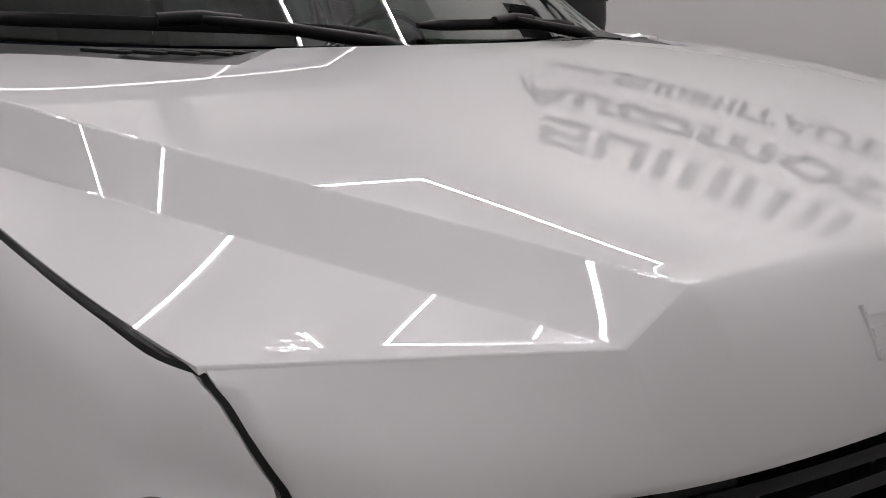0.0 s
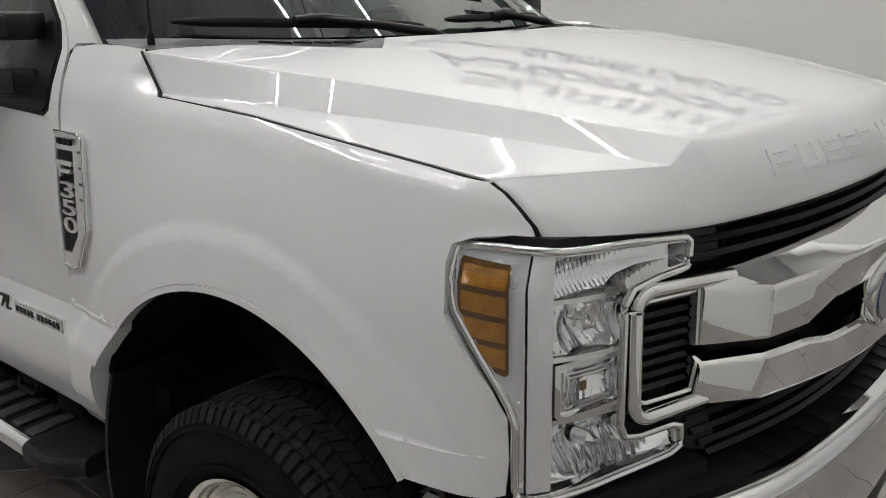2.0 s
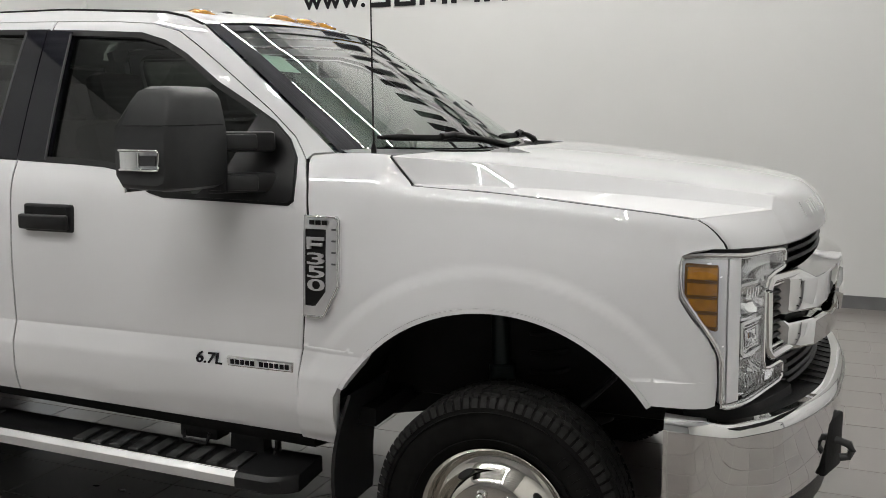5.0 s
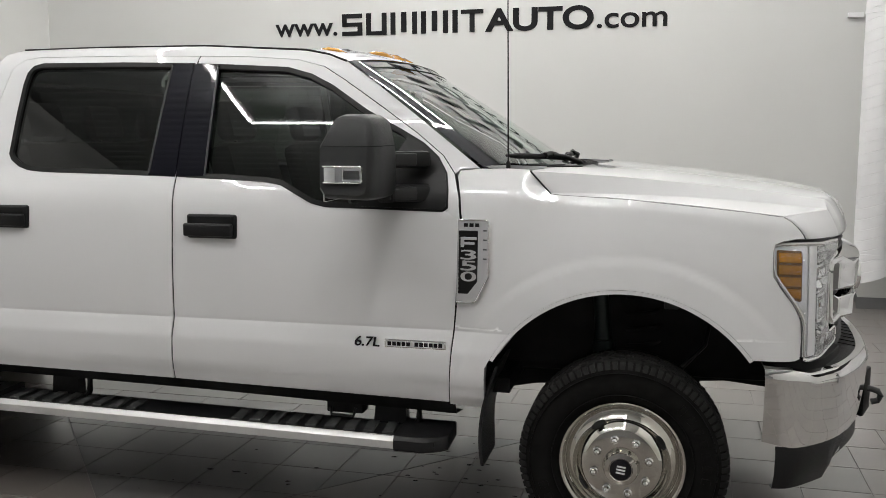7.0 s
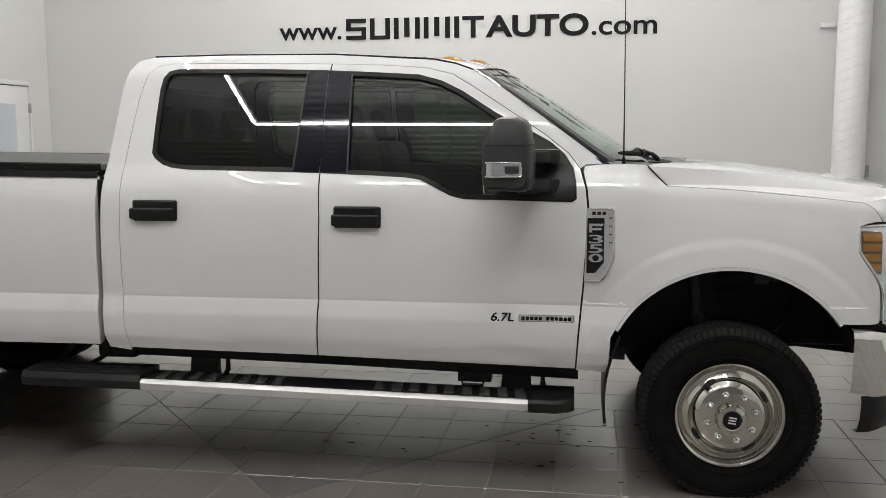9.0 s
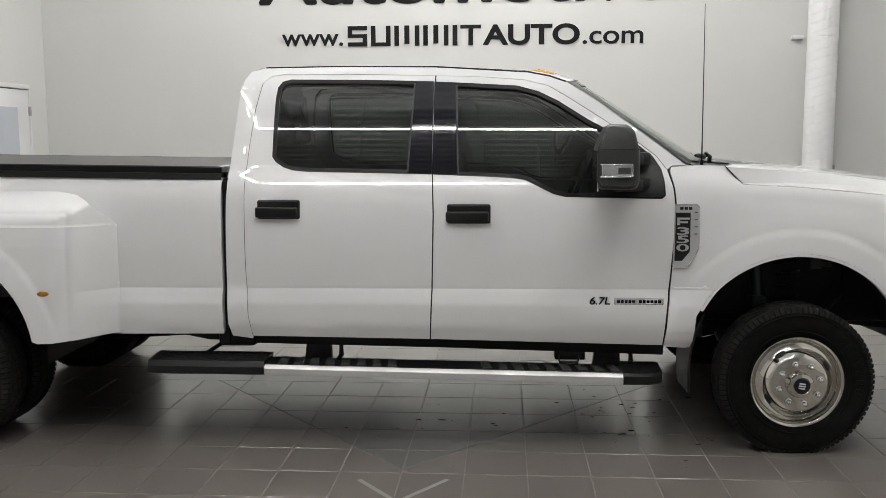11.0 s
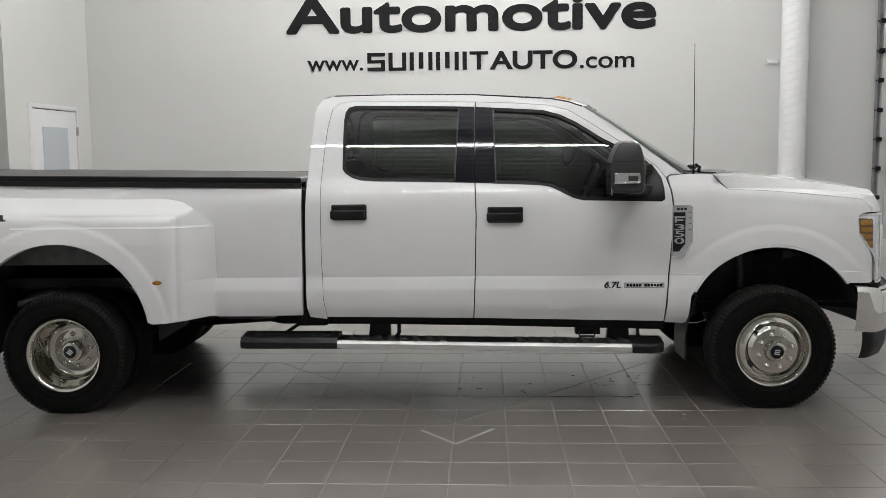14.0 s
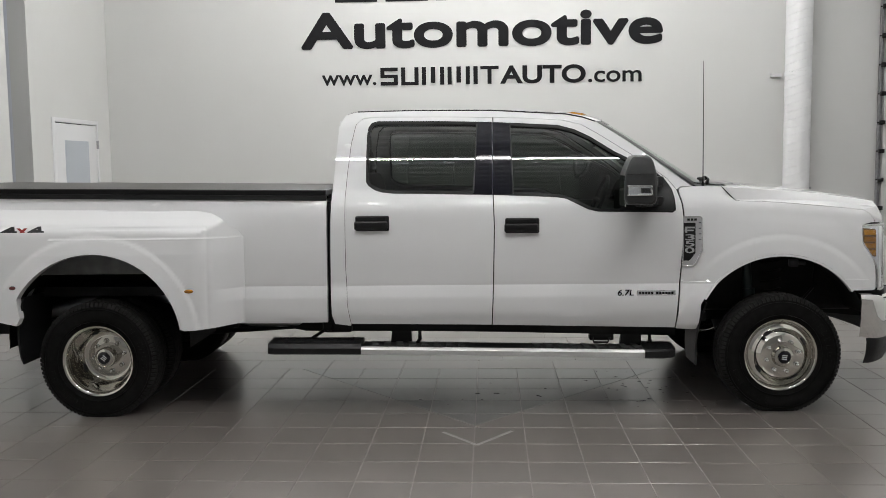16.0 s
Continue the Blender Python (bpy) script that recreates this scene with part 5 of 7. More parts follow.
def chassis():
    ob = new("chassis")
    ob.parent = truck
    for s in (-1, 1):
        bm = bmesh.new()
        rows = []
        for x, z in ((-5.75, 0.66), (-5.0, 0.70), (-4.4, 0.74), (-3.8, 0.68), (-3.2, 0.56), (-0.8, 0.54), (-0.4, 0.62), (0.4, 0.68), (0.8, 0.64)):
            rows.append([(x, s * y, z + dz) for y, dz in ((0.40, -0.09), (0.47, -0.09), (0.47, 0.09), (0.40, 0.09), (0.40, -0.09))])
        loft(bm, rows)
        part("frame_rail", bm, DARK, ob)
        bm = bmesh.new()
        rows = [[(x, s * y, z + dz) for y, dz in ((0.80, -0.055), (0.93, -0.035), (0.955, 0.03), (0.80, 0.03))] for x, z in ((-2.90, 0.595), (-1.8, 0.575), (-0.66, 0.545))]
        loft(bm, rows)
        part("rocker_panel", bm, DARK, ob, "", 30)
        # wheel housing liners
        for cx, cz, r, y0, y1, a0, a1 in ((AX, AZ, AR + 0.02, 0.62, 0.985, 17, 160), (BX, BZ, BR + 0.03, 0.55, 1.15, -5, 185)):
            bm = bmesh.new()
            loft(bm, [[(px, s * y, pz) for px, pz in arc(cx, cz, r, a0, a1, 24)] for y in (y1, (y0 + y1) / 2, y0)])
            vs = [bm.verts.new((px, s * y0, pz)) for px, pz in arc(cx, cz, r, a0, a1, 24)]
            bm.faces.new(vs)
            part("wheel_liner", bm, DARK, ob, "", 40)
        bm = bmesh.new()
        tube(bm, [(-0.08, s * 0.66, 0.45), (-0.12, s * 0.62, 1.05)], 0.032, 10)
        tube(bm, [(-0.085, s * 0.655, 0.50), (-0.10, s * 0.64, 0.78)], 0.045, 10)
        part("shock_absorber", bm, material("dark green shock paint", (0.015, 0.03, 0.028), 0.4), ob, "dark green shock absorber", 40)
        bm = bmesh.new()
        coil = [(0.06 + 0.075 * math.cos(a), s * 0.58 + 0.075 * math.sin(a), 0.52 + a * 0.0105) for a in np.linspace(0, 2 * math.pi * 7, 150)]
        tube(bm, coil, 0.009, 6)
        part("coil_spring", bm, DARK, ob, "", 60)
        bm = bmesh.new()
        tube(bm, [(0.33, s * 0.70, 0.95), (0.30, s * 0.75, 0.80), (0.22, s * 0.78, 0.72), (0.12, s * 0.80, 0.60)], 0.010, 6)
        part("brake_hose", bm, TRIM, ob, "", 60)
        bm = bmesh.new()
        box(bm, 0.14, 0.20, s * 0.74 - 0.02, s * 0.74 + 0.02, 0.94, 0.99, 0.006)
        tube(bm, [(0.20, s * 0.74, 0.965), (0.25, s * 0.74, 0.96)], 0.012, 8)
        part("sensor", bm, GREYPLASTIC, ob, "", 40)
        bm = bmesh.new()
        for k in range(4):
            loft(bm, [[(x, s * (0.56 + d), 0.50 + 0.018 * k + 0.09 * ((x - BX) / 0.8) ** 2) for d in (-0.035, 0.035)] for x in np.linspace(-5.2, -3.66, 12)])
        part("leaf_spring", bm, DARK, ob, "", 40)
        bm = bmesh.new()
        box(bm, -3.70, -3.66, s * 0.56 - 0.05, s * 0.56 + 0.05, 0.52, 0.66, 0.01)
        part("spring_hanger", bm, DARK, ob)
    bm = bmesh.new()
    tube(bm, [(0.0, -0.80, 0.42), (0.0, 0.80, 0.42)], 0.05, 12)
    lathe(bm, [(0.0, -0.14), (0.10, -0.10), (0.15, 0.0), (0.10, 0.10), (0.0, 0.14)], 16, pose(0.02, 0.25, 0.42, 0, 0, 90))
    part("front_axle", bm, DARK, ob, "", 50)
    bm = bmesh.new()
    tube(bm, [(-4.465, -1.0, TR), (-4.465, 1.0, TR)], 0.06, 12)
    lathe(bm, [(0.0, -0.17), (0.12, -0.12), (0.19, 0.0), (0.12, 0.12), (0.0, 0.17)], 18, pose(-4.465, 0.0, TR, 0, 0, 90))
    part("rear_axle", bm, DARK, ob, "", 50)
    # unseen dark box added in the engine bay to block light between the wheels
    bm = bmesh.new()
    box(bm, -0.60, 0.66, -0.60, 0.60, 0.62, 1.20, 0.04)
    part("engine_block", bm, DARK, ob)
    bm = bmesh.new()
    box(bm, -2.3, -0.7, -0.35, 0.35, 0.44, 0.62, 0.05)
    part("gearbox", bm, DARK, ob, "", 40)
    bm = bmesh.new()
    box(bm, -3.75, -2.2, 0.42, 0.86, 0.42, 0.64, 0.05)
    part("fuel_tank", bm, DARK, ob, "", 40)
    bm = bmesh.new()
    tube(bm, [(-1.0, -0.30, 0.48), (-2.8, -0.34, 0.50), (-3.6, -0.50, 0.56), (-4.4, -0.55, 0.80), (-5.1, -0.62, 0.62), (-5.35, -0.9, 0.58)], 0.045, 12)
    part("exhaust_pipe", bm, GALV, ob, "", 60)
    bm = bmesh.new()
    tube(bm, [(-4.3, 0.0, TR), (-2.2, 0.0, 0.52)], 0.05, 12)
    part("drive_shaft", bm, DARK, ob, "", 50)
    part("bed_floor", boxes((-5.76, -2.95, -0.92, 0.92, 0.80, 0.86)), DARK, ob)
    bm = bmesh.new()
    box(bm, -5.98, -5.80, -0.98, 0.98, 0.52, 0.70, 0.03)
    part("rear_bumper", bm, CHROME, ob, "chrome rear bumper", 40)
    bm = bmesh.new()
    box(bm, -5.55, -5.0, -0.98, -0.80, 0.55, 0.66, 0.02)
    part("rear_valance", bm, DARK, ob)
    bm = bmesh.new()
    box(bm, -3.0, -2.80, -0.96, -0.80, 0.545, 0.64, 0.02)
    box(bm, -2.99, -2.93, -0.975, -0.80, 0.56, 0.68, 0.01)
    part("cab_mount", bm, TRIM, ob, "", 30)


chassis()


def mud_flap(x_top, z_top, x_low, z_low, y0, y1, w):
    bm = bmesh.new()
    rows = []
    for f in np.linspace(0, 1, 9):
        x = x_top + (x_low - x_top) * f - 0.03 * math.sin(math.pi * f)
        z = z_top + (z_low - z_top) * f
        k = 0.02 * ease((f - 0.85) / 0.15)
        rows.append([(x, y0 + k, z), (x + 0.012, y0 + k, z), (x + 0.012, y1 - k, z), (x, y1 - k, z), (x, y0 + k, z)])
    vs = loft(bm, rows)
    bm.faces.new(vs[0][:-1])
    bm.faces.new(vs[-1][:-1])
    return part("mud_flap", bm, BLACK, truck, "black moulded mud flap", 40)


mud_flap(-0.485, 0.74, -0.545, 0.33, -1.03, -0.74, 0.05)
mud_flap(-0.485, 0.74, -0.545, 0.33, 0.74, 1.03, 0.05)
mud_flap(-4.90, 0.83, -4.93, 0.39, -1.20, -0.75, 0.05)
mud_flap(-4.90, 0.83, -4.93, 0.39, 0.75, 1.20, 0.05)

# ---- running boards ----


def board_z(x):
    return interp([(-3.345, 0.424), (-2.732, 0.421), (-0.88, 0.390), (-0.676, 0.388)], x)


def running_board(s):
    ob = new("running_board")
    ob.parent = truck
    ob["label"] = "black step bar with treads and a bright edge"

    def strip(x0, x1, prof, n=8):
        bm = bmesh.new()
        rows = [[(x, s * y, board_z(x) + z) for y, z in prof + prof[:1]] for x in np.linspace(x0, x1, n)]
        vs = loft(bm, rows)
        bm.faces.new(vs[0][:-1])
        bm.faces.new(vs[-1][:-1])
        return bm
    part("bar", strip(-3.30, -0.72, [(0.86, 0.0), (1.05, -0.002), (1.064, 0.004), (1.066, 0.038), (1.055, 0.050), (0.88, 0.052), (0.86, 0.045)]), BLACK, ob, "", 30)
    part("bright_edge", strip(-2.732, -0.88, [(1.060, 0.001), (1.072, 0.003), (1.074, 0.034), (1.066, 0.044), (1.052, 0.0515)]), ALU, ob, "satin aluminium edge", 40)
    # end caps
    bm = bmesh.new()
    rows = []
    for x, f in ((-0.882, 1.0), (-0.76, 1.0), (-0.70, 0.86), (-0.676, 0.72)):
        y1 = 0.86 + 0.225 * f
        rows.append([(x, s * y, board_z(x) + z) for y, z in ((0.86, 0.01), (y1 - 0.01, -0.003), (y1, 0.006), (y1, 0.042), (y1 - 0.012, 0.056), (0.87, 0.070), (0.86, 0.062), (0.86, 0.01))])
    vs = loft(bm, rows)
    bm.faces.new(vs[0][:-1])
    bm.faces.new(vs[-1][:-1])
    part("end_cap", bm, BLACK, ob, "", 30)
    bm = bmesh.new()
    rows = []
    for x in (-3.345, -3.30, -2.73):
        k = 0.01 if x < -3.34 else 0.0
        rows.append([(x, s * y, board_z(x) + z) for y, z in ((0.86, 0.0), (1.062 - k, -0.002), (1.078 - k, 0.006), (1.080 - k, 0.042), (1.062 - k, 0.070), (0.88, 0.078), (0.86, 0.07), (0.86, 0.0))])
    vs = loft(bm, rows)
    bm.faces.new(vs[0][:-1])
    bm.faces.new(vs[-1][:-1])
    part("rear_pad", bm, BLACK, ob, "", 30)
    for i in range(4):
        bm = bmesh.new()
        y = 0.90 + i * 0.04
        rows = [[(x, s * (y + d), board_z(x) + 0.0775 - (y - 0.88) * 0.044 + h) for d, h in ((-0.006, -0.004), (-0.004, 0.004), (0.004, 0.004), (0.006, -0.004))] for x in (-3.27, -2.79)]
        loft(bm, rows)
        part("pad_rib", bm, BLACK, ob)
    x = -2.66
    while x < -0.93:
        gap = -2.02 < x < -1.62
        if not gap:
            bm = bmesh.new()
            z = board_z(x) + 0.052
            prism(bm, [(0.0, 0.0), (0.045, 0.0), (0.030, 0.135), (-0.015, 0.135)], 0.009, Matrix(((1, 0, 0, x), (0, -s if s > 0 else 1, 0, -1.045 if s < 0 else 1.045), (0, 0, 1, z), (0, 0, 0, 1))), 0.003)
            part("tread_bar", bm, TREADGREY, ob, "", 30)
        x += 0.082
    # brackets up to the sill
    for x in (-2.48, -0.95):
        bm = bmesh.new()
        z = board_z(x)
        prism(bm, [(-0.07, 0.0), (0.075, 0.0), (0.07, 0.14), (-0.055, 0.14)], 0.05, Matrix(((1, 0, 0, x), (0, 0, s, s * 0.86), (0, 1, 0, z + 0.03), (0, 0, 0, 1))), 0.004)
        tube(bm, [(x + 0.125, s * 0.90, z + 0.16), (x + 0.13, s * 0.91, z + 0.08), (x + 0.11, s * 0.90, z + 0.045)], 0.014, 8)
        part("bracket", bm, BLACK, ob, "", 30)
    bm = bmesh.new()
    box(bm, -1.22, -1.06, s * 0.84, s * 0.92, 0.475, 0.53, 0.008)
    tube(bm, [(-1.20, s * 0.92, 0.50), (-1.195, s * 0.93, 0.468), (-1.10, s * 0.93, 0.466), (-1.09, s * 0.92, 0.50)], 0.008, 6)
    part("hinge_box", bm, BLACK, ob, "", 30)
    bm = bmesh.new()
    tube(bm, [(-3.10, s * 0.86, board_z(-3.1) + 0.06), (-2.96, s * 0.80, 0.57)], 0.012, 8)
    part("rear_stay", bm, BLACK, ob, "", 50)


running_board(-1)
running_board(1)

# ---- mirrors ----
MIRRORBLACK = material("grained mirror plastic", (0.019, 0.0195, 0.020), 0.45, spec=0.3)
vary(MIRRORBLACK, 25.0, 0.85, 1.1, bump=0.15, bump_scale=1100.0)


def mirror(s):
    ob = new("wing_mirror")
    ob.parent = truck
    ob["label"] = "large black towing mirror on two arms"
    # housing: stations along y, cut in the x, z plane
    bm = bmesh.new()
    rows = []
    for y, k, dx in ((1.085, 0.90, 0.0), (1.092, 0.97, 0.0), (1.12, 1.0, 0.0), (1.25, 1.0, 0.0), (1.325, 0.985, -0.006), (1.352, 0.94, -0.012), (1.362, 0.86, -0.016)):
        cx, cz = -0.957, 1.535
        ring = []
        for px, pz in ((-0.080, -0.140), (0.065, -0.145), (0.090, -0.135), (0.100, -0.11), (0.102, 0.0), (0.098, 0.05), (0.082, 0.125), (0.070, 0.148), (0.045, 0.163), (-0.025, 0.165), (-0.048, 0.156), (-0.065, 0.130), (-0.098, 0.052), (-0.100, 0.0), (-0.100, -0.11)):
            yy = y - max(0.0, pz - 0.045) * 0.45 * (y - 1.085) / 0.277
            ring.append((cx + px * k + dx, s * yy, cz + pz * k))
        rows.append(ring + ring[:1])
    vs = loft(bm, rows)
    bm.faces.new(vs[0][:-1])
    bm.faces.new(vs[-1][:-1])
    bmesh.ops.remove_doubles(bm, verts=bm.verts, dist=1e-5)
    head = part("housing", bm, MIRRORBLACK, ob, "grained black mirror housing", 38)
    bm = bmesh.new()
    tube(bm, [(-1.056, s * 1.345, 1.583), (-1.04, s * 1.361, 1.583), (-0.90, s * 1.361, 1.583), (-0.862, s * 1.34, 1.583), (-0.8585, s * 1.11, 1.585)], 0.0022, 6)
    part("housing_seam", bm, TRIM, head, "", 60)
    # lamp set in the outer front corner
    bm = bmesh.new()
    rows = []
    for x, y in ((-1.052, 1.350), (-1.040, 1.362), (-0.98, 1.366), (-0.94, 1.365), (-0.905, 1.362)):
        rows.append([(x, s * (y + 0.009), z) for z in (1.456, 1.461, 1.507, 1.512)])
    loft(bm, rows)
    lampm = part("mirror_lamp", bm, LENS, head, "clear mirror lamp", 40)
    bm = bmesh.new()
    rows = []
    for x, y in ((-1.052, 1.350), (-1.040, 1.360), (-0.98, 1.363), (-0.94, 1.362), (-0.905, 1.359)):
        rows.append([(x, s * (y + 0.005), z) for z in (1.458, 1.510)])
    loft(bm, rows)
    part("lamp_reflector", bm, REFLECT, head, "", 40)
    bm = bmesh.new()
    tube(bm, [(-1.052, s * 1.355, 1.456), (-1.040, s * 1.368, 1.456), (-0.98, s * 1.372, 1.456), (-0.905, s * 1.368, 1.456), (-0.902, s * 1.368, 1.461), (-0.902, s * 1.368, 1.507), (-0.905, s * 1.368, 1.512), (-0.98, s * 1.372, 1.512), (-1.040, s * 1.368, 1.512), (-1.052, s * 1.355, 1.512)], 0.004, 6)
    part("lamp_frame", bm, CHROME, head, "", 60)
    part("lamp_bulb_window", boxes((-0.968, -0.912, min(s * 1.366, s * 1.370), max(s * 1.366, s * 1.370), 1.468, 1.498)), GREYPLASTIC, head, "dark window in the lamp")
    bm = bmesh.new()
    tube(bm, [(-0.972, s * 1.372, 1.463), (-0.972, s * 1.372, 1.505)], 0.003, 6)
    part("lamp_rim", bm, CHROME, head, "", 60)
    # glass towards the rear
    bm = bmesh.new()
    box(bm, -1.0605, -1.054, min(s * 1.12, s * 1.33), max(s * 1.12, s * 1.33), 1.385, 1.575, 0.002)
    part("mirror_glass", bm, CHROME, head, "mirror glass")
    for z in (1.530, 1.400):
        bm = bmesh.new()
        m = Matrix.Translation((-0.905, s * 1.065, z)) @ pose(0, 0, 0, 0, 0, (90 - 14) * (1 if s > 0 else -1))
        box(bm, -0.055, 0.055, -0.020, 0.020, -0.021, 0.021, 0.006, m=m)
        box(bm, 0.020, 0.050, -0.028, 0.028, -0.029, 0.029, 0.006, m=m)
        part("arm", bm, MIRRORBLACK, ob, "", 40)
        bm = bmesh.new()
        m = Matrix.Translation((-0.85, s * 1.005, z)) @ pose(0, 0, 0, 0, 0, 33 * (1 if s < 0 else -1))
        box(bm, -0.095, 0.095, -0.04, 0.04, -0.032, 0.032, 0.012, m=m)
        part("arm_socket", bm, BLACK, ob, "", 40)
        bm = bmesh.new()
        box(bm, -0.070, 0.040, -0.046, 0.046, -0.026, 0.026, 0.010, m=m)
        part("socket_cover", bm, MIRRORBLACK, ob, "", 40)


mirror(-1)
mirror(1)

# ---- scuttle, wipers, aerial, roof lamps ----


def scuttle():
    bm = bmesh.new()
    rows = []
    for f, dz in ((0.0, 0.0), (0.25, -0.012), (0.55, -0.014), (0.85, -0.004), (1.0, -0.025)):
        row = []
        for u in np.linspace(0.0, 1.0, 61):
            y = -0.935 + 1.87 * u
            a = -abs(y)
            foot = screen_point(u, 0.03)
            rear = rear_edge(a) - 0.004
            z1 = bonnet_top(rear, a)
            row.append((foot.x + (rear - foot.x) * f, y * (0.965 if f < 0.1 else 0.985), foot.z + 0.004 + (z1 + 0.002 - foot.z - 0.004) * f + dz))
        rows.append(row)
    loft(bm, rows)
    sc = part("scuttle_panel", bm, GREYPLASTIC, truck, "dark grey plastic scuttle with vents", 50)
    for i in range(26):
        y = -0.62 + i * 0.0496
        u = (y + 0.935) / 1.87
        foot = screen_point(u, 0.03)
        bm = bmesh.new()
        box(bm, -0.045, 0.035, -0.010, 0.010, -0.003, 0.003, 0.002, m=Matrix.Translation((foot.x + 0.085, y, foot.z + 0.002)) @ pose(0, 0, 0, 0, 2, 35))
        part("vent_slot", bm, TRIM, sc)
    return sc


scuttle()


def wiper(y_pivot, y_tip, lift):
    ob = new("wiper")
    ob.parent = truck

    def over(y, v, h):
        u = (y + 0.935) / 1.87
        p = screen_point(min(max(u, 0.02), 0.98), v)
        return Vector((p.x + 0.35 * h, y, p.z + 0.9 * h))
    d = 1 if y_tip > y_pivot else -1
    mid = y_pivot + (y_tip - y_pivot) * 0.55
    bm = bmesh.new()
    tube(bm, [over(y_pivot, -0.04, 0.015), over(y_pivot + d * 0.10, 0.0, 0.035), over(y_pivot + d * 0.28, 0.03, 0.045), over(mid, 0.06, 0.042)], [0.017, 0.014, 0.011, 0.008], 8)
    part("arm", bm, TRIM, ob, "", 50)
    bm = bmesh.new()
    pts = [over(y_pivot + (y_tip - y_pivot) * f, 0.055 + 0.03 * f * lift, 0.018 + 0.006 * math.sin(math.pi * f)) for f in np.linspace(0.10, 1.0, 12)]
    tube(bm, pts, [0.006] + [0.013] * 10 + [0.006], 6)
    part("blade", bm, TRIM, ob, "", 60)
    bm = bmesh.new()
    a, b = over(mid - d * 0.07, 0.064, 0.036), over(mid + d * 0.07, 0.066, 0.034)
    tube(bm, [a, (a + b) / 2 + Vector((0, 0, 0.006)), b], 0.013, 8)
    part("clip", bm, TRIM, ob, "", 50)


wiper(-0.02, -0.78, 1.0)
wiper(0.66, 0.03, 1.0)

bm = bmesh.new()
tube(bm, [(-0.470, -0.850, 1.470), (-0.470, -0.850, 1.512), (-0.470, -0.850, 1.522)], [0.010, 0.009, 0.006], 10)
tube(bm, [(-0.470, -0.850, 1.515), (-0.473, -0.852, 1.9), (-0.477, -0.853, 2.305)], [0.0035, 0.0026, 0.0018], 6)
part("aerial", bm, TRIM, truck, "thin black whip aerial", 50)


def roof_lamp(x, y, z):
    bm = bmesh.new()
    rows = []
    for px, k, h in ((-0.075, 0.55, 0.006), (-0.05, 0.9, 0.024), (0.0, 1.0, 0.033), (0.045, 0.8, 0.026), (0.085, 0.35, 0.005)):
        rows.append([(x + px, y + 0.045 * k * a, z + h * b) for a, b in ((-1, -0.3), (-0.95, 0.4), (-0.6, 0.9), (0, 1.0), (0.6, 0.9), (0.95, 0.4), (1, -0.3))])
    vs = loft(bm, rows)
    bm.faces.new(vs[0])
    bm.faces.new(vs[-1])
    part("roof_marker_lamp", bm, AMBER, truck, "amber roof marker lamp", 50)


for y, x in ((-0.60, -1.30), (-0.165, -1.225), (0.0, -1.215), (0.165, -1.225), (0.60, -1.30)):
    roof_lamp(x, y, 1.962 + 0.030 * (1 - abs(y / 0.72) ** 3) if abs(y) < 0.5 else 1.972)
bm = bmesh.new()
box(bm, -1.33, -1.26, -0.47, -0.43, 1.990, 2.008, 0.008)
part("roof_button", bm, TRIM, truck, "", 40)
bm = bmesh.new()
box(bm, -1.10, -1.06, -0.09, 0.09, 1.77, 1.84, 0.02)
part("interior_mirror", bm, BLACK, truck, "", 40)

# ---- badges and marks ----


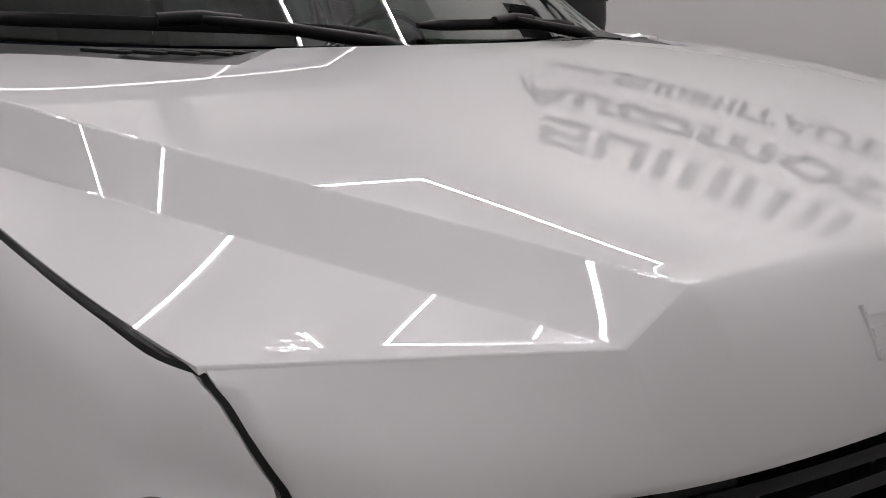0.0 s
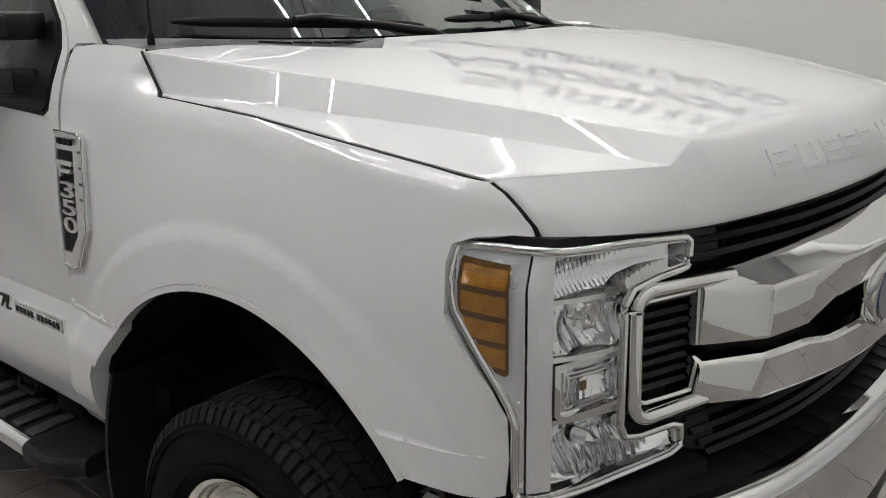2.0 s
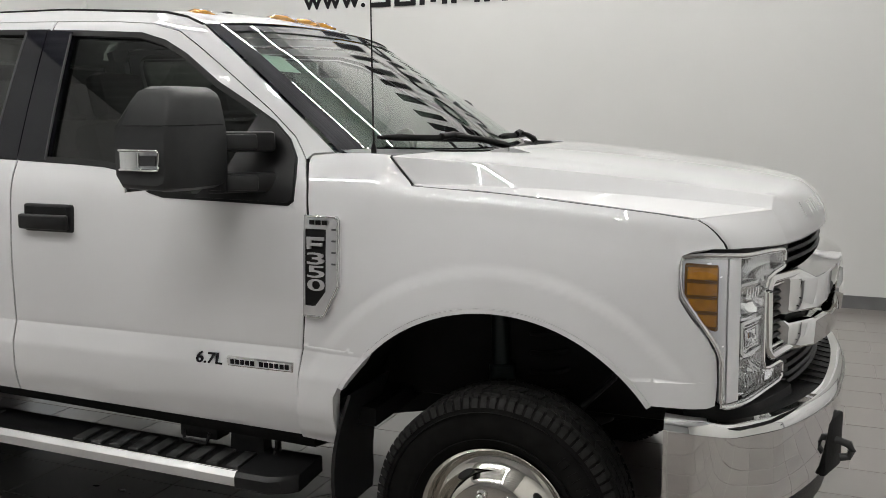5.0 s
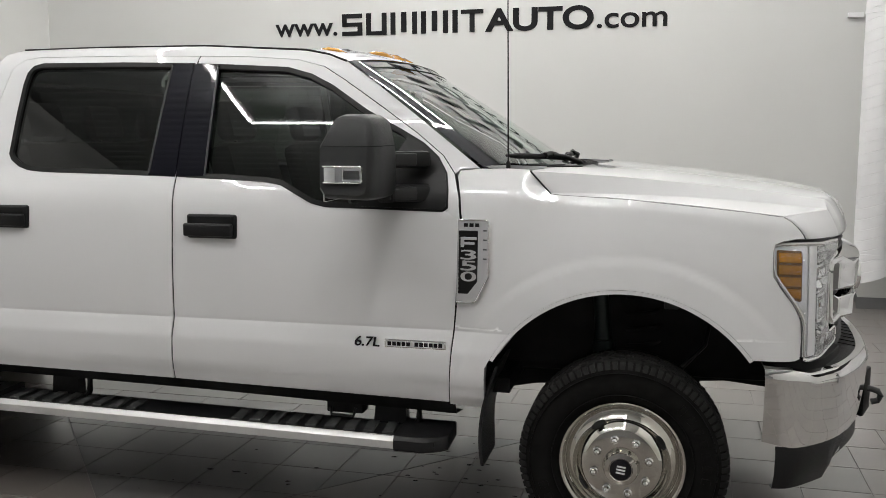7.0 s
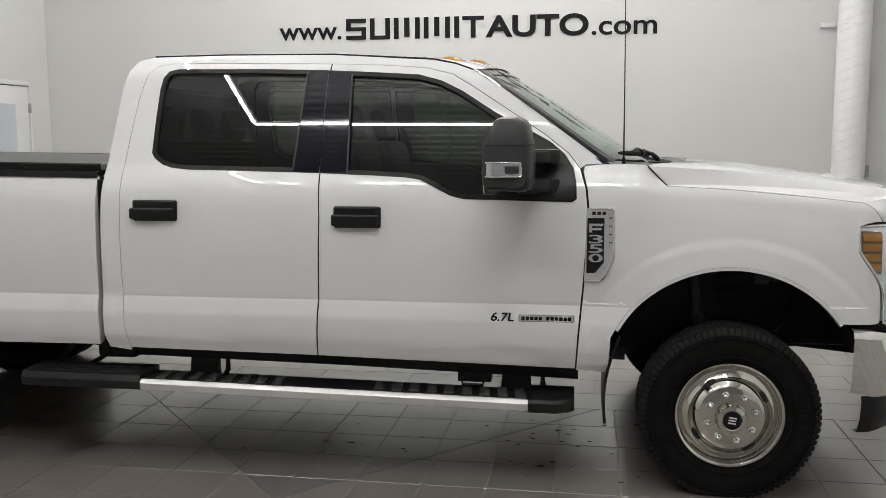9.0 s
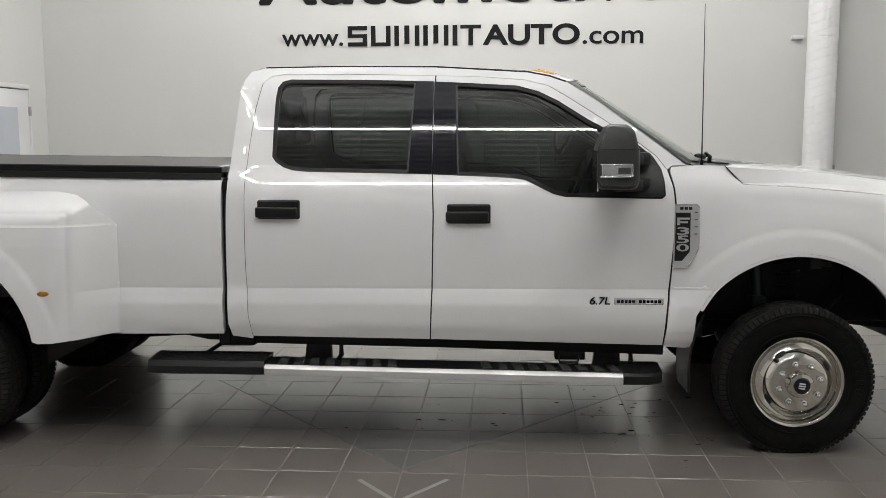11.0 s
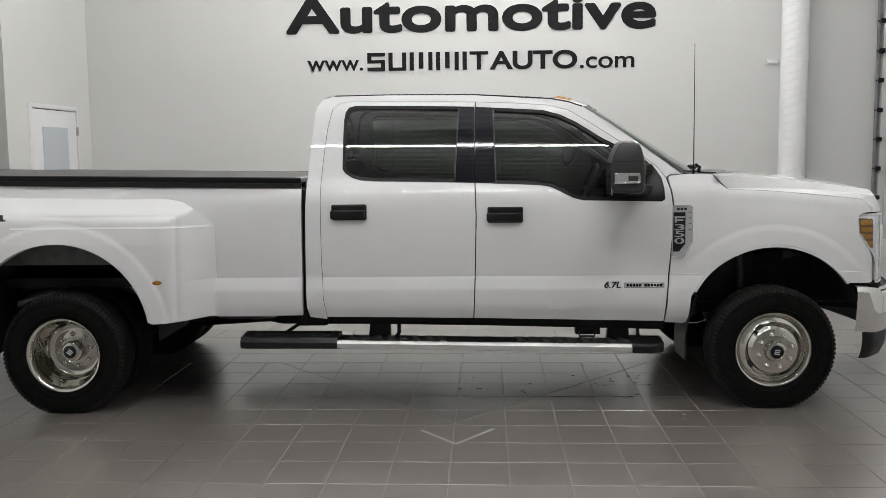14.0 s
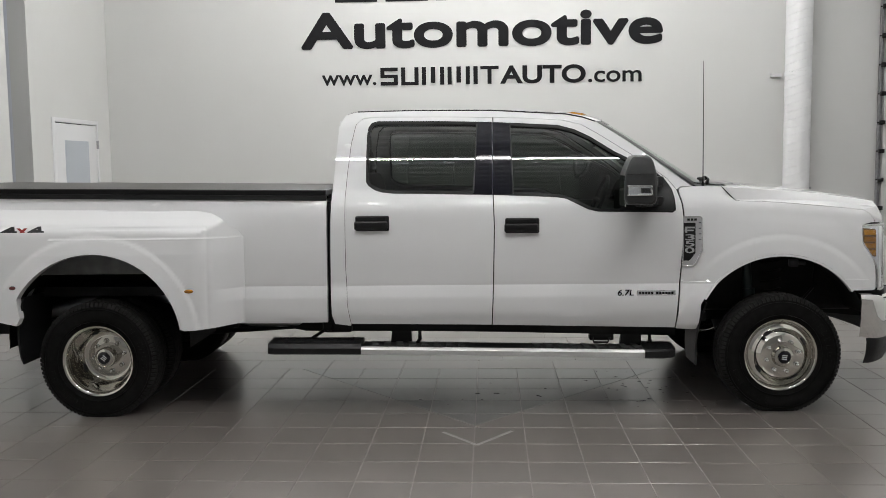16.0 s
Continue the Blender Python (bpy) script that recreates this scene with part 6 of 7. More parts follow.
def letters(body, size_x, size_z, m, mat, parent, name="letter_plate", bold=0.0, depth=0.002, spread=0.0):
    """Words in the built-in font, fitted to a width and height; m places them: x along, y up."""
    cu = bpy.data.curves.new(name, "FONT")
    cu.body = body
    cu.offset = bold
    ob = new(name, cu)
    bpy.context.view_layer.update()
    dg = bpy.context.evaluated_depsgraph_get()
    me = bpy.data.meshes.new_from_object(ob.evaluated_get(dg))
    bpy.data.objects.remove(ob)
    xs, ys = [v.co.x for v in me.vertices], [v.co.y for v in me.vertices]
    sx, sy = (size_x - 2 * spread) / (max(xs) - min(xs)), (size_z - 2 * spread) / (max(ys) - min(ys))
    bm = bmesh.new()
    bm.from_mesh(me)
    bpy.data.meshes.remove(me)
    low = min(ys)
    for v in bm.verts:
        v.co = Vector(((v.co.x - min(xs)) * sx + spread, (v.co.y - low) * sy + spread, 0))
    # one part for each letter: pieces that stand over one another belong together
    groups = []
    seen = set()
    for f in bm.faces:
        if f in seen:
            continue
        heap, piece = [f], []
        seen.add(f)
        while heap:
            g = heap.pop()
            piece.append(g)
            for e in g.edges:
                for h in e.link_faces:
                    if h not in seen:
                        seen.add(h)
                        heap.append(h)
        px = [v.co.x for g in piece for v in g.verts]
        groups.append([min(px), max(px), piece])
    groups.sort(key=lambda g: g[0])
    merged = []
    for lo, hi, piece in groups:
        if merged and min(hi, merged[-1][1]) - max(lo, merged[-1][0]) > 0.5 * min(hi - lo, merged[-1][1] - merged[-1][0]):
            merged[-1] = [min(lo, merged[-1][0]), max(hi, merged[-1][1]), merged[-1][2] + piece]
        else:
            merged.append([lo, hi, piece])
    ob = None
    for lo, hi, piece in merged:
        one = bmesh.new()
        for g in piece:
            one.faces.new([one.verts.new(v.co) for v in g.verts])
        bmesh.ops.remove_doubles(one, verts=one.verts, dist=1e-6)
        core = list(one.faces)
        for k in range(12 if spread else 0):
            # a heavier stroke: the face laid again round itself
            a = math.pi * k / 6
            got = bmesh.ops.duplicate(one, geom=core)
            bmesh.ops.translate(one, vec=(spread * math.cos(a), spread * math.sin(a), -0.0001 * (k + 1)), verts=[g for g in got["geom"] if isinstance(g, bmesh.types.BMVert)])
        got = bmesh.ops.extrude_face_region(one, geom=list(one.faces))
        bmesh.ops.translate(one, vec=(0, 0, depth), verts=[g for g in got["geom"] if isinstance(g, bmesh.types.BMVert)])
        bmesh.ops.transform(one, matrix=m, verts=one.verts)
        ob = part(name, one, mat, parent)
    bm.free()
    return ob


def on_side(x, y, z):
    """Frame on the near side: x forward, y up, z outwards."""
    return Matrix(((1, 0, 0, x), (0, 0, -1, -y), (0, 1, 0, z), (0, 0, 0, 1)))


BRIGHT = material("bright satin badge metal", (0.84, 0.84, 0.85), 0.18, metal=0.7)
vary(BRIGHT, 50.0, 0.95, 1.0)


def wing_badge():
    ob = new("wing_badge")
    ob.parent = truck
    ob["label"] = "chrome and black vent badge on the wing"

    def sh(x, z):
        return (x, -(wing_y(x, z) + 0.004), z)
    outer = [(-0.634, 1.304), (-0.522, 1.303), (-0.512, 1.292), (-0.511, 1.085), (-0.560, 0.990), (-0.575, 0.983), (-0.640, 0.983)]
    panel("chrome_frame", outer, sh, BRIGHT, ob, "", outward=(0, -1, 0), rim=0.02, step=0.03, offset=0.006, holes=([(-0.630, 1.261), (-0.556, 1.261), (-0.556, 1.066), (-0.594, 1.018), (-0.632, 1.018)],))
    panel("black_field", [(-0.634, 1.266), (-0.551, 1.266), (-0.551, 1.062), (-0.592, 1.013), (-0.636, 1.013)], sh, TRIM, ob, "", outward=(0, -1, 0), rim=0.0, step=0.05, offset=0.001)
    for i in range(4):
        bm = bmesh.new()
        z = 1.262 - i * 0.036
        yb = wing_y(-0.53, z) + 0.0115
        box(bm, -0.536, -0.521, -yb, -yb + 0.01, z - 0.003, z + 0.003, 0.001)
        part("vent_rib", bm, GREYPLASTIC, ob)
    bm = bmesh.new()
    tube(bm, [(x, -(wing_y(x, z) + 0.011), z) for x, z in densify([(-0.632, 1.302), (-0.524, 1.301), (-0.514, 1.290), (-0.513, 1.086), (-0.561, 0.992), (-0.576, 0.985), (-0.638, 0.985)], 0.02)], 0.0035, 8)
    part("frame_bead", bm, CHROME, ob, "", 50)
    # a bar figure and three digits, one under the other
    bm = bmesh.new()
    y = wing_y(-0.59, 1.2) + 0.002
    q = on_side(-0.623, y, 1.198)
    for x0, x1, z0, z1 in ((0.0, 0.014, 0.0, 0.039), (0.014, 0.062, 0.028, 0.039), (0.014, 0.054, 0.010, 0.020)):
        box(bm, x0, x1, z0, z1, 0.0, 0.010, 0.001, m=q)
    part("bar_figure", bm, BRIGHT, ob)
    for ch, z in (("3", 1.150), ("5", 1.108), ("0", 1.066)):
        letters(ch, 0.061, 0.038, on_side(-0.623, y, z), BRIGHT, ob, "digit", 0.012, 0.010)
    for x in (-0.610, -0.588, -0.566):
        bm = bmesh.new()
        box(bm, x, x + 0.016, -(y + 0.012), -(y + 0.007), 1.276, 1.290)
        part("trim_bar", bm, TRIM, ob)


wing_badge()


def door_badge():
    ob = new("engine_badge")
    ob.parent = truck
    ob["label"] = "chrome engine badge on the front door"
    y = cab_y(0, 0.81) + 0.0
    letters("6.7L", 0.105, 0.040, on_side(-1.056, y, 0.792) @ Matrix(((1, 0.18, 0, 0), (0, 1, 0, 0), (0, 0, 1, 0), (0, 0, 0, 1))), GLOSSBLACK, ob, "badge_figure", 0.016, 0.006)
    bm = bmesh.new()
    box(bm, -0.93, -0.680, -(y + 0.006), -(y - 0.004), 0.792, 0.826, 0.003)
    plate = part("badge_plate", bm, CHROME, ob, "", 40)
    bm = bmesh.new()
    box(bm, -0.924, -0.686, -(y + 0.0075), -(y + 0.004), 0.797, 0.821)
    part("plate_field", bm, SATIN, plate)
    for x0, x1 in ((-0.918, -0.822), (-0.808, -0.692)):
        n = 5 if x1 < -0.81 else 6
        w = (x1 - x0) / n
        for i in range(n):
            bm = bmesh.new()
            box(bm, x0 + i * w + 0.002, x0 + (i + 1) * w - 0.002, -(y + 0.0085), -(y + 0.006), 0.801, 0.817)
            part("plate_bar", bm, GLOSSBLACK, plate)


door_badge()


def flare_marks():
    y = flare_y(-4.0, 0.866)
    bm = bmesh.new()
    lathe(bm, [(0.0, -0.010), (0.6, -0.009), (0.95, -0.004), (1.0, 0.002)], 24, pose(-3.808, -flare_y(-3.808, 0.866) - 0.001, 0.867, 0, 0, 0) @ Matrix.Diagonal((0.030, 1, 0.013, 1)))
    part("flare_marker", bm, AMBER, truck, "oval amber marker lamp", 40)
    bm = bmesh.new()
    lathe(bm, [(0.0, -0.010), (0.6, -0.009), (0.95, -0.004), (1.0, 0.002)], 24, pose(-4.945, -flare_y(-4.945, 0.898) - 0.001, 0.898, 0, 0, 0) @ Matrix.Diagonal((0.022, 1, 0.013, 1)))
    part("flare_marker", bm, REDLENS, truck, "oval red marker lamp", 40)
    z = 1.232
    y = flare_y(-4.9, 1.255) + 0.001
    q = on_side(-5.030, y, z)
    decal = material("grey decal", (0.045, 0.045, 0.048), 0.4)
    red = material("dark red decal", (0.30, 0.03, 0.025), 0.4)
    letters("4", 0.108, 0.058, q, decal, truck, "decal_figure", 0.03, 0.0015)
    letters("x", 0.075, 0.044, q @ Matrix.Translation((0.105, 0.003, 0)), red, truck, "decal_figure", 0.03, 0.0015)
    letters("4", 0.108, 0.058, q @ Matrix.Translation((0.176, 0, 0)), decal, truck, "decal_figure", 0.03, 0.0015)


flare_marks()


# sticker behind the windscreen
bm = bmesh.new()
p = screen_point(0.10, 0.72)
box(bm, -0.05, 0.05, -0.075, 0.075, -0.001, 0.001, m=Matrix.Translation((p.x - 0.03, p.y + 0.03, p.z - 0.03)) @ pose(0, 0, 0, 0, 36, 0))
part("screen_sticker", bm, material("pale paper", (0.6, 0.62, 0.6), 0.6), truck, "pale paper sticker")


def nose_strokes():
    """Raised strokes pressed into the nose, painted with the body."""
    bpy.context.view_layer.update()
    plan = [(-0.470, 5), (-0.375, 4), (-0.290, 5), (-0.205, 5), (-0.120, 5), (0.005, 4), (0.100, 4), (0.190, 3), (0.270, 3)]
    for y0, kind in plan:
        w = 0.066
        strokes = {5: ((0, w, 0.8, 1.0), (0, 0.016, 0.0, 1.0), (0, w, 0.40, 0.58), (0, w, 0.0, 0.2)), 4: ((0, 0.016, 0.0, 1.0), (w - 0.016, w, 0.0, 1.0), (0, w, 0.0, 0.2)), 3: ((0, w, 0.8, 1.0), (w / 2 - 0.008, w / 2 + 0.008, 0.0, 0.8))}[kind]
        for a, b, lo, hi in strokes:
            bm = bmesh.new()
            grid = []
            ok = True
            for f in (lo, hi):
                row = []
                for y in (y0 + a, y0 + b):
                    z = 1.300 + 0.042 * f
                    hit, loc, nor, _ = bonnet_ob.ray_cast(Vector((1.3, y, z)), Vector((-1, 0, 0)))
                    ok = ok and hit
                    row.append((loc, nor))
                grid.append(row)
            if not ok:
                bm.free()
                continue
            top = [loc + nor * 0.0035 for loc, nor in (grid[0][0], grid[0][1], grid[1][1], grid[1][0])]
            low = [loc - nor * 0.002 for loc, nor in (grid[0][0], grid[0][1], grid[1][1], grid[1][0])]
            mid = sum(top, Vector()) / 4
            tv = [bm.verts.new(p.lerp(mid, 0.06)) for p in top]
            lv = [bm.verts.new(p) for p in low]
            bm.faces.new(tv)
            for i in range(4):
                bm.faces.new((lv[i], lv[(i + 1) % 4], tv[(i + 1) % 4], tv[i]))
            part("raised_stroke", bm, PAINT, bonnet_ob)


nose_strokes()

# ---- on the walls ----


def on_wall(x, z):
    """Frame on the back wall, facing the room: x along, y up, z outwards."""
    return HALL @ Matrix(((1, 0, 0, x), (0, 0, -1, Y1), (0, 1, 0, z), (0, 0, 0, 1)))


def sign(name, label):
    return thing(name, label, "wall lettering")


s1 = sign("wall_word", "large black rounded letters reading Automotive on the white wall")
for word, x0, x1, z0, h in (("Automotive", -4.236, 0.301, 3.115, 0.462),):
    letters(word, x1 - x0, h, on_wall(x0, z0), SIGNBLACK, s1, "letter", 0.0, 0.012, 0.022)
s2 = sign("wall_address", "black web address letters on the white wall")
letters("www.", 0.695, 0.132, on_wall(-3.982, 2.664), SIGNBLACK, s2, "letter", 0.012, 0.010)
letters("AUTO", 1.071, 0.228, on_wall(-1.720, 2.653), SIGNBLACK, s2, "letter", 0.030, 0.010)
letters(".com", 0.662, 0.142, on_wall(-0.618, 2.655), SIGNBLACK, s2, "letter", 0.012, 0.010)


def bar_word(parent, x0, z0, w, h, plan, depth=0.010):
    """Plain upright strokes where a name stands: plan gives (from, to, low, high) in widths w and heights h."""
    for a, b, lo, hi in plan:
        bm = bmesh.new()
        box(bm, x0 + a * w, x0 + b * w, lo * h, hi * h, 0.0, depth)
        ob = part("bar", bm, SIGNBLACK, parent)
        ob.matrix_world = HALL @ Matrix(((1, 0, 0, 0), (0, 0, -1, Y1), (0, 1, 0, z0), (0, 0, 0, 1)))


NAME = [(0.00, 0.86, 0.80, 1.0), (0.00, 0.20, 0.52, 0.80), (0.00, 0.86, 0.42, 0.60), (0.66, 0.86, 0.20, 0.42), (0.00, 0.86, 0.0, 0.20),
        (1.03, 1.23, 0.0, 1.0), (1.69, 1.89, 0.0, 1.0), (1.23, 1.69, 0.0, 0.18),
        (2.06, 2.26, 0.0, 1.0), (2.50, 2.72, 0.1, 1.0), (2.96, 3.16, 0.0, 1.0),
        (3.33, 3.53, 0.0, 1.0), (3.77, 3.99, 0.1, 1.0), (4.23, 4.43, 0.0, 1.0),
        (4.61, 4.82, 0.0, 1.0),
        (4.95, 5.85, 0.82, 1.0), (5.30, 5.50, 0.0, 0.82)]
bar_word(s2, -3.232, 2.657, 0.2555, 0.222, NAME)
s3 = sign("wall_name", "large black strokes of a name on the white wall")
bar_word(s3, -3.79, 3.70, 0.62, 0.62, NAME)


def wall_door():
    ob = thing("door_1", "white panelled door with a grey glazed light, closed", "door")
    tagged(ob, kind="structure")

    def put(name, bm, mat, parent, label=""):
        o = part(name, bm, mat, parent, label, 30)
        return o
    y0, y1, z1 = DY0 + 0.05, DY1 - 0.03, DZ - 0.02
    leaf = put("door_leaf", boxes((X0 - 0.045, X0 - 0.004, y0 + 0.03, y1, 0.01, z1 - 0.01), bevel=0.003), DOORPAINT, ob)
    put("door_frame", boxes((X0 - 0.05, X0 + 0.012, DY0, y0 + 0.022, 0, DZ + 0.03), (X0 - 0.05, X0 + 0.012, y1 + 0.006, DY1, 0, DZ + 0.03), (X0 - 0.05, X0 + 0.012, y0 + 0.022, y1 + 0.006, z1, DZ + 0.03), bevel=0.003), DOORPAINT, ob)
    put("door_glass", boxes((X0 - 0.006, X0 + 0.002, 3.435, 4.05, 1.05, 1.985)), material("frosted grey glass", (0.46, 0.49, 0.53), 0.25), leaf, "frosted grey glass")
    put("hinge", boxes((X0 - 0.004, X0 + 0.02, y1 - 0.006, y1 + 0.022, 1.895, 2.0), bevel=0.002), GALV, leaf, "dark steel hinge")
    put("hinge", boxes((X0 - 0.004, X0 + 0.02, y1 - 0.006, y1 + 0.022, 0.25, 0.36), bevel=0.002), GALV, leaf, "dark steel hinge")
    put("door_handle", boxes((X0 - 0.004, X0 + 0.05, y0 + 0.08, y0 + 0.20, 1.0, 1.03), bevel=0.006), GALV, leaf, "steel lever handle")
    ob.matrix_world = HALL


wall_door()


def wall_pipe():
    """A wrapped drain pipe down the back wall with clamps."""
    ob = thing("wall_pipe", "white jacketed round pipe clamped upright to the wall", "pipe")
    cx, cy, r = 1.90, Y1 - 0.20, 0.155
    bm = bmesh.new()
    prof = []
    z = 0.34
    while z < CEIL:
        prof += [(r, z), (r, z + 0.088), (r - 0.0022, z + 0.0915), (r - 0.0022, z + 0.0935)]
        z += 0.097
    steps = 40
    rings = []
    for rr, zz in prof:
        rings.append([bm.verts.new((cx + rr * math.cos(2 * math.pi * i / steps), cy + rr * math.sin(2 * math.pi * i / steps), zz + 0.05 * math.cos(2 * math.pi * i / steps))) for i in range(steps)])
    for a, b in zip(rings, rings[1:]):
        for i in range(steps):
            bm.faces.new((a[i], a[(i + 1) % steps], b[(i + 1) % steps], b[i]))
    bm.faces.new(rings[0][::-1])
    part("jacket", bm, DUCTWRAP, ob, "white spiral-wrapped jacket", 30)
    for z in (2.70, 0.55):
        bm = bmesh.new()
        lathe(bm, [(r + 0.001, -0.02), (r + 0.005, -0.018), (r + 0.005, 0.018), (r + 0.001, 0.02)], 40, Matrix.Translation((cx, cy, z)) @ pose(0, 0, 0, 90, 0, 0))
        box(bm, cx - r - 0.12, cx - r + 0.01, Y1 - 0.045, Y1 - 0.002, z - 0.022, z + 0.022, 0.004)
        box(bm, cx + r - 0.01, cx + r + 0.03, Y1 - 0.045, Y1 - 0.002, z - 0.022, z + 0.022, 0.004)
        part("clamp", bm, DUCTWRAP, ob, "", 40)
    bm = bmesh.new()
    tube(bm, [(cx + r + 0.025, Y1 - 0.025, 0.9), (cx + r + 0.025, Y1 - 0.025, CEIL)], 0.012, 8)
    part("conduit", bm, GREYPLASTIC, ob, "thin grey conduit", 60)
    bm = bmesh.new()
    box(bm, cx + r - 0.005, cx + r + 0.09, Y1 - 0.05, Y1 - 0.002, 1.20, 1.32, 0.006)
    part("outlet_box", bm, GALV, ob, "", 30)
    ob.matrix_world = HALL


wall_pipe()


def garage_door():
    ob = thing("garage_door", "white sectional garage door in a galvanised track", "garage door")
    for i in range(7):
        z = 0.01 + i * 0.55
        bm = bmesh.new()
        box(bm, X1 + 0.06, X1 + 0.11, 0.12, 4.58, z, z + 0.545, 0.006)
        for y in np.arange(0.25, 4.3, 0.86):
            box(bm, X1 + 0.052, X1 + 0.06, y, y + 0.72, z + 0.10, z + 0.44, 0.004)
        part("door_section", bm, DOORPAINT, ob, "", 30)
    for y in (4.62, 0.07):
        bm = bmesh.new()
        box(bm, X1 - 0.06, X1 - 0.055, y - 0.03, y + 0.03, 0.0, 4.2)
        box(bm, X1 - 0.06, X1 - 0.005, y + 0.028, y + 0.033, 0.0, 4.2)
        part("track", bm, GALV, ob, "galvanised steel track")
        for z in np.arange(0.35, 4.0, 0.35):
            bm = bmesh.new()
            box(bm, X1 - 0.055, X1 + 0.002, y - 0.075, y + 0.0, z - 0.025, z + 0.025, 0.004)
            tube(bm, [(X1 - 0.075, y - 0.02, z), (X1 - 0.045, y - 0.02, z)], 0.009, 8)
            part("track_bracket", bm, DARK, ob, "", 40)
    ob.matrix_world = HALL


garage_door()

# ---- the floor: slab with laid tiles ----
TILE = material("grey-brown porcelain tile", (0.186, 0.164, 0.150), 0.35, coat=1.0, spec=0.5)


def tile_nodes(m):
    t = m.node_tree
    b = t.nodes["Principled BSDF"]
    info = t.nodes.new("ShaderNodeObjectInfo")
    isl = t.nodes.new("ShaderNodeNewGeometry")
    co = t.nodes.new("ShaderNodeTexCoord")
    add = t.nodes.new("ShaderNodeMath")
    add.operation = "ADD"
    t.links.new(info.outputs["Random"], add.inputs[0])
    t.links.new(isl.outputs["Random Per Island"], add.inputs[1])
    fr = t.nodes.new("ShaderNodeMath")
    fr.operation = "FRACT"
    t.links.new(add.outputs[0], fr.inputs[0])
    n = t.nodes.new("ShaderNodeTexNoise")
    n.inputs["Scale"].default_value = 3.5
    n.inputs["Detail"].default_value = 2.0
    shift = t.nodes.new("ShaderNodeVectorMath")
    shift.operation = "MULTIPLY_ADD"
    shift.inputs[1].default_value = (17.0, 31.0, 7.0)
    t.links.new(fr.outputs[0], shift.inputs[0])
    t.links.new(isl.outputs["Position"], shift.inputs[2])
    t.links.new(shift.outputs[0], n.inputs["Vector"])
    r1 = t.nodes.new("ShaderNodeMapRange")
    r1.inputs[3].default_value, r1.inputs[4].default_value = 0.94, 1.05
    t.links.new(fr.outputs[0], r1.inputs[0])
    r2 = t.nodes.new("ShaderNodeMapRange")
    r2.inputs[1].default_value, r2.inputs[2].default_value = 0.3, 0.7
    r2.inputs[3].default_value, r2.inputs[4].default_value = 0.93, 1.07
    t.links.new(n.outputs["Fac"], r2.inputs[0])
    mu = t.nodes.new("ShaderNodeMath")
    mu.operation = "MULTIPLY"
    t.links.new(r1.outputs[0], mu.inputs[0])
    t.links.new(r2.outputs[0], mu.inputs[1])
    mix = t.nodes.new("ShaderNodeMix")
    mix.data_type, mix.blend_type = "RGBA", "MULTIPLY"
    mix.inputs[0].default_value = 1.0
    mix.inputs[6].default_value = b.inputs["Base Color"].default_value
    t.links.new(mu.outputs[0], mix.inputs[7])
    t.links.new(mix.outputs[2], b.inputs["Base Color"])
    r3 = t.nodes.new("ShaderNodeMapRange")
    r3.inputs[1].default_value, r3.inputs[2].default_value = 0.3, 0.7
    r3.inputs[3].default_value, r3.inputs[4].default_value = 0.32, 0.36
    t.links.new(n.outputs["Fac"], r3.inputs[0])
    t.links.new(r3.outputs[0], b.inputs["Roughness"])
    n2 = t.nodes.new("ShaderNodeTexNoise")
    n2.inputs["Scale"].default_value = 40.0
    n2.inputs["Detail"].default_value = 4.0
    t.links.new(isl.outputs["Position"], n2.inputs["Vector"])
    u = t.nodes.new("ShaderNodeBump")
    u.inputs["Strength"].default_value = 0.08
    u.inputs["Distance"].default_value = 0.002
    t.links.new(n2.outputs["Fac"], u.inputs["Height"])
    t.links.new(u.outputs[0], b.inputs["Normal"])


tile_nodes(TILE)
DARKTILE = material("dark grey porcelain tile", (0.136, 0.129, 0.126), 0.35, coat=1.0, spec=0.5)
tile_nodes(DARKTILE)
for tile_mat in (TILE, DARKTILE):
    tile_mat.node_tree.nodes["Principled BSDF"].inputs["Coat Roughness"].default_value = 0.23
    tile_mat.node_tree.nodes["Principled BSDF"].inputs["Coat IOR"].default_value = 2.2
floor = structure("floor", boxes((X0 - 1.4, X1 + 0.2, Y0 - 0.2, Y1 + 0.2, -0.12, FLOOR_Z - 0.004)), GROUT, "grey-brown porcelain tiles with thin joints", "floor")
UX, UY = 0.304, 0.325
OX, OY = -1.964, -1.06


def tile_mesh(poly, mat):
    """One tile with bevelled edges; poly is its cell round its own middle."""
    bm = bmesh.new()
    c = 0.0009
    out = inset(poly, 0.0024)
    top = inset(out, c)
    lo = [bm.verts.new((x, y, -0.006)) for x, y in out]
    mid = [bm.verts.new((x, y, -c)) for x, y in out]
    hi = [bm.verts.new((x, y, 0)) for x, y in top]
    n = len(poly)
    for a, b in ((lo, mid), (mid, hi)):
        for k in range(n):
            bm.faces.new((a[k], a[(k + 1) % n], b[(k + 1) % n], b[k]))
    bm.faces.new(hi)
    me = bpy.data.meshes.new("tile")
    bm.to_mesh(me)
    bm.free()
    me.materials.append(mat)
    return me


def clip(poly, p, n, sign):
    """The part of an outline on one side of a line through p with normal n."""
    out = []
    for i in range(len(poly)):
        a, b = Vector(poly[i]), Vector(poly[(i + 1) % len(poly)])
        da, db = sign * (a - p).dot(n), sign * (b - p).dot(n)
        if da >= 0:
            out.append(tuple(a))
        if da * db < 0:
            out.append(tuple(a.lerp(b, da / (da - db))))
    return out


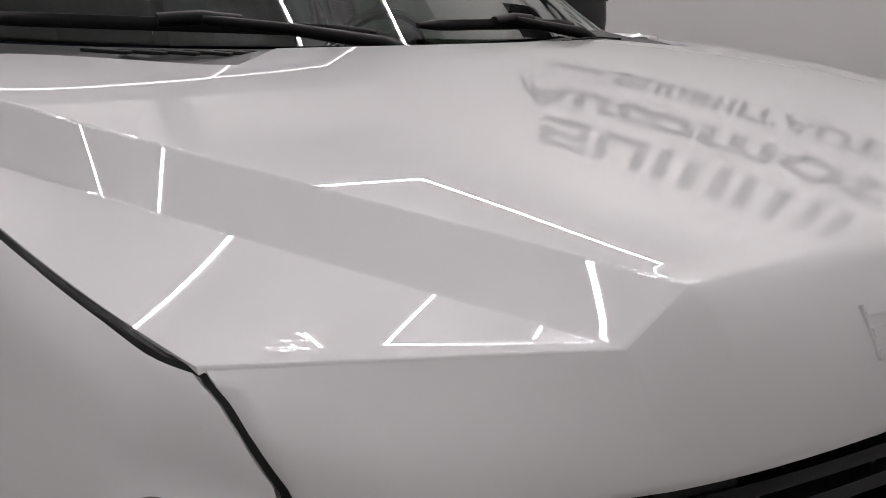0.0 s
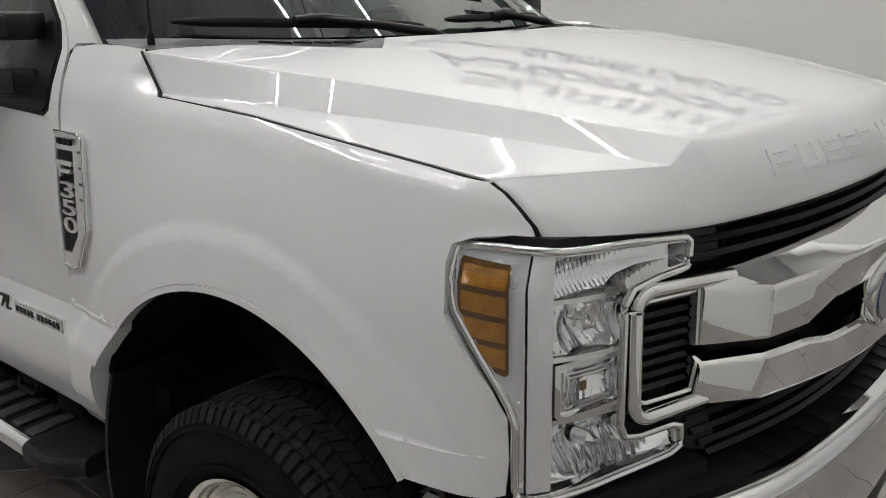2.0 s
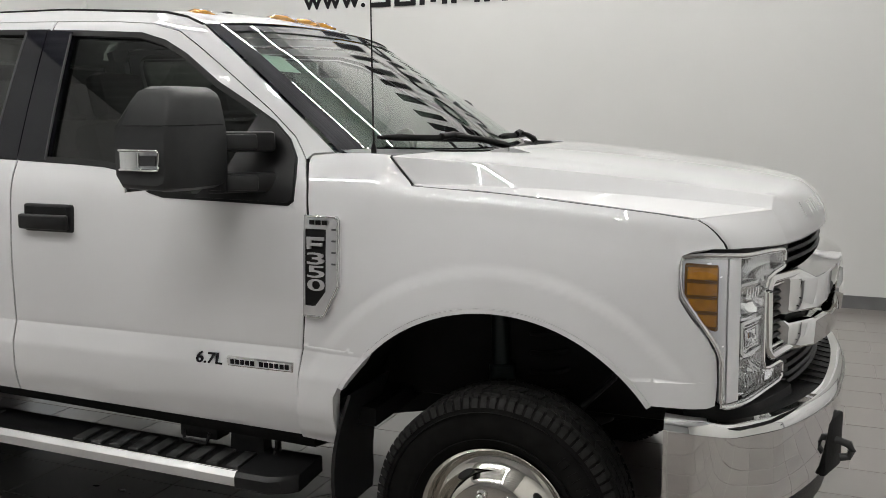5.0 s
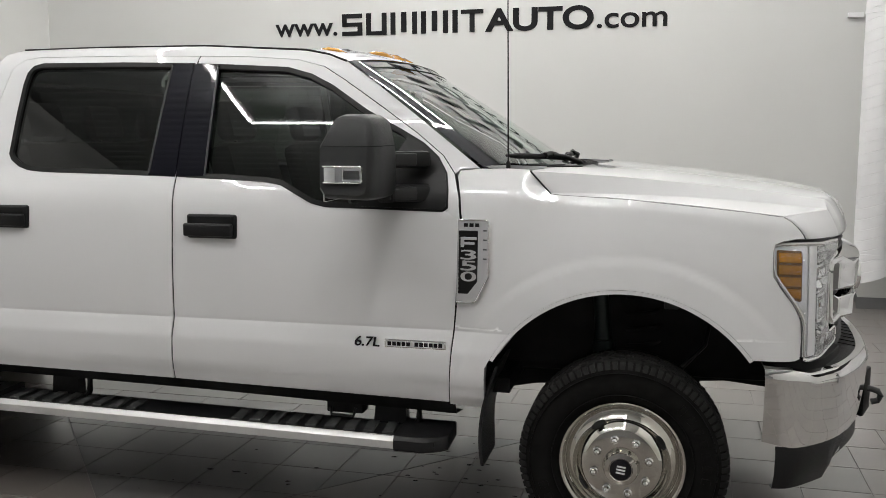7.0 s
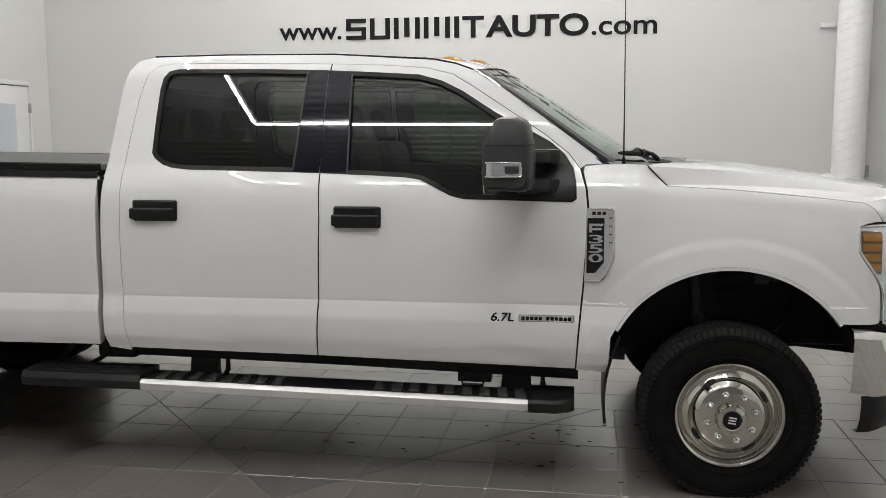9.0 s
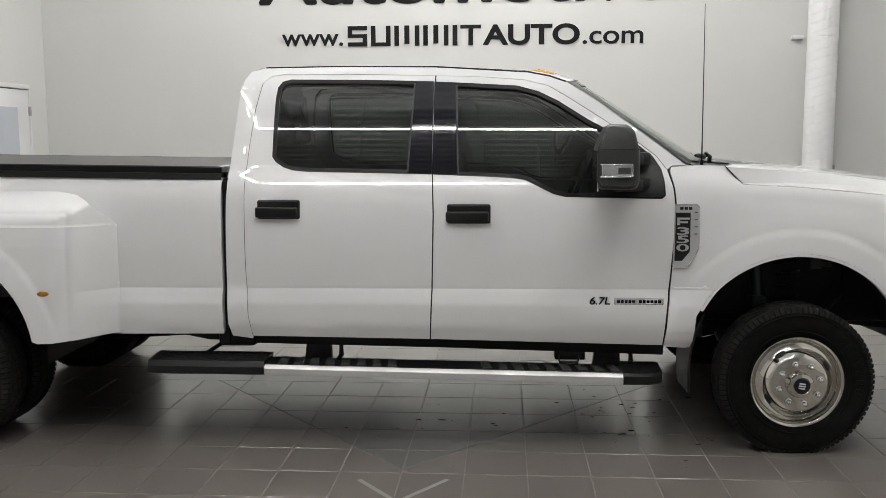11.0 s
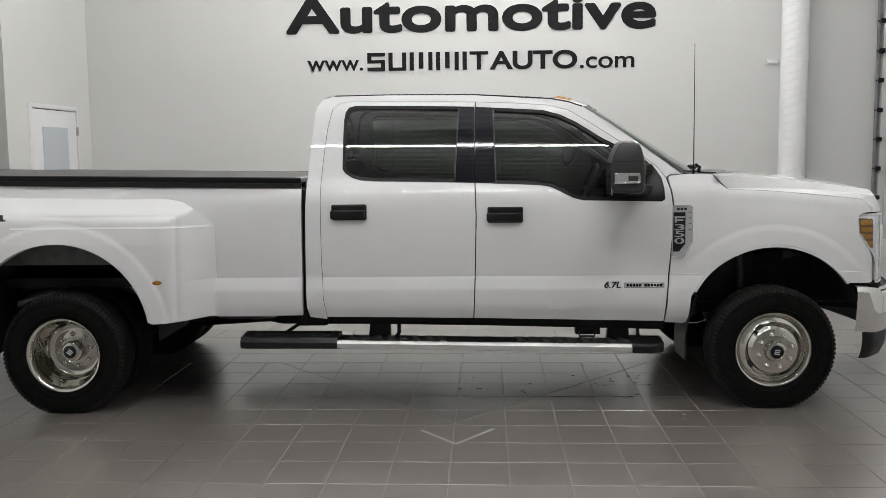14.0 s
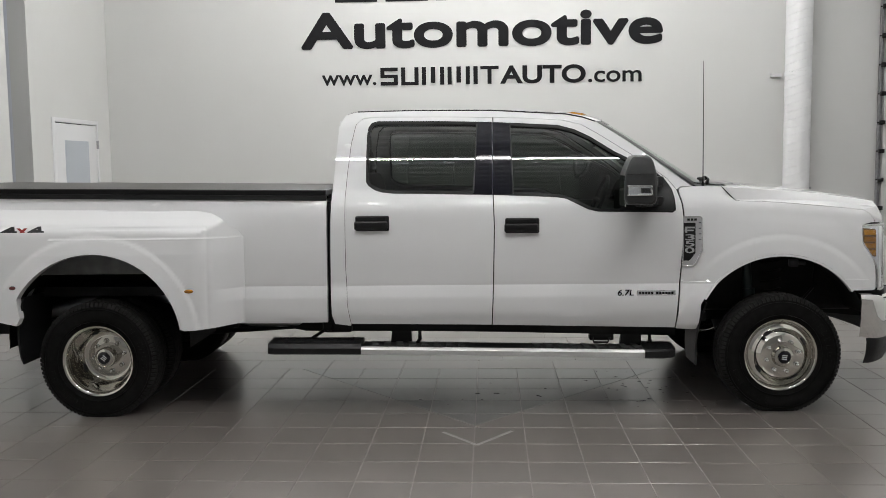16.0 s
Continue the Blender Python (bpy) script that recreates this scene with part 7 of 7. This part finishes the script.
# square tiles under and before the truck, long tiles in broken joints behind it; a dark triangle is cut into the squares
FAR = OY + 4 * UY
TIP = Vector((OX, -1.34))
NL, NR = Vector((1.67, 1.50)).normalized(), Vector((-1.67, 1.50)).normalized()


def corners(x, y, w):
    return [(x - w / 2, y - UY / 2), (x + w / 2, y - UY / 2), (x + w / 2, y + UY / 2), (x - w / 2, y + UY / 2)]


def area(poly):
    return abs(sum(poly[i][0] * poly[i - 1][1] - poly[i - 1][0] * poly[i][1] for i in range(len(poly)))) / 2 if len(poly) > 2 else 0.0


def around(poly, mat):
    x, y = sum(p[0] for p in poly) / len(poly), sum(p[1] for p in poly) / len(poly)
    return x, y, tile_mesh([(a - x, b - y) for a, b in poly], mat)


plain, dark_square, long_tile = tile_mesh(corners(0, 0, UX), TILE), tile_mesh(corners(0, 0, UX), DARKTILE), tile_mesh(corners(0, 0, 2 * UX), TILE)
spots = []
for j in range(-28, 19):
    y = OY + (j + 0.5) * UY
    if not Y0 < y < Y1 + 0.1:
        continue
    i = -22
    while i < 18:
        x = OX + i * UX
        if y > FAR:
            spots.append((x + UX + (j % 2) * 0.65 * UX, y, long_tile))
            i += 2
            continue
        cell = corners(x + UX / 2, y, UX)
        inner = clip(clip(cell, TIP, NL, 1), TIP, NR, 1)
        if area(inner) < 0.001:
            spots.append((x + UX / 2, y, plain))
        elif area(inner) > 0.99 * UX * UY:
            spots.append((x + UX / 2, y, dark_square))
        else:
            spots.append(around(inner, DARKTILE))
            left = clip(cell, TIP, NL, -1)
            right = clip(clip(cell, TIP, NL, 1), TIP, NR, -1)
            for rest_cell in (left, right):
                if area(rest_cell) > 0.001:
                    spots.append(around(rest_cell, TILE))
        i += 1
near = sorted(spots, key=lambda s: abs(s[0] + 2.0) * 0.8 + abs(s[1] + 1.6))[:300]
chosen = set((round(a, 3), round(b, 3)) for a, b, _ in near)
for x, y, me in near:
    ob = new("tile", me)
    ob.parent = floor
    ob.location = (x, y, FLOOR_Z + random.uniform(-0.0004, 0.0004))
rest_v, rest_f = [], []
for x, y, me in spots:
    if (round(x, 3), round(y, 3)) in chosen:
        continue
    k = len(rest_v)
    h = FLOOR_Z + random.uniform(-0.0004, 0.0004)
    rest_v += [(v.co.x + x, v.co.y + y, v.co.z + h) for v in me.vertices]
    rest_f += [tuple(k + i for i in p.vertices) for p in me.polygons]
rest = bpy.data.meshes.new("tiles")
rest.from_pydata(rest_v, [], rest_f)
tiles_ob = link("tiles", rest, TILE, floor)
tagged(tiles_ob, kind="stuff")

# pale metal angle let into the floor at the tip of the diamond field
bm = bmesh.new()
for (ax, ay), (bx, by) in (((-1.977, -1.739), (-2.182, -1.482)), ((-1.977, -1.739), (-1.761, -1.462))):
    d = Vector((bx - ax, by - ay, 0)).normalized()
    n = Vector((-d.y, d.x, 0)) * 0.011
    a, b = Vector((ax, ay, 0)), Vector((bx, by, 0))
    prism(bm, [(p.x, p.y) for p in (a - n, b - n, b + n, a + n)], 0.0015, Matrix.Translation((0, 0, FLOOR_Z + 0.0012)))
inlay = part("floor_inlay", bm, material("pale brushed metal", (0.34, 0.325, 0.315), 0.4, metal=0.3), None)
tagged(inlay, "pale metal angle strip set flush in the floor", "floor inlay", kind="structure")
# small puddles and drops of water under the front of the truck
WATER = material("water on the tiles", (0.06, 0.056, 0.052), 0.02, spec=0.8)
drops_v, drops_f = [], []
for _ in range(70):
    u = random.random()
    cx, cy = (random.gauss(-0.70, 0.30), random.gauss(-0.55, 0.35)) if u < 0.75 else (random.gauss(-1.65, 0.3), random.gauss(-0.50, 0.25))
    r = random.choice((0.003, 0.004, 0.006, 0.010)) * random.uniform(0.6, 1.3)
    k = len(drops_v)
    m = 9
    drops_v.append((cx, cy, FLOOR_Z + 0.0030))
    for i in range(m):
        a = 2 * math.pi * i / m
        q = r * random.uniform(0.6, 1.2)
        drops_v.append((cx + q * 1.8 * math.cos(a), cy + q * math.sin(a), FLOOR_Z + 0.0008))
    drops_f += [(k, k + 1 + i, k + 1 + (i + 1) % m) for i in range(m)]
wet = bpy.data.meshes.new("water_drops")
wet.from_pydata(drops_v, [], drops_f)
wet.shade_smooth()
tagged(link("water_drops", wet, WATER), "scattered water drops on the tiles beside the front wheel", "water", kind="stuff")
